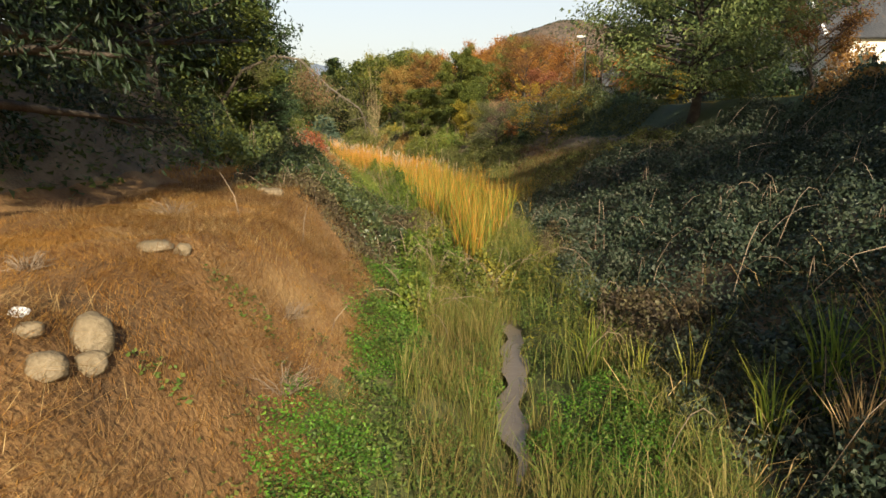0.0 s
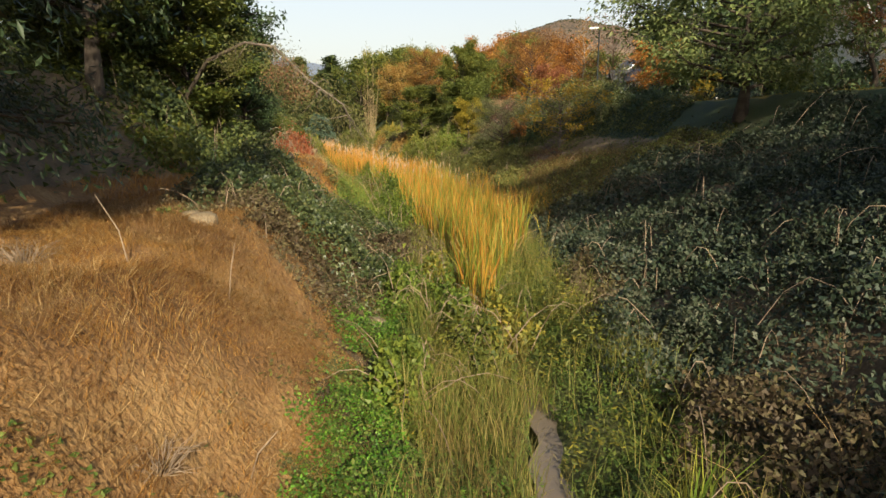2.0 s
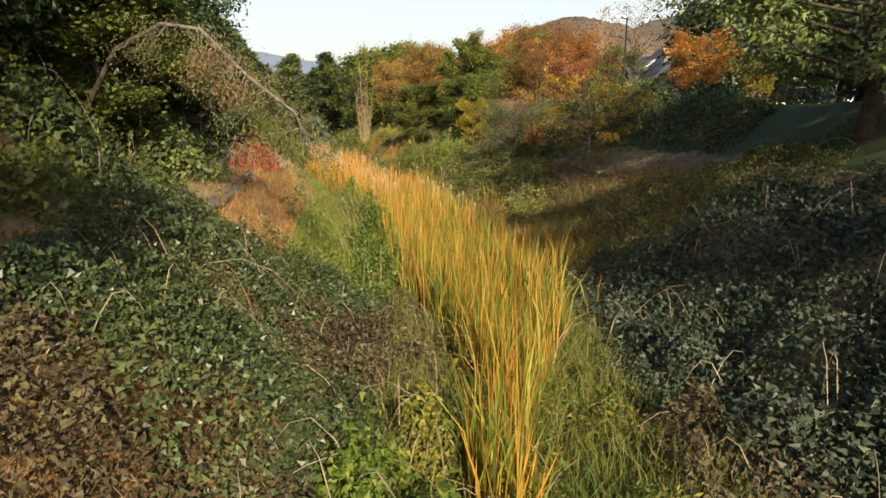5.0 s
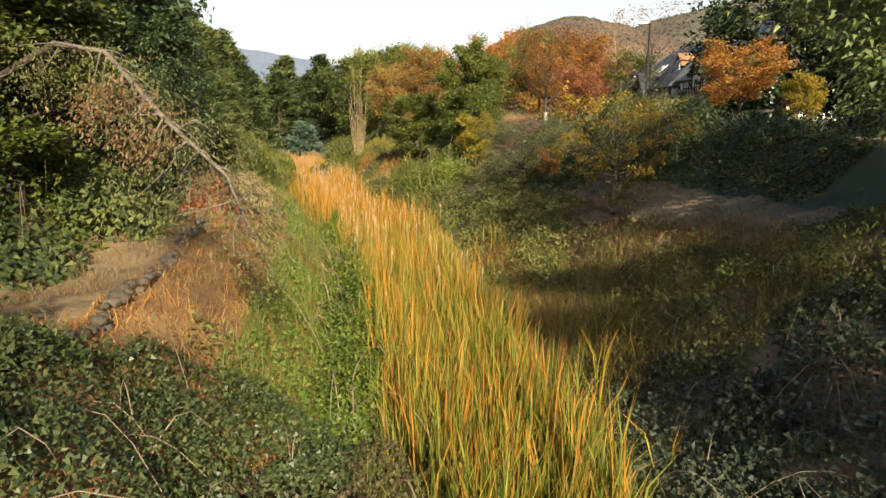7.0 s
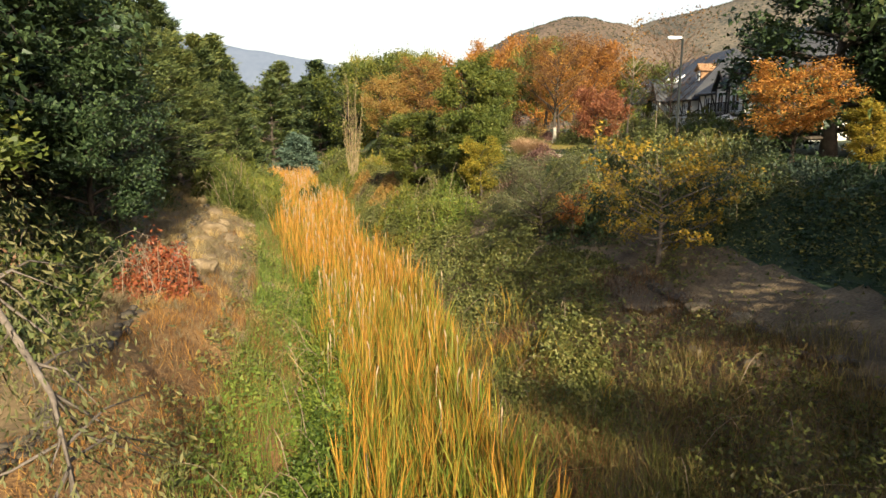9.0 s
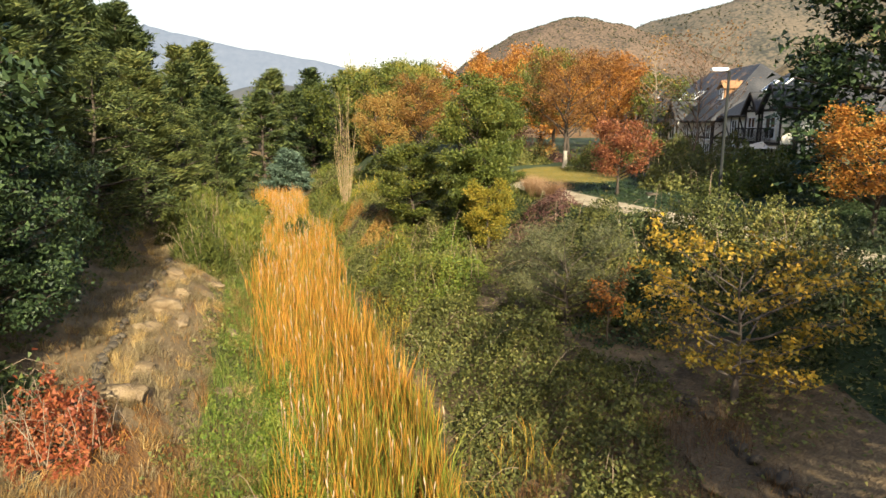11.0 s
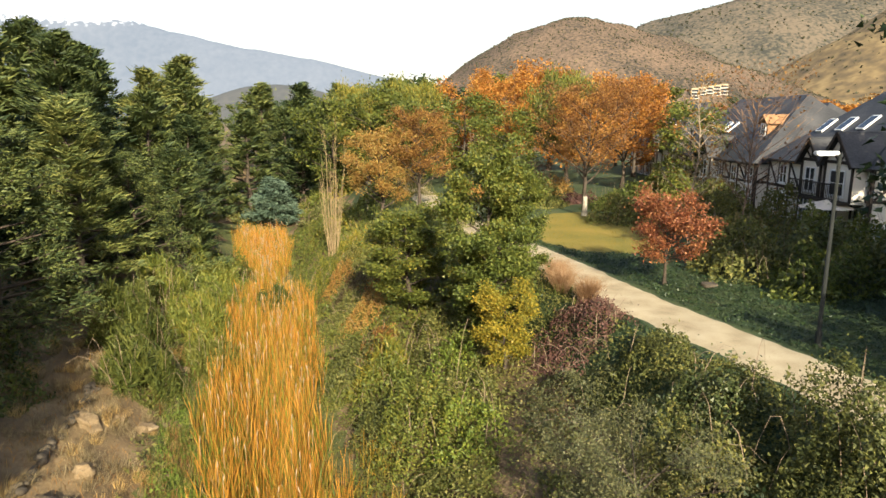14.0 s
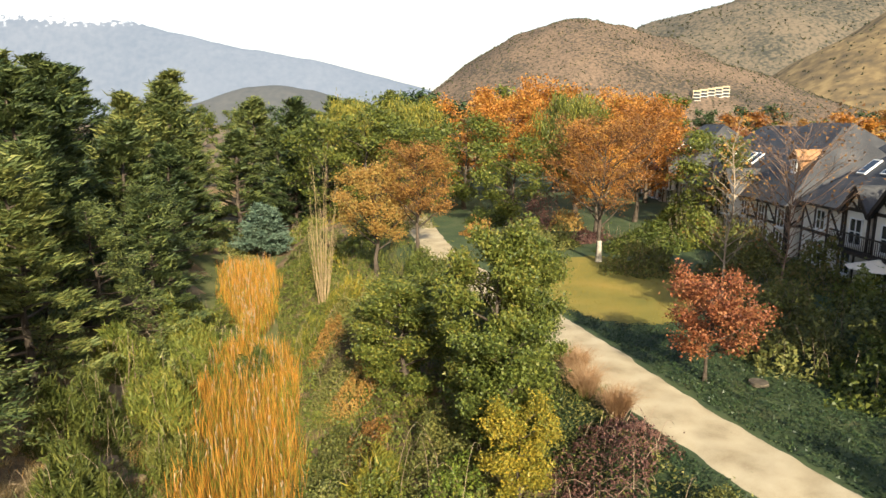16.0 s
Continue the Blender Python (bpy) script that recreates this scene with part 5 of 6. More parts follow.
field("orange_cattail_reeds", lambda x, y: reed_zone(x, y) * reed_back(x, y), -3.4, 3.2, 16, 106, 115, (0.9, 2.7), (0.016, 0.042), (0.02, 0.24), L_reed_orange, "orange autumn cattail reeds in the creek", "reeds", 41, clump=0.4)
field("green_reeds", reed_zone, -3.2, 2.6, 17, 46, 70, (1.0, 2.2), (0.018, 0.04), (0.03, 0.4), L_reed_green, "green cattail leaves among the orange reeds", "reeds", 37)
field("cattail_reeds_short", reed_zone, -3.2, 2.8, 19, 106, 60, (0.9, 2.1), (0.014, 0.03), (0.1, 0.45), L_reed_green, "green lower cattail leaves", "reeds", 9)
field("bent_reed_leaves", reed_zone, -3.2, 2.8, 17, 106, 16, (0.9, 1.7), (0.016, 0.032), (0.6, 1.4), L_straw, "bent and broken straw-coloured reed leaves", "reeds", 42)

rng = np.random.default_rng(77)
hy = 33 + 69 * rng.uniform(0, 1, 380) ** 0.8
hx = creek_x(hy) + reed_shift(hy) + rng.uniform(-1, 1, 380) * reed_half(hy)
heads = []
for x, y in zip(hx, hy):
    z = float(ground_z(x, y)) + rng.uniform(1.8, 2.45)
    dx, dy = rng.uniform(-0.05, 0.05, 2)
    p = np.array([[x, y, z - 0.5], [x, y, z], [x + dx * 0.3, y + dy * 0.3, z + 0.05], [x + dx * 0.7, y + dy * 0.7, z + 0.14], [x + dx, y + dy, z + 0.21]])
    heads.append(tube(p, np.array([0.005, 0.006, 0.020, 0.018, 0.006]), 6))
tagged(new("cattail_seed_heads", tri_mesh("cattail_seed_heads", *merge(heads), [M_fluff])), "pale fluffy cattail seed heads among the reeds", "seed heads", kind="stuff")

# brambles
def mounds(name, leaf, label, group, seed, dense, spots, size=0.1):
    for i, (x, y, rx, ry, h) in enumerate(spots):
        mound(name, x, y, rx, ry, h, leaf[i % len(leaf)], label, seed + i, int(dense * rx * ry), size, group=group, stems=int(2 * rx * ry))


mounds("bramble_bush", [L_bramble_shaded], "tangled dark bramble bush on the creek bank", "brambles", 200, 2000,
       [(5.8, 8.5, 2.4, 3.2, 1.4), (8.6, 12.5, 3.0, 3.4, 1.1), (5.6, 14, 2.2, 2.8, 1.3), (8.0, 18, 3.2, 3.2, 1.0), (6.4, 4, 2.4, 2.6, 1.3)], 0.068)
mounds("bramble_bush", [L_bramble_shaded, L_bramble_brown, L_bramble_shaded], "tangled dark bramble bush at the foot of the creek bank", "brambles", 240, 2600,
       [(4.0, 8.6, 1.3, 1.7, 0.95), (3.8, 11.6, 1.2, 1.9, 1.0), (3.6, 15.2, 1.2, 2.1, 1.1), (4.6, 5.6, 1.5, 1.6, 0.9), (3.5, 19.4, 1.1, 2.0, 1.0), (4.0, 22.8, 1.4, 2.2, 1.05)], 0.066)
# the darker leaf colour stands in for shade on this stretch of bank
mounds("bramble_bush", [L_bramble_shaded], "tangled dark bramble bush on the creek bank", "brambles", 215, 1600,
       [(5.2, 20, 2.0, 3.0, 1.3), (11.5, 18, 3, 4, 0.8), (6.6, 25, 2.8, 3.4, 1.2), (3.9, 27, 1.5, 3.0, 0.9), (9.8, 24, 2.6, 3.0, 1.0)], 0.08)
mounds("weed_bush", [L_weed], "tangled olive and brown weed bush on the bank above the creek", "weed bushes", 221, 1500,
       [(5.4, 31, 2.4, 3.2, 0.9), (8.5, 30, 2.2, 2.6, 1.0)], 0.07)
mounds("bramble_bush", [L_bramble_green, L_bramble_green, L_bramble_green, L_bramble_brown, L_bramble_green], "tangled olive and brown bramble bush on the dry bank", "brambles", 230, 2600,
       [(-2.5, 19.8, 2.0, 2.6, 1.1), (-4.7, 19.4, 1.6, 2.2, 1.0), (-4.4, 23.5, 2.4, 2.8, 1.4), (-1.6, 23.5, 1.6, 2.8, 0.9), (-2.6, 26.3, 2.2, 1.8, 1.0)], 0.068)
mounds("dead_bramble", [L_bramble_brown], "low brown withered bramble thicket on the bank", "dead brambles", 250, 2400,
       [(-2.4, 16.6, 1.3, 1.2, 0.5), (-3.5, 17.2, 1.1, 1.0, 0.5), (-1.9, 18.2, 1.0, 1.2, 0.55), (-4.6, 17.9, 1.2, 1.0, 0.55), (-0.8, 25.8, 1.1, 1.8, 0.95), (-0.5, 23.0, 0.9, 1.7, 0.8)], 0.06)
mounds("scrub_bush", [L_scrub], "low olive-green bramble scrub beside the reeds", "scrub", 260, 1400,
       [(2.8, 38, 1.6, 3.5, 0.8), (1.6, 46, 1.6, 4, 0.9), (-0.2, 53, 1.8, 3.5, 1.1), (-2.2, 59, 1.8, 3.2, 1.3), (4.0, 43, 1.6, 3, 0.8), (0.4, 58.5, 1.6, 2.8, 1.2), (-4.6, 65, 1.6, 3, 1.3), (2.6, 50, 1.5, 2.6, 0.9),
        (1.0, 64.5, 1.6, 2.4, 1.8), (-0.4, 63, 1.4, 2.0, 2.0), (-5.6, 74, 2.0, 4, 1.4), (-3.4, 74, 2, 4, 1.6), (-6.5, 81, 2.2, 3.5, 1.5), (1.4, 70, 1.8, 3, 1.6)], 0.085)
mounds("dark_shrub", [L_dark, L_bramble_shaded], "dark evergreen shrub on the upper bank", "dark shrubs", 290, 1400,
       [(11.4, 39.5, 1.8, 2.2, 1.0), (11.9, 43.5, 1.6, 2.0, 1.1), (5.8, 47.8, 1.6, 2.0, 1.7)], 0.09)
mounds("grey_shrub", [L_scrub, L_scrub, L_bramble_green], "tall grey-green shrub with arching branches", "grey shrubs", 310, 2200,
       [(5.2, 49.8, 2.0, 2.0, 2.8), (7.4, 47.8, 2.0, 1.8, 2.9), (6.2, 51.8, 2.0, 1.6, 2.1), (8.4, 49.2, 1.6, 1.6, 2.2), (9.6, 46.5, 1.9, 2.0, 2.1), (9.4, 43.6, 1.6, 2.0, 1.7)], 0.08)
mounds("terrace_shrub", [L_scrub, L_willow, L_weed], "dark rounded shrub beside the houses", "terrace shrubs", 320, 650,
       [(13.8, 65.8, 2.2, 2.0, 2.2), (15.6, 62.5, 2.4, 2.0, 2.2), (12.6, 81.4, 2.4, 2.0, 2.4), (17.8, 67, 2.4, 2.2, 2.6), (21.2, 67, 2.0, 2.6, 2.8), (16.4, 72, 2.2, 2.4, 2.2), (19.5, 64, 2.2, 2.4, 2.2), (20.4, 71, 1.6, 2.2, 2.8), (20.6, 76.5, 1.7, 2.6, 2.9), (20.6, 86.5, 1.8, 2.8, 2.2), (20.5, 97, 2.0, 3.4, 2.9), (14.6, 70.0, 2.0, 2.2, 2.6),
        (17, 78, 2.6, 2.4, 2.4), (14.5, 88, 3.0, 2.4, 2.4), (20, 82, 2.2, 3, 2.9), (7.2, 90, 2.6, 2, 2.6), (19.5, 90, 2.4, 4, 2.8)], 0.16)
mounds("slope_shrub", [L_mid, L_conifer], "bushy green shrub on the slope", "slope shrubs", 350, 700,
       [(-8.8, 26.2, 1.4, 1.4, 1.8), (-10.5, 30, 1.8, 2, 2.2), (-11.5, 33.5, 2.2, 2.2, 3.6), (-9.6, 35.0, 1.5, 1.8, 1.9), (-12.6, 30, 2.0, 2.0, 3.4), (-9.0, 30.6, 1.2, 1.4, 1.1), (-10.6, 37.6, 1.7, 1.9, 2.4), (-10.6, 41.5, 1.5, 2.0, 2.0), (-16.6, 57, 1.8, 2.4, 2.6), (-15.5, 74, 2.0, 2.4, 2.4),
        (-17.5, 84, 2.4, 3, 2.6)], 0.15)
mounds("dark_shrub", [L_dark, L_bramble_shaded], "dark evergreen shrub in the shade of the slope", "dark shrubs", 365, 800,
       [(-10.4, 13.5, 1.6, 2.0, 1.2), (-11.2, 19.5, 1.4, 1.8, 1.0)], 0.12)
mounds("hedge_shrub", [L_dark, L_bramble_shaded, L_rust], "dark hedge shrub below the houses", "hedge shrubs", 385, 700,
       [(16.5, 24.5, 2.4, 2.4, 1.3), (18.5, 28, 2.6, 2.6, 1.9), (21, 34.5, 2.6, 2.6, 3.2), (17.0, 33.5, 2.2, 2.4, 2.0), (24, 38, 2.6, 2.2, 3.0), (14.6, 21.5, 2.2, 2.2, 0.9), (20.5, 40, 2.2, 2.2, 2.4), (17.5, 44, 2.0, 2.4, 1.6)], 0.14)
mound("red_bush", -8.2, 40.4, 1.2, 1.2, 1.7, L_scarlet, "small red autumn bush beside the stone wall", 380, 3000, 0.09)
mounds("willow_shrub", [L_willow, L_thicket], "bushy yellow-green willow shrub beside the reeds", "willow shrubs", 396, 1500,
       [(-1.2, 57.2, 1.9, 2.1, 2.7), (0.5, 55.4, 1.4, 1.8, 1.9), (-2.6, 60.8, 1.5, 1.6, 2.2), (0.0, 60.0, 1.2, 1.3, 2.4)], 0.085)
mounds("far_scrub", [L_mid, L_scrub, L_olive], "low green scrub beyond the reed bed", "far scrub", 500, 260,
       [(-17.5, 118, 3.2, 3.5, 2.2), (-13.5, 106, 3.0, 3.5, 1.8), (-12, 118, 3.0, 3.0, 2.4), (-7.5, 100, 2.6, 3.5, 1.8), (-24.5, 114, 2.8, 4, 2.2), (-10.5, 95, 2.0, 3.0, 1.6), (-23.5, 122, 3.0, 3.0, 2.6)], 0.2)
mounds("path_shrub", [L_mid, L_scrub], "rounded green shrub beside the footpath", "path shrubs", 470, 1100,
       [(-0.4, 78.0, 1.5, 1.7, 2.1), (0.6, 81.6, 1.5, 1.8, 1.9), (-1.9, 83.6, 1.6, 1.7, 1.8), (-3.6, 100.5, 2.4, 1.6, 2.6), (-6.4, 101.5, 2.0, 1.6, 2.4)], 0.11)
mounds("garden_shrub", [L_plum, L_mid, L_rust, L_scrub], "bushy garden shrub in the shade behind the lawn", "garden shrubs", 480, 800,
       [(8.2, 98.0, 2.0, 1.8, 3.6), (4.2, 101.5, 2.4, 1.8, 2.2), (10.6, 97.5, 1.6, 1.6, 2.6), (6.0, 95.0, 1.8, 1.6, 1.4), (11.2, 91.8, 2.0, 1.2, 1.1), (8.6, 90.8, 1.6, 1.1, 1.0), (2.6, 96.0, 1.4, 1.6, 1.6)], 0.13)
mounds("rusty_shrub", [L_rust, L_rust, L_bramble_brown], "low rust-brown shrub beside the reeds", "rusty shrubs", 386, 1700,
       [(-4.6, 70.4, 1.5, 1.8, 1.6), (-7.3, 78.5, 1.2, 2.0, 1.8), (-6.0, 75.0, 1.3, 1.8, 1.7), (-3.4, 65.6, 1.1, 1.4, 1.2), (-4.4, 73.2, 1.3, 1.6, 1.6)], 0.075)
mound("purple_shrub", 4.6, 58.9, 1.9, 1.9, 0.9, L_plum, "low purplish-brown shrub beside the footpath verge", 381, 5200, 0.075)
mounds("verge_shrub", [L_scrub, L_grey], "airy olive-grey shrub on the verge of the footpath", "verge shrubs", 388, 1700, [(5.9, 54.6, 1.7, 2.0, 1.2), (3.8, 55.6, 1.6, 1.9, 1.1), (7.6, 52.6, 1.1, 1.6, 1.0)], 0.07)

for i, (x, y, r, h) in enumerate([(-14.9, 65.2, 1.7, 3.3), (-13.2, 69.0, 1.8, 3.2), (-12.3, 60.5, 1.5, 2.6), (-16.2, 72, 1.8, 3.0), (-10.8, 76, 1.6, 2.4), (-15.8, 79, 1.9, 3.0), (-11.2, 65.5, 1.3, 2.2), (-14.2, 75, 1.6, 2.6)]):
    mound("broom_shrub", x, y, r, r * 1.15, h, (L_broom, L_willow)[i % 2], "upright green broom shrub with fine stems on the bank", 400 + i, 7000, 0.34, group="brooms", stems=16, lumps=10, up=1.8)
for i, (x, y, r, h) in enumerate([(-3.0, 62.5, 1.2, 2.2), (-6.8, 84, 2.0, 2.4), (-8.8, 80, 1.4, 2.2)]):
    mound("broom_shrub", x, y, r, r, h, L_olive, "upright olive broom shrub with fine stems beside the reeds", 410 + i, 6000, 0.32, group="brooms", stems=14, lumps=10, up=1.8)
for i in range(9):
    y = 28.8 + 2.35 * i + rnd.uniform(-0.5, 0.5)
    mound("willowherb_clump", float(creek_x(y)) - 1.65 - 0.02 * (y - 26) + rnd.uniform(-0.2, 0.2), y, 0.85, 1.7, rnd.uniform(1.5, 1.9), L_thicket, "soft green willowherb clump beside the reeds", 430 + i, 5000, 0.075, "herb", "willowherbs", stems=10)
for i, (x, y, rx, ry, h) in enumerate([(-0.5, 13.6, 0.7, 1.2, 0.9), (0.5, 15.2, 0.8, 1.2, 1.1), (0.1, 17.2, 0.8, 1.1, 1.25), (1.3, 16.9, 0.7, 1.2, 1.15), (-0.8, 18.6, 0.7, 1.1, 1.2), (0.0, 20.2, 0.6, 1.1, 1.3)]):
    mound("willowherb_clump", x, y, rx, ry, h, (L_thicket, L_olive)[i % 2], "tall leafy green willowherb clump in the creek bed", 470 + i, 3400, 0.085, "herb", "creek willowherbs", stems=14, lumps=9)
for i, (x, y, h) in enumerate([(5.5, 61.0, 1.35), (4.8, 62.7, 1.45), (4.9, 64.8, 1.3)]):
    r = np.random.default_rng(420 + i)
    n = 1500
    a, d = r.uniform(0, 6.28, n), 0.22 * np.sqrt(r.uniform(0, 1, n))
    out = np.stack([np.cos(a), np.sin(a), 0 * a], 1)
    P = out * d[:, None] + [0, 0, -0.02]
    V, F, al = blades(P, h * r.uniform(0.5, 1.1, n), r.uniform(0.007, 0.016, n), r.uniform(0.1, 0.5, n), r, bias=out * r.uniform(0.1, 0.75, n)[:, None])
    ob = thing("ornamental_grass", at_ground(x, y), "fountain-like tuft of fawn ornamental grass beside the footpath", "ornamental grass", "grass tufts")
    part("leaves", tri_mesh("leaves", V, F, [L_fawn], along=al), ob)
for i, (x, y, h, n) in enumerate([(2.45, 10.2, 1.5, 26), (3.5, 8.6, 1.5, 16), (3.9, 7.2, 1.6, 40), (4.7, 7.4, 2.0, 90), (3.0, 9.3, 1.1, 18), (4.2, 9.6, 1.4, 20), (2.7, 27.2, 2.0, 22), (3.2, 29, 2.0, 18), (3.5, 26, 1.6, 10), (5.2, 6.9, 1.9, 70), (4.4, 6.3, 1.6, 60)]):
    r = np.random.default_rng(440 + i)
    a, d = r.uniform(0, 6.28, n), r.uniform(0, 0.16, n)
    P = np.stack([d * np.cos(a), d * np.sin(a), 0 * a - 0.02], 1)
    V, F, al = blades(P, h * r.uniform(0.55, 1, n), r.uniform(0.014, 0.028, n), r.uniform(0.05, 0.5, n), r)
    ob = thing("cattail_clump", at_ground(x, y), "clump of green and straw cattail leaves", "cattail", "cattail clumps")
    part("leaves", tri_mesh("leaves", V, F, [L_reed_green if i < 6 or i == 9 else L_straw if i == 10 else L_reed], along=al), ob)

# ---- stones and walls ----
def stone_mesh(seed, sx, sy, sz, bumpy=0.22, level=2):
    bm = bmesh.new()
    bmesh.ops.create_icosphere(bm, subdivisions=level, radius=1.0)
    for v in bm.verts:
        c = v.co.copy()
        d = noise.fractal(c * 0.9 + Vector((seed * 3.7, seed, 0)), 1.0, 2.0, 3) * bumpy
        c = c * (1 + d)
        k = 0.82
        c = Vector((max(-k, min(k, c.x)), max(-k, min(k, c.y)), max(-k, min(k, c.z)))) * 0.45 + c * 0.6
        v.co = Vector((c.x * sx, c.y * sy, c.z * sz))
    me = bm_mesh("stone", bm, [M_stone])
    me.shade_smooth()
    return me


def boulder(x, y, sx, sy, sz, seed, turn=0.0, tilt=0.0, label="pale sandstone boulder on the dry bank"):
    ob = new("boulder", stone_mesh(seed, sx, sy, sz, level=4))
    ob.location, ob.rotation_euler = at_ground(x, y, sz * 0.3), (tilt, tilt * 0.6, turn)
    return tagged(ob, label, "boulder", "boulders")


boulder(-3.13, 5.5, 0.19, 0.17, 0.24, 1, 0.3, 0.15)
boulder(-3.02, 5.24, 0.13, 0.12, 0.12, 2, 1.0)
boulder(-3.14, 4.84, 0.16, 0.14, 0.14, 3, 0.5)
boulder(-3.42, 5.1, 0.12, 0.10, 0.07, 4, 0.2, label="small half-buried stone on the dry bank")
boulder(-3.95, 8.7, 0.26, 0.26, 0.09, 5, 0.4, label="flat pale rock slab in dry grass")
boulder(-3.55, 8.65, 0.12, 0.09, 0.11, 6, 0.8, 0.5, label="tilted pale stone in dry grass")
boulder(-1.35, 16.7, 0.26, 0.22, 0.2, 7, 0.3, label="pale boulder at the creek edge")
boulder(-4.05, 15.35, 0.24, 0.2, 0.17, 8, 0.1)
boulder(-4.45, 15.9, 0.2, 0.16, 0.1, 12, 0.9)
boulder(-4.35, 17.2, 0.14, 0.12, 0.09, 9, 0.4, label="grey stone on the shaded track")
boulder(-6.4, 19.2, 0.16, 0.13, 0.09, 10, 0.4, label="grey stone on the shaded track")
for i, (x, y, s) in enumerate([(6.4, 38.0, 0.34), (7.0, 37.0, 0.4), (5.6, 36.0, 0.22), (6.2, 34.6, 0.2), (4.9, 38.6, 0.2)]):
    boulder(x, y, s, s * 0.8, s * 0.6, 20 + i, i, label="weathered grey boulder beside the lower track")
for i in range(34):
    y = 43 + i * 0.65 + rnd.uniform(-0.6, 0.6)
    w = rnd.uniform(0.12, 0.4) if i % 4 else rnd.uniform(0.4, 0.65)
    ob = new("boulder", stone_mesh(30 + i, w, w * rnd.uniform(0.5, 0.85), w * rnd.uniform(0.35, 0.6), 0.75, 4))
    ob.data.materials[0] = M_pale_rock
    ob.location, ob.rotation_euler = at_ground(float(creek_x(y)) - 3.8 - 2.8 * rnd.random(), y, w * rnd.uniform(-0.08, 0.06)), (rnd.uniform(-0.3, 0.3), rnd.uniform(-0.3, 0.3), rnd.uniform(0, 6.28))
    tagged(ob, "pale eroded rock bedded in the sandy bank", "boulder", "bank rocks")
bm = bmesh.new()
bmesh.ops.create_icosphere(bm, subdivisions=3, radius=1)
for v in bm.verts:
    v.co = Vector((v.co.x * 0.09, v.co.y * 0.06, v.co.z * 0.045)) * (1 + 0.35 * noise.noise(v.co * 2.4))
M_plastic = surface("white_plastic", [(0.3, (0.74, 0.74, 0.72)), (0.7, (0.85, 0.85, 0.84))], 8, 40, rough=0.5, bump=0.2)
bag = new("plastic_bag", bm_mesh("plastic_bag", bm, [M_plastic]))
bag.location = at_ground(-3.66, 5.36, 0.03)
tagged(bag, "crumpled white plastic scrap on dry grass", "litter")


def stone_wall(name, line, y0, y1, courses, label):
    """A low dry-stone kerb, stone by stone."""
    wall = tagged(new(name), label, "wall", kind="structure")
    shapes = []
    for k in range(6):
        me = stone_mesh(50 + k, 0.13, 0.10, 0.085, 0.45, 2)
        me.materials[0] = M_wall_stone
        shapes.append(me)
    y = y0
    while y < y1:
        for c in range(courses):
            x = float(line(y)) + rnd.uniform(-0.14, 0.14) - 0.03 * c
            s = rnd.uniform(0.7, 1.65)
            if rnd.random() < 0.2 + 0.25 * (c == courses - 1):
                continue
            ob = new("stone", shapes[rnd.randrange(6)])
            ob.location = (x, y + 0.12 * c, float(ground_z(x, y)) + 0.01 + c * 0.11)
            ob.rotation_euler, ob.scale = (rnd.uniform(-0.3, 0.3), rnd.uniform(-0.3, 0.3), rnd.uniform(0, 6.28)), (s, s, s * 0.9)
            ob.parent = wall
        y += rnd.uniform(0.2, 0.3)
    return wall


stone_wall("wall_left", lambda y: np.interp(y, [13.6, 15, 27, 32, 35, 41, 49.5, 60, 66], [-4.0, -4.0, -5.7, -6.5, -7.2, -8.3, -11.2, -13.8, -16.4]), 26, 59, 2, "low dry-stone kerb wall along the bank track")
stone_wall("wall_right", lambda y: np.interp(y, [28, 33.8, 36.5, 39.1, 44], [7.9, 7.6, 7.2, 6.1, 5.6]), 29, 43, 2, "low dark stone kerb wall along the lower track")

# ---- leaning dead-limbed tree on the left bank ----
L_withered = foliage("withered_leaf", [(0.15, (0.10, 0.05, 0.028)), (0.5, (0.20, 0.10, 0.05)), (0.85, (0.29, 0.17, 0.09))], 0.3, 0.6)
L_leaning = foliage("leaning_tree_leaf", [(0.15, (0.05, 0.055, 0.02)), (0.5, (0.11, 0.112, 0.04)), (0.8, (0.19, 0.165, 0.06))], 0.3, 0.6)
r = np.random.default_rng(900)
base = np.array(at_ground(-11.2, 32.4))
ob = thing("leaning_tree", tuple(base), "leaning tree with bare grey limbs and drooping rust and olive leaves", "tree")
limb = np.array([[-11.2, 32.4, 3.3], [-10.8, 32.1, 5.6], [-9.4, 31.2, 7.1], [-7.6, 30.2, 7.65], [-6.4, 29.8, 7.45], [-4.9, 28.8, 6.15], [-3.5, 27.7, 5.25], [-3.2, 27.4, 4.6]]) - base
wood, tips, ways = [tube(limb[3:], np.array([0.06, 0.055, 0.045, 0.028, 0.01]), 6)], [], []
for i in range(60):
    f = r.uniform(0.32, 1) * 7
    b = np.array([np.interp(f, np.arange(8), limb[:, k]) for k in range(3)])
    a = r.uniform(0, 6.28)
    d = np.array([np.cos(a), np.sin(a) * 1.2, r.uniform(-1.6, 0.25)])
    l = r.uniform(0.5, 1.5)
    e = b + unit(d) * l
    wood.append(tube(np.array([b, (b + e) / 2 + r.normal(0, 0.08, 3), e + [0, 0, -0.15]]), np.array([0.022, 0.013, 0.004]), 4))
    tips += [e, (b + e) / 2, e + np.array([0, 0, -0.3])]
    ways += [unit(d)] * 3
tips, ways = np.array(tips), np.array(ways)
me = tri_mesh("trunk", *tube(limb[:4] + [0, 0.02, 0], np.array([0.11, 0.095, 0.075, 0.058]), 8), [M_bark])
me.shade_smooth()
part("trunk", me, ob)
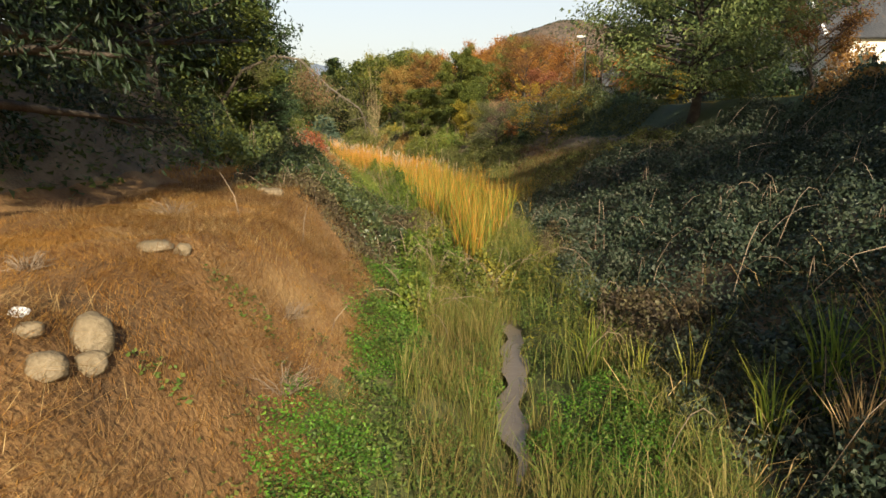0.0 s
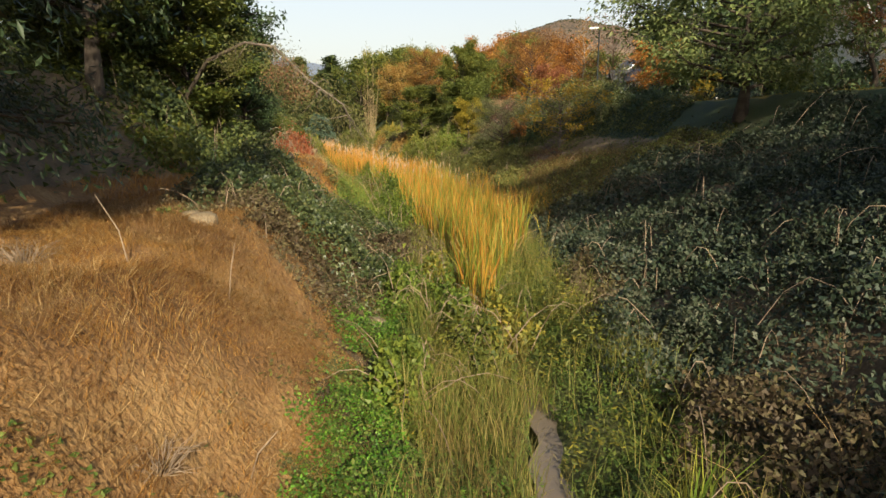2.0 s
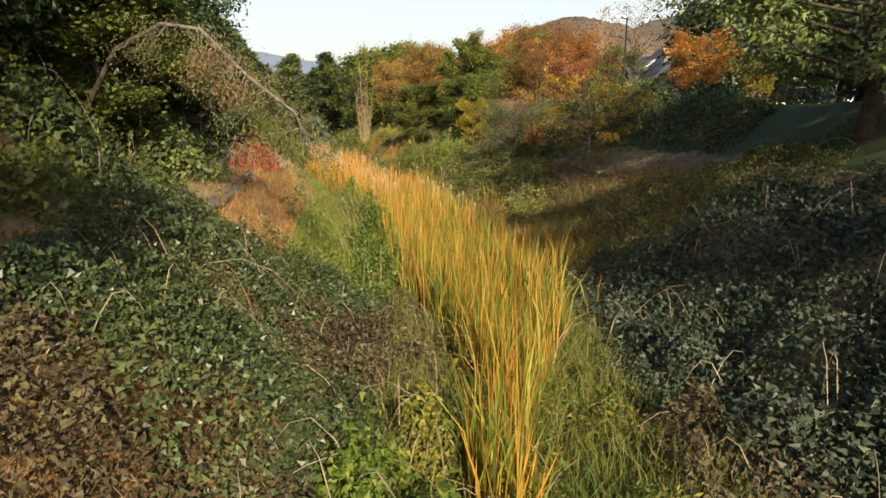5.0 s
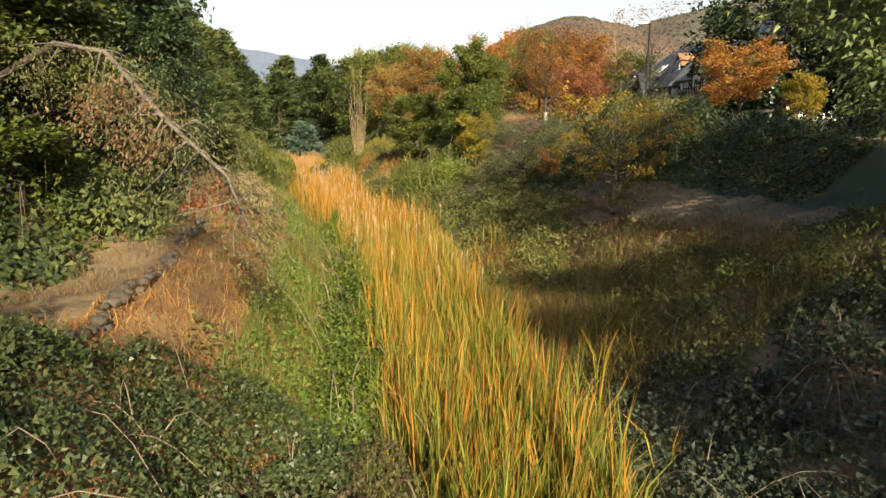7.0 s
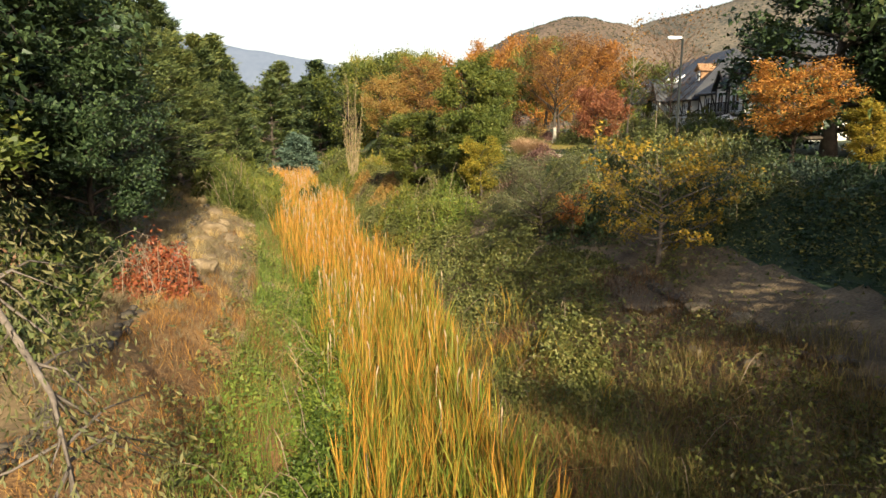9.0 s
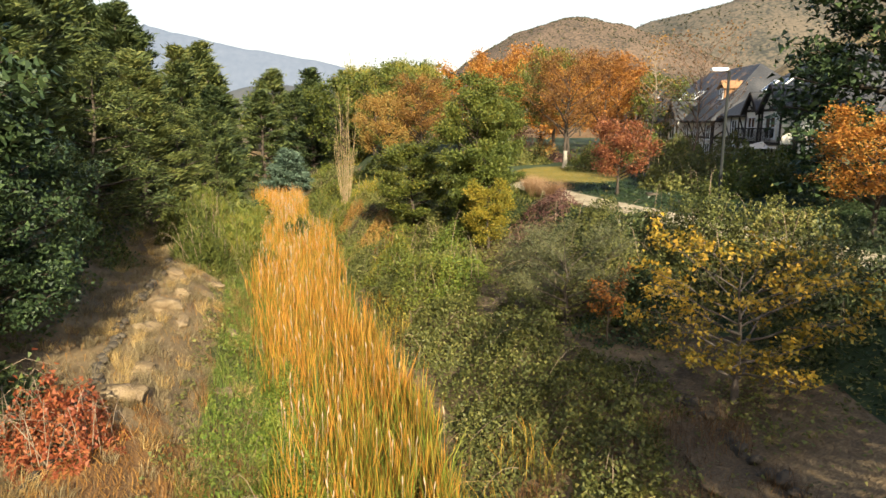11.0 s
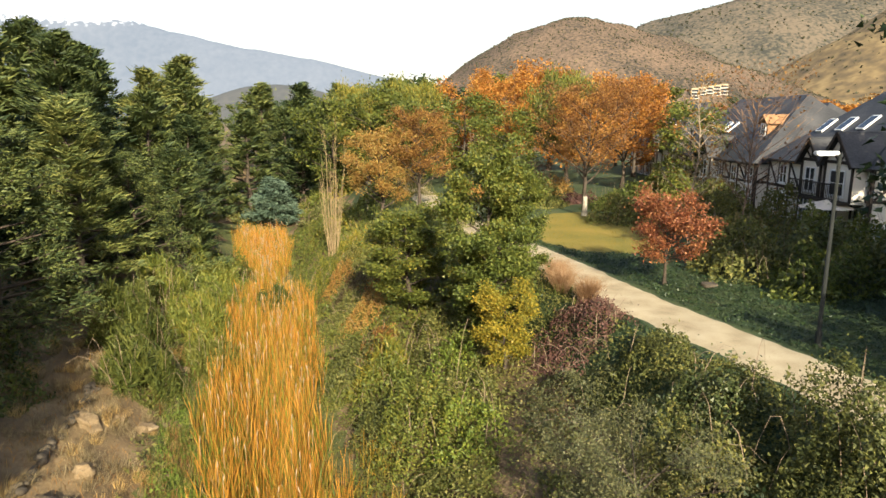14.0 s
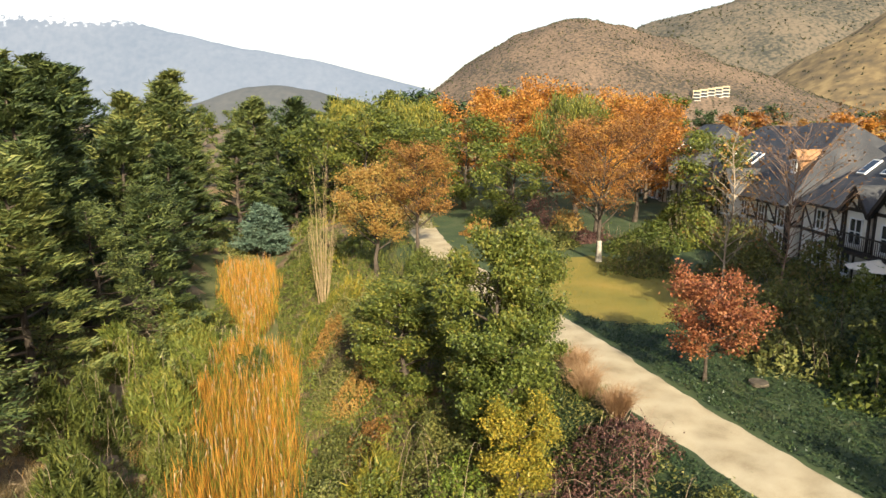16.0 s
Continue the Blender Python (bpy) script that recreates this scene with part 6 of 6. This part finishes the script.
me = tri_mesh("limb", *merge(wood), [M_grey_bark])
me.shade_smooth()
part("limb", me, ob, "bare grey limb with twigs")
outer = tips[:, 0] > 1.0
part("crown", tri_mesh("crown", *clump_leaves(r, tips[outer], ways[outer], 7500, 0.26, 0.085, 0.02, 0.8, 0.5, shape=leaf_quads), [L_leaning]), ob)
inner = (tips[:, 0] > 4.6) & (tips[:, 0] < 6.6)
part("dry_leaves", tri_mesh("dry_leaves", *clump_leaves(r, tips[inner][:16], ways[inner][:16], 1500, 0.20, 0.085, 0.026, 0.8, 0.5, shape=leaf_quads), [L_withered]), ob, "withered rust-brown leaves")

# twiggy dead shrubs
for i, (x, y, rad, h) in enumerate([(-2.0, 7.6, 0.5, 0.42), (-2.4, 9.6, 0.35, 0.3), (-4.9, 7.4, 0.3, 0.22), (-5.2, 12.4, 0.5, 0.4)]):
    r = np.random.default_rng(950 + i)
    twigs = []
    for k in range(70):
        a, l = r.uniform(0, 6.28), rad * r.uniform(0.5, 1.2)
        e = np.array([np.cos(a) * l, np.sin(a) * l, h * r.uniform(0.15, 1.0)])
        b = e * [0.15, 0.15, 0] + [0, 0, -0.02]
        twigs.append(tube(np.array([b, (b + e) / 2 + r.normal(0, 0.05, 3) + [0, 0, 0.05], e]), np.array([0.006, 0.004, 0.002]), 3))
    ob = thing("dead_shrub", at_ground(x, y), "small grey dead shrub of bare twigs", "dead shrub", "dead shrubs")
    tagged(part("branchwork", tri_mesh("branchwork", *merge(twigs), [M_twig]), ob), kind="stuff")

# dead stalks on the mound
for i, (x, y, h, lx) in enumerate([(-2.85, 12.9, 0.75, 0.12), (-4.0, 12.6, 0.9, -0.35), (-1.9, 10.4, 0.5, 0.3)]):
    p = np.array([[0, 0, -0.03], [lx * 0.3, 0.02, h * 0.5], [lx, 0, h]])
    me = tri_mesh("dead_stalk", *tube(p, np.array([0.012, 0.009, 0.004]), 5), [M_twig])
    ob = new("dead_stalk", me)
    ob.location = at_ground(x, y)
    tagged(ob, "thin dead weed stalk standing in dry grass", "dead stalk", "dead stalks")

# ---- lamp, bench, cover ----
M_pole = surface("painted_steel", [(0.3, (0.010, 0.012, 0.011)), (0.7, (0.018, 0.02, 0.018))], 4, 40, rough=0.9, bump=0.1)
M_lamp_head = surface("lamp_housing", [(0.3, (0.62, 0.63, 0.62)), (0.7, (0.78, 0.78, 0.77))], 4, 40, rough=0.4, bump=0.05)
M_lens = surface("lamp_lens", [(0.3, (0.7, 0.72, 0.72)), (0.7, (0.8, 0.8, 0.8))], 4, 40, rough=0.2, bump=0.0)
lamp = thing("street_lamp", at_ground(11.9, 56.0), "dark steel street lamp with a flat pale head beside the footpath", "street lamp")
me = tri_mesh("pole", *tube(np.array([[0, 0, -0.1], [0, 0, 0.5], [0, 0, 0.52], [0, 0, 6.15]]), np.array([0.10, 0.10, 0.07, 0.055]), 10), [M_pole])
me.shade_smooth()
part("pole", me, lamp)
bm = bmesh.new()
bmesh.ops.create_cone(bm, cap_ends=True, segments=8, radius1=0.17, radius2=0.17, depth=0.06, matrix=Matrix.Translation((0, 0, 0.02)))
part("base_plate", bm_mesh("base_plate", bm, [M_pole]), lamp)
bm = beam(bmesh.new(), (0, 0, 6.1), (-0.28, -0.05, 6.2), 0.05, 0.05)
part("arm", bm_mesh("arm", bm, [M_pole]), lamp)
bm = box(bmesh.new(), -0.78, -0.08, -0.16, 0.12, 6.16, 6.28, 0.03)
head = part("lamp_head", bm_mesh("lamp_head", bm, [M_lamp_head]), lamp, "flat pale grey lamp housing")
part("lens", bm_mesh("lens", box(bmesh.new(), -0.70, -0.22, -0.12, 0.08, 6.14, 6.158), [M_lens]), head)

M_red_wood = surface("red_painted_wood", [(0.3, (0.09, 0.03, 0.022)), (0.7, (0.19, 0.07, 0.05))], 3, 40, rough=0.6, bump=0.3)
M_concrete = surface("concrete", [(0.3, (0.36, 0.34, 0.31)), (0.7, (0.52, 0.5, 0.46))], 3, 40, bump=0.3)
bench = thing("bench", at_ground(12.1, 51.0), "red-painted wooden bench on pale legs beside the footpath", "bench", turn=0.6)
for k in range(4):
    part("slat", bm_mesh("slat", box(bmesh.new(), -0.9, 0.9, -0.24 + k * 0.12, -0.135 + k * 0.12, 0.41, 0.45, 0.006), [M_red_wood]), bench)
for x in (-0.65, 0.65):
    part("leg", bm_mesh("leg", box(bmesh.new(), x - 0.04, x + 0.04, -0.22, 0.22, -0.05, 0.408, 0.008), [M_wall_stone]), bench)
bm = bmesh.new()
bmesh.ops.create_cone(bm, cap_ends=True, segments=24, radius1=0.36, radius2=0.34, depth=0.12, matrix=Matrix.Translation((0, 0, 0.04)))
ob = new("manhole_cover", bm_mesh("manhole_cover", bm, [M_wall_stone]))
ob.location = at_ground(11.4, 63.5, 0.06)
tagged(ob, "round grey concrete manhole cover among ivy", "manhole cover")

# ---- houses ----
M_render_wall = surface("cream_render", [(0.3, (0.66, 0.60, 0.50)), (0.7, (0.78, 0.73, 0.64))], 0.8, 25, bump=0.2)
M_timber = surface("dark_timber", [(0.3, (0.02, 0.016, 0.013)), (0.7, (0.055, 0.042, 0.032))], 3, 40, bump=0.3)
M_slate = surface("slate_roof", [(0.3, (0.02, 0.021, 0.023)), (0.5, (0.042, 0.042, 0.044)), (0.7, (0.08, 0.077, 0.075))], 0.7, 8, rough=0.6, bump=0.8, distance=0.04)
M_white_trim = surface("white_trim", [(0.3, (0.68, 0.67, 0.64)), (0.7, (0.8, 0.79, 0.76))], 2, 30, rough=0.5, bump=0.05)
M_rust_wood = surface("stained_wood", [(0.3, (0.22, 0.11, 0.05)), (0.7, (0.36, 0.20, 0.10))], 3, 30, bump=0.2)
m, t, n, bsdf = node_material("window_glass")
bsdf.inputs["Base Color"].default_value = (0.03, 0.035, 0.04, 1)
bsdf.inputs["Roughness"].default_value = 0.06
M_glass = m


def roof_panel(bm, a, b, c, d, thick):
    """A slab between four corners, given in order round it."""
    P = [Vector(p) for p in (a, b, c, d)]
    nrm = (P[1] - P[0]).cross(P[3] - P[0]).normalized()
    if nrm.z < 0:
        nrm = -nrm
    v = [bm.verts.new(p) for p in P] + [bm.verts.new(p - nrm * thick) for p in P]
    for f in ((0, 1, 2, 3), (7, 6, 5, 4), (0, 4, 5, 1), (1, 5, 6, 2), (2, 6, 7, 3), (3, 7, 4, 0)):
        bm.faces.new([v[i] for i in f])
    bmesh.ops.recalc_face_normals(bm, faces=bm.faces)


def window(parent, x, y, z, w, h, face=-1, frame_mat=None):
    """A framed window on a wall that looks to -x; y and z are its middle."""
    bm = bmesh.new()
    for (y0, y1, z0, z1) in ((-w / 2, w / 2, h / 2 - 0.07, h / 2), (-w / 2, w / 2, -h / 2, -h / 2 + 0.07), (-w / 2, -w / 2 + 0.07, -h / 2 + 0.07, h / 2 - 0.07), (w / 2 - 0.07, w / 2, -h / 2 + 0.07, h / 2 - 0.07),
                             (-0.025, 0.025, -h / 2 + 0.07, h / 2 - 0.07), (-w / 2 + 0.07, -0.025, -0.02, 0.02), (0.025, w / 2 - 0.07, -0.02, 0.02)):
        box(bm, x - 0.07, x + 0.03, y + y0, y + y1, z + z0, z + z1)
    win = part("window", bm_mesh("window", bm, [frame_mat or M_white_trim]), parent)
    part("pane", bm_mesh("pane", box(bmesh.new(), x - 0.02, x - 0.006, y - w / 2 + 0.05, y + w / 2 - 0.05, z - h / 2 + 0.05, z + h / 2 - 0.05), [M_glass]), win)
    part("sill", bm_mesh("sill", box(bmesh.new(), x - 0.16, x + 0.02, y - w / 2 - 0.06, y + w / 2 + 0.06, z - h / 2 - 0.07, z - h / 2 - 0.004), [M_white_trim]), win)


def house(x0, x1, y0, y1, base, eave, ridge, gables, dormers, skylights, label, balcony=None):
    """A half-timbered house: its long front looks to -x, its ridge runs along y with hipped ends."""
    ob = thing("house", (0, 0, 0), label, "house", "terrace houses")
    part("wall", bm_mesh("wall", box(bmesh.new(), x0, x1, y0, y1, base - 0.6, eave), [M_render_wall]), ob)
    xm, hip, o = (x0 + x1) / 2, (x1 - x0) * 0.38, 0.35
    slope = (ridge - eave) / (xm - x0)
    ez = eave - o * slope
    bm = bmesh.new()
    R0, R1 = (xm, y0 + hip, ridge), (xm, y1 - hip, ridge)
    A, B, C, D = (x0 - o, y0 - o, ez), (x1 + o, y0 - o, ez), (x1 + o, y1 + o, ez), (x0 - o, y1 + o, ez)
    v = {k: bm.verts.new(p) for k, p in zip("abcdrs", (A, B, C, D, R0, R1))}
    for f in ("adsr", "brsc", "abr", "cds"):
        bm.faces.new([v[k] for k in f])
    bm.faces.new([v[k] for k in "abcd"])
    bmesh.ops.recalc_face_normals(bm, faces=bm.faces)
    roof = part("roof", bm_mesh("roof", bm, [M_slate]), ob)
    # eave boards and timber frame on the front
    bm = box(bmesh.new(), x0 - o - 0.03, x0 - o + 0.03, y0 - o, y1 + o, ez - 0.16, ez + 0.01)
    part("gutter", bm_mesh("gutter", bm, [M_timber]), ob)
    n = int((y1 - y0) / 1.3)
    for i in range(n + 1):
        y = y0 + 0.08 + (y1 - y0 - 0.16) * i / n
        part("timber", bm_mesh("timber", box(bmesh.new(), x0 - 0.05, x0 + 0.02, y - 0.08, y + 0.08, base, eave - 0.02), [M_timber]), ob)
    for z in (base + 2.5, eave - 0.35):
        part("timber", bm_mesh("timber", box(bmesh.new(), x0 - 0.065, x0 + 0.02, y0, y1, z - 0.09, z + 0.09), [M_timber]), ob)
    for i in range(0, n, 2):
        y = y0 + (y1 - y0) * (i + 0.5) / n
        window(ob, x0 - 0.01, y, eave - 1.25, 0.95, 1.25)
        window(ob, x0 - 0.01, y, base + 1.3, 1.0, 1.5)
    for i in range(1, n, 2):
        ya, yb = y0 + (y1 - y0) * i / n + 0.1, y0 + (y1 - y0) * (i + 1) / n - 0.1
        part("timber", bm_mesh("timber", beam(bmesh.new(), (x0 - 0.02, ya, base + 2.6), (x0 - 0.02, yb, eave - 0.45), 0.12, 0.09), [M_timber]), ob)
    # the end wall towards the creek's foot
    for i in range(6):
        x = x0 + 0.1 + (x1 - x0 - 0.2) * i / 5
        part("timber", bm_mesh("timber", box(bmesh.new(), x - 0.08, x + 0.08, y0 - 0.05, y0 + 0.02, base, eave - 0.02), [M_timber]), ob)
    for z in (base + 2.5, eave - 0.3):
        part("timber", bm_mesh("timber", box(bmesh.new(), x0, x1, y0 - 0.065, y0 + 0.02, z - 0.09, z + 0.09), [M_timber]), ob)
    for i in (0, 2, 4):
        xa, xb = x0 + 0.25 + (x1 - x0 - 0.2) * i / 5, x0 - 0.05 + (x1 - x0 - 0.2) * (i + 1) / 5
        part("timber", bm_mesh("timber", beam(bmesh.new(), (xa, y0 - 0.02, base + 2.6), (xb, y0 - 0.02, eave - 0.4), 0.09, 0.12), [M_timber]), ob)
    for (yc, w, out) in gables:
        # a bay that stands out under a small steep gable
        xf, gz = x0 - out, eave + w * 0.62
        part("bay", bm_mesh("bay", box(bmesh.new(), xf, x0 + 0.3, yc - w / 2, yc + w / 2, base + 2.3, eave), [M_render_wall]), ob)
        bm = bmesh.new()
        p = [bm.verts.new(q) for q in ((xf, yc - w / 2, eave), (xf, yc + w / 2, eave), (xf, yc, gz), (xf + 0.2, yc - w / 2, eave), (xf + 0.2, yc + w / 2, eave), (xf + 0.2, yc, gz))]
        for f in ((0, 1, 2), (5, 4, 3), (0, 3, 4, 1), (1, 4, 5, 2), (2, 5, 3, 0)):
            bm.faces.new([p[i] for i in f])
        bmesh.ops.recalc_face_normals(bm, faces=bm.faces)
        part("gable", bm_mesh("gable", bm, [M_render_wall]), ob)
        back = x0 + (gz - eave) / slope + 0.2
        for s in (-1, 1):
            bm = bmesh.new()
            roof_panel(bm, (xf - 0.3, yc, gz + 0.12), (back, yc, gz + 0.12), (x0 + 0.15, yc + s * (w / 2 + 0.3), eave - 0.22), (xf - 0.3, yc + s * (w / 2 + 0.3), eave - 0.22), 0.1)
            part("gable_roof", bm_mesh("gable_roof", bm, [M_slate]), ob)
            part("bargeboard", bm_mesh("bargeboard", beam(bmesh.new(), (xf - 0.33, yc, gz + 0.02), (xf - 0.33, yc + s * (w / 2 + 0.28), eave - 0.3), 0.06, 0.2), [M_timber]), ob)
            part("timber", bm_mesh("timber", beam(bmesh.new(), (xf - 0.03, yc + s * w * 0.05, eave + 0.1), (xf - 0.03, yc + s * w * 0.28, eave + w * 0.24), 0.1, 0.07), [M_timber]), ob)
            part("timber", bm_mesh("timber", box(bmesh.new(), xf - 0.05, xf + 0.02, yc + s * w / 2 - 0.09, yc + s * w / 2 + 0.09, base + 2.3, eave - 0.01), [M_timber]), ob)
        part("timber", bm_mesh("timber", box(bmesh.new(), xf - 0.06, xf + 0.02, yc - w / 2, yc + w / 2, eave - 0.1, eave + 0.08), [M_timber]), ob)
        part("timber", bm_mesh("timber", box(bmesh.new(), xf - 0.055, xf + 0.02, yc - 0.07, yc + 0.07, eave + 0.1, gz - 0.15), [M_timber]), ob)
        window(ob, xf - 0.01, yc, eave - 1.2, w * 0.55, 1.5)
    for (yc, zc) in dormers:
        xs = x0 + (zc - 0.5 - eave) / slope
        part("dormer", bm_mesh("dormer", box(bmesh.new(), xs, xs + 1.6, yc - 0.55, yc + 0.55, zc - 0.75, zc + 0.45), [M_rust_wood]), ob, "small stained-wood dormer")
        for s in (-1, 1):
            bm = bmesh.new()
            roof_panel(bm, (xs - 0.2, yc, zc + 1.05), (xs + 2.0, yc, zc + 1.05), (xs + 2.0, yc + s * 0.8, zc + 0.35), (xs - 0.2, yc + s * 0.8, zc + 0.35), 0.08)
            part("dormer_roof", bm_mesh("dormer_roof", bm, [M_rust_wood]), ob)
        window(ob, xs - 0.01, yc, zc - 0.1, 0.75, 0.9)
    for (yc, zc) in skylights:
        xc = x0 + (zc - eave) / slope
        d = Vector((1, 0, slope)).normalized()
        nrm = Vector((-slope, 0, 1)).normalized()
        c = Vector((xc, yc, zc)) + nrm * 0.05
        m4 = Matrix.Translation(c) @ Matrix((d, Vector((0, 1, 0)), nrm)).transposed().to_4x4()
        bm = bmesh.new()
        bmesh.ops.create_cube(bm, size=1.0, matrix=m4 @ Matrix.Diagonal((1.3, 0.8, 0.1, 1)))
        sk = part("skylight", bm_mesh("skylight", bm, [M_white_trim]), ob)
        bm = bmesh.new()
        bmesh.ops.create_cube(bm, size=1.0, matrix=Matrix.Translation(nrm * 0.05) @ m4 @ Matrix.Diagonal((1.12, 0.64, 0.02, 1)))
        part("pane", bm_mesh("pane", bm, [M_glass]), sk)
    if balcony:
        ya, yb = balcony
        bm = box(bmesh.new(), x0 - 1.5, x0 - 0.07, ya, yb, base + 2.25, base + 2.42)
        bal = part("balcony", bm_mesh("balcony", bm, [M_timber]), ob)
        part("rail", bm_mesh("rail", box(bmesh.new(), x0 - 1.48, x0 - 1.42, ya, yb, base + 3.3, base + 3.38), [M_timber]), bal)
        k = int((yb - ya) / 0.16)
        for i in range(k + 1):
            y = ya + 0.02 + (yb - ya - 0.04) * i / k
            part("baluster", bm_mesh("baluster", box(bmesh.new(), x0 - 1.465, x0 - 1.435, y - 0.015, y + 0.015, base + 2.42, base + 3.3), [M_timber]), bal)
    return ob


house(23.3, 35, 71.6, 83.0, 6.0, 10.6, 15.4, [(73.2, 2.6, 0.9), (76.0, 2.0, 0.9)], [], [(80.6, 12.6), (78.6, 12.7), (76.6, 12.8)],
      "half-timbered cream house with a steep dark slate roof", (72, 77.5))
house(22.6, 34, 83.6, 104, 6.0, 10.2, 15.0, [(101, 2.6, 0.6), (91.5, 2.4, 0.6)], [(87.0, 12.4)], [(94.0, 12.4), (95.2, 12.4), (98.5, 12.3)], "long half-timbered cream house with dormer and skylights")
house(24.5, 36, 108, 122, 6.0, 10.2, 15.1, [(111, 2.6, 0.6)], [], [(114.2, 12.6), (117, 12.6)], "half-timbered house with a steep dark slate roof")
house(40, 52, 92, 108, 6.5, 10.5, 15.3, [], [], [(95, 12.6), (98, 12.6), (103, 12.8)], "half-timbered house with a steep dark slate roof")
house(42, 54, 114, 132, 6.5, 10.5, 15.3, [], [], [(118, 12.6), (121, 12.6), (124, 12.6), (127, 12.6)], "half-timbered house with a steep dark slate roof")

# the cream house with white gable boards
ob = thing("house", (0, 0, 0), "cream rendered house with a grey slate roof and white gable boards", "house", "terrace houses")
part("wall", bm_mesh("wall", box(bmesh.new(), 25.1, 34.5, 41.5, 50, 5.3, 10.2), [M_render_wall]), ob)
for s, y in ((1, 41.5), (-1, 50)):
    bm = bmesh.new()
    roof_panel(bm, (23.4, 45.75, 15.0), (34.9, 45.75, 15.0), (34.9, y - s * 0.35, 9.9), (23.4, y - s * 0.35, 9.9), 0.15)
    part("roof", bm_mesh("roof", bm, [M_slate]), ob)
    for x in (23.35, 29.4):
        part("gable_board", bm_mesh("gable_board", beam(bmesh.new(), (x, 45.75, 15.12), (x, y - s * 0.4, 9.98), 0.2, 0.3), [M_white_trim]), ob)
bm = bmesh.new()
p = [bm.verts.new(q) for q in ((25.1, 41.6, 10.2), (25.1, 49.9, 10.2), (25.1, 45.75, 14.8), (25.4, 41.6, 10.2), (25.4, 49.9, 10.2), (25.4, 45.75, 14.8))]
for f in ((0, 1, 2), (5, 4, 3), (0, 3, 4, 1), (1, 4, 5, 2), (2, 5, 3, 0)):
    bm.faces.new([p[i] for i in f])
bmesh.ops.recalc_face_normals(bm, faces=bm.faces)
part("gable", bm_mesh("gable", bm, [M_render_wall]), ob)
for x in (26.4, 28.4):
    bm = bmesh.new()
    bmesh.ops.create_cube(bm, size=1.0, matrix=Matrix.Translation((x, 43.1, 11.95)) @ Matrix.Rotation(math.atan2(5.1, 4.6), 4, "X") @ Matrix.Diagonal((0.8, 1.2, 0.14, 1)))
    part("skylight", bm_mesh("skylight", bm, [M_glass]), ob)
    bm = bmesh.new()
    for (a, b, c, d) in ((-0.5, 0.5, 0.6, 0.68), (-0.5, 0.5, -0.68, -0.6), (-0.5, -0.42, -0.6, 0.6), (0.42, 0.5, -0.6, 0.6), (-0.03, 0.03, -0.6, 0.6)):
        box(bm, x + a, x + b, 41.42, 41.52, 8.4 + c, 8.4 + d)
    win = part("window", bm_mesh("window", bm, [M_white_trim]), ob)
    part("pane", bm_mesh("pane", box(bmesh.new(), x - 0.42, x + 0.42, 41.46, 41.49, 7.8, 9.0), [M_glass]), win)

# parasol on the terrace of the half-timbered house
M_canvas = surface("pale_canvas", [(0.3, (0.62, 0.52, 0.40)), (0.7, (0.74, 0.65, 0.53))], 3, 40, bump=0.1)
par = thing("parasol", (21.8, 73.0, 6.1), "open beige canvas parasol on a terrace", "parasol")
part("pole", tri_mesh("pole", *tube(np.array([[0, 0, -0.2], [0, 0, 2.3]]), np.array([0.03, 0.03]), 6), [M_pole]), par)
bm = bmesh.new()
bmesh.ops.create_cone(bm, cap_ends=False, segments=8, radius1=1.5, radius2=0.03, depth=0.45, matrix=Matrix.Translation((0, 0, 2.15)))
bmesh.ops.solidify(bm, geom=bm.faces[:], thickness=0.02)
part("canopy", bm_mesh("canopy", bm, [M_canvas]), par)

# pale terraced flats far off on the hill's foot
for i in range(5):
    x, y, z = 252 + i * 8.5, 706 + i * 3, 31 + i * 1.2
    ob = thing("apartment_building", (x, y, z), "distant pale stepped apartment block on the hillside", "building", "hillside flats")
    part("wall", bm_mesh("wall", box(bmesh.new(), -3.8, 3.8, -4, 4, -14, 16), [M_gravel]), ob)
    for k in range(3):
        part("window", bm_mesh("window", box(bmesh.new(), -3.2, 3.2, -4.1, -3.9, 6.0 + k * 3.2, 8.0 + k * 3.2), [M_glass]), ob)
        part("balcony", bm_mesh("balcony", box(bmesh.new(), -3.8, 3.8, -5.2, -4.1, 5.2 + k * 3.2, 5.9 + k * 3.2), [M_concrete]), ob)
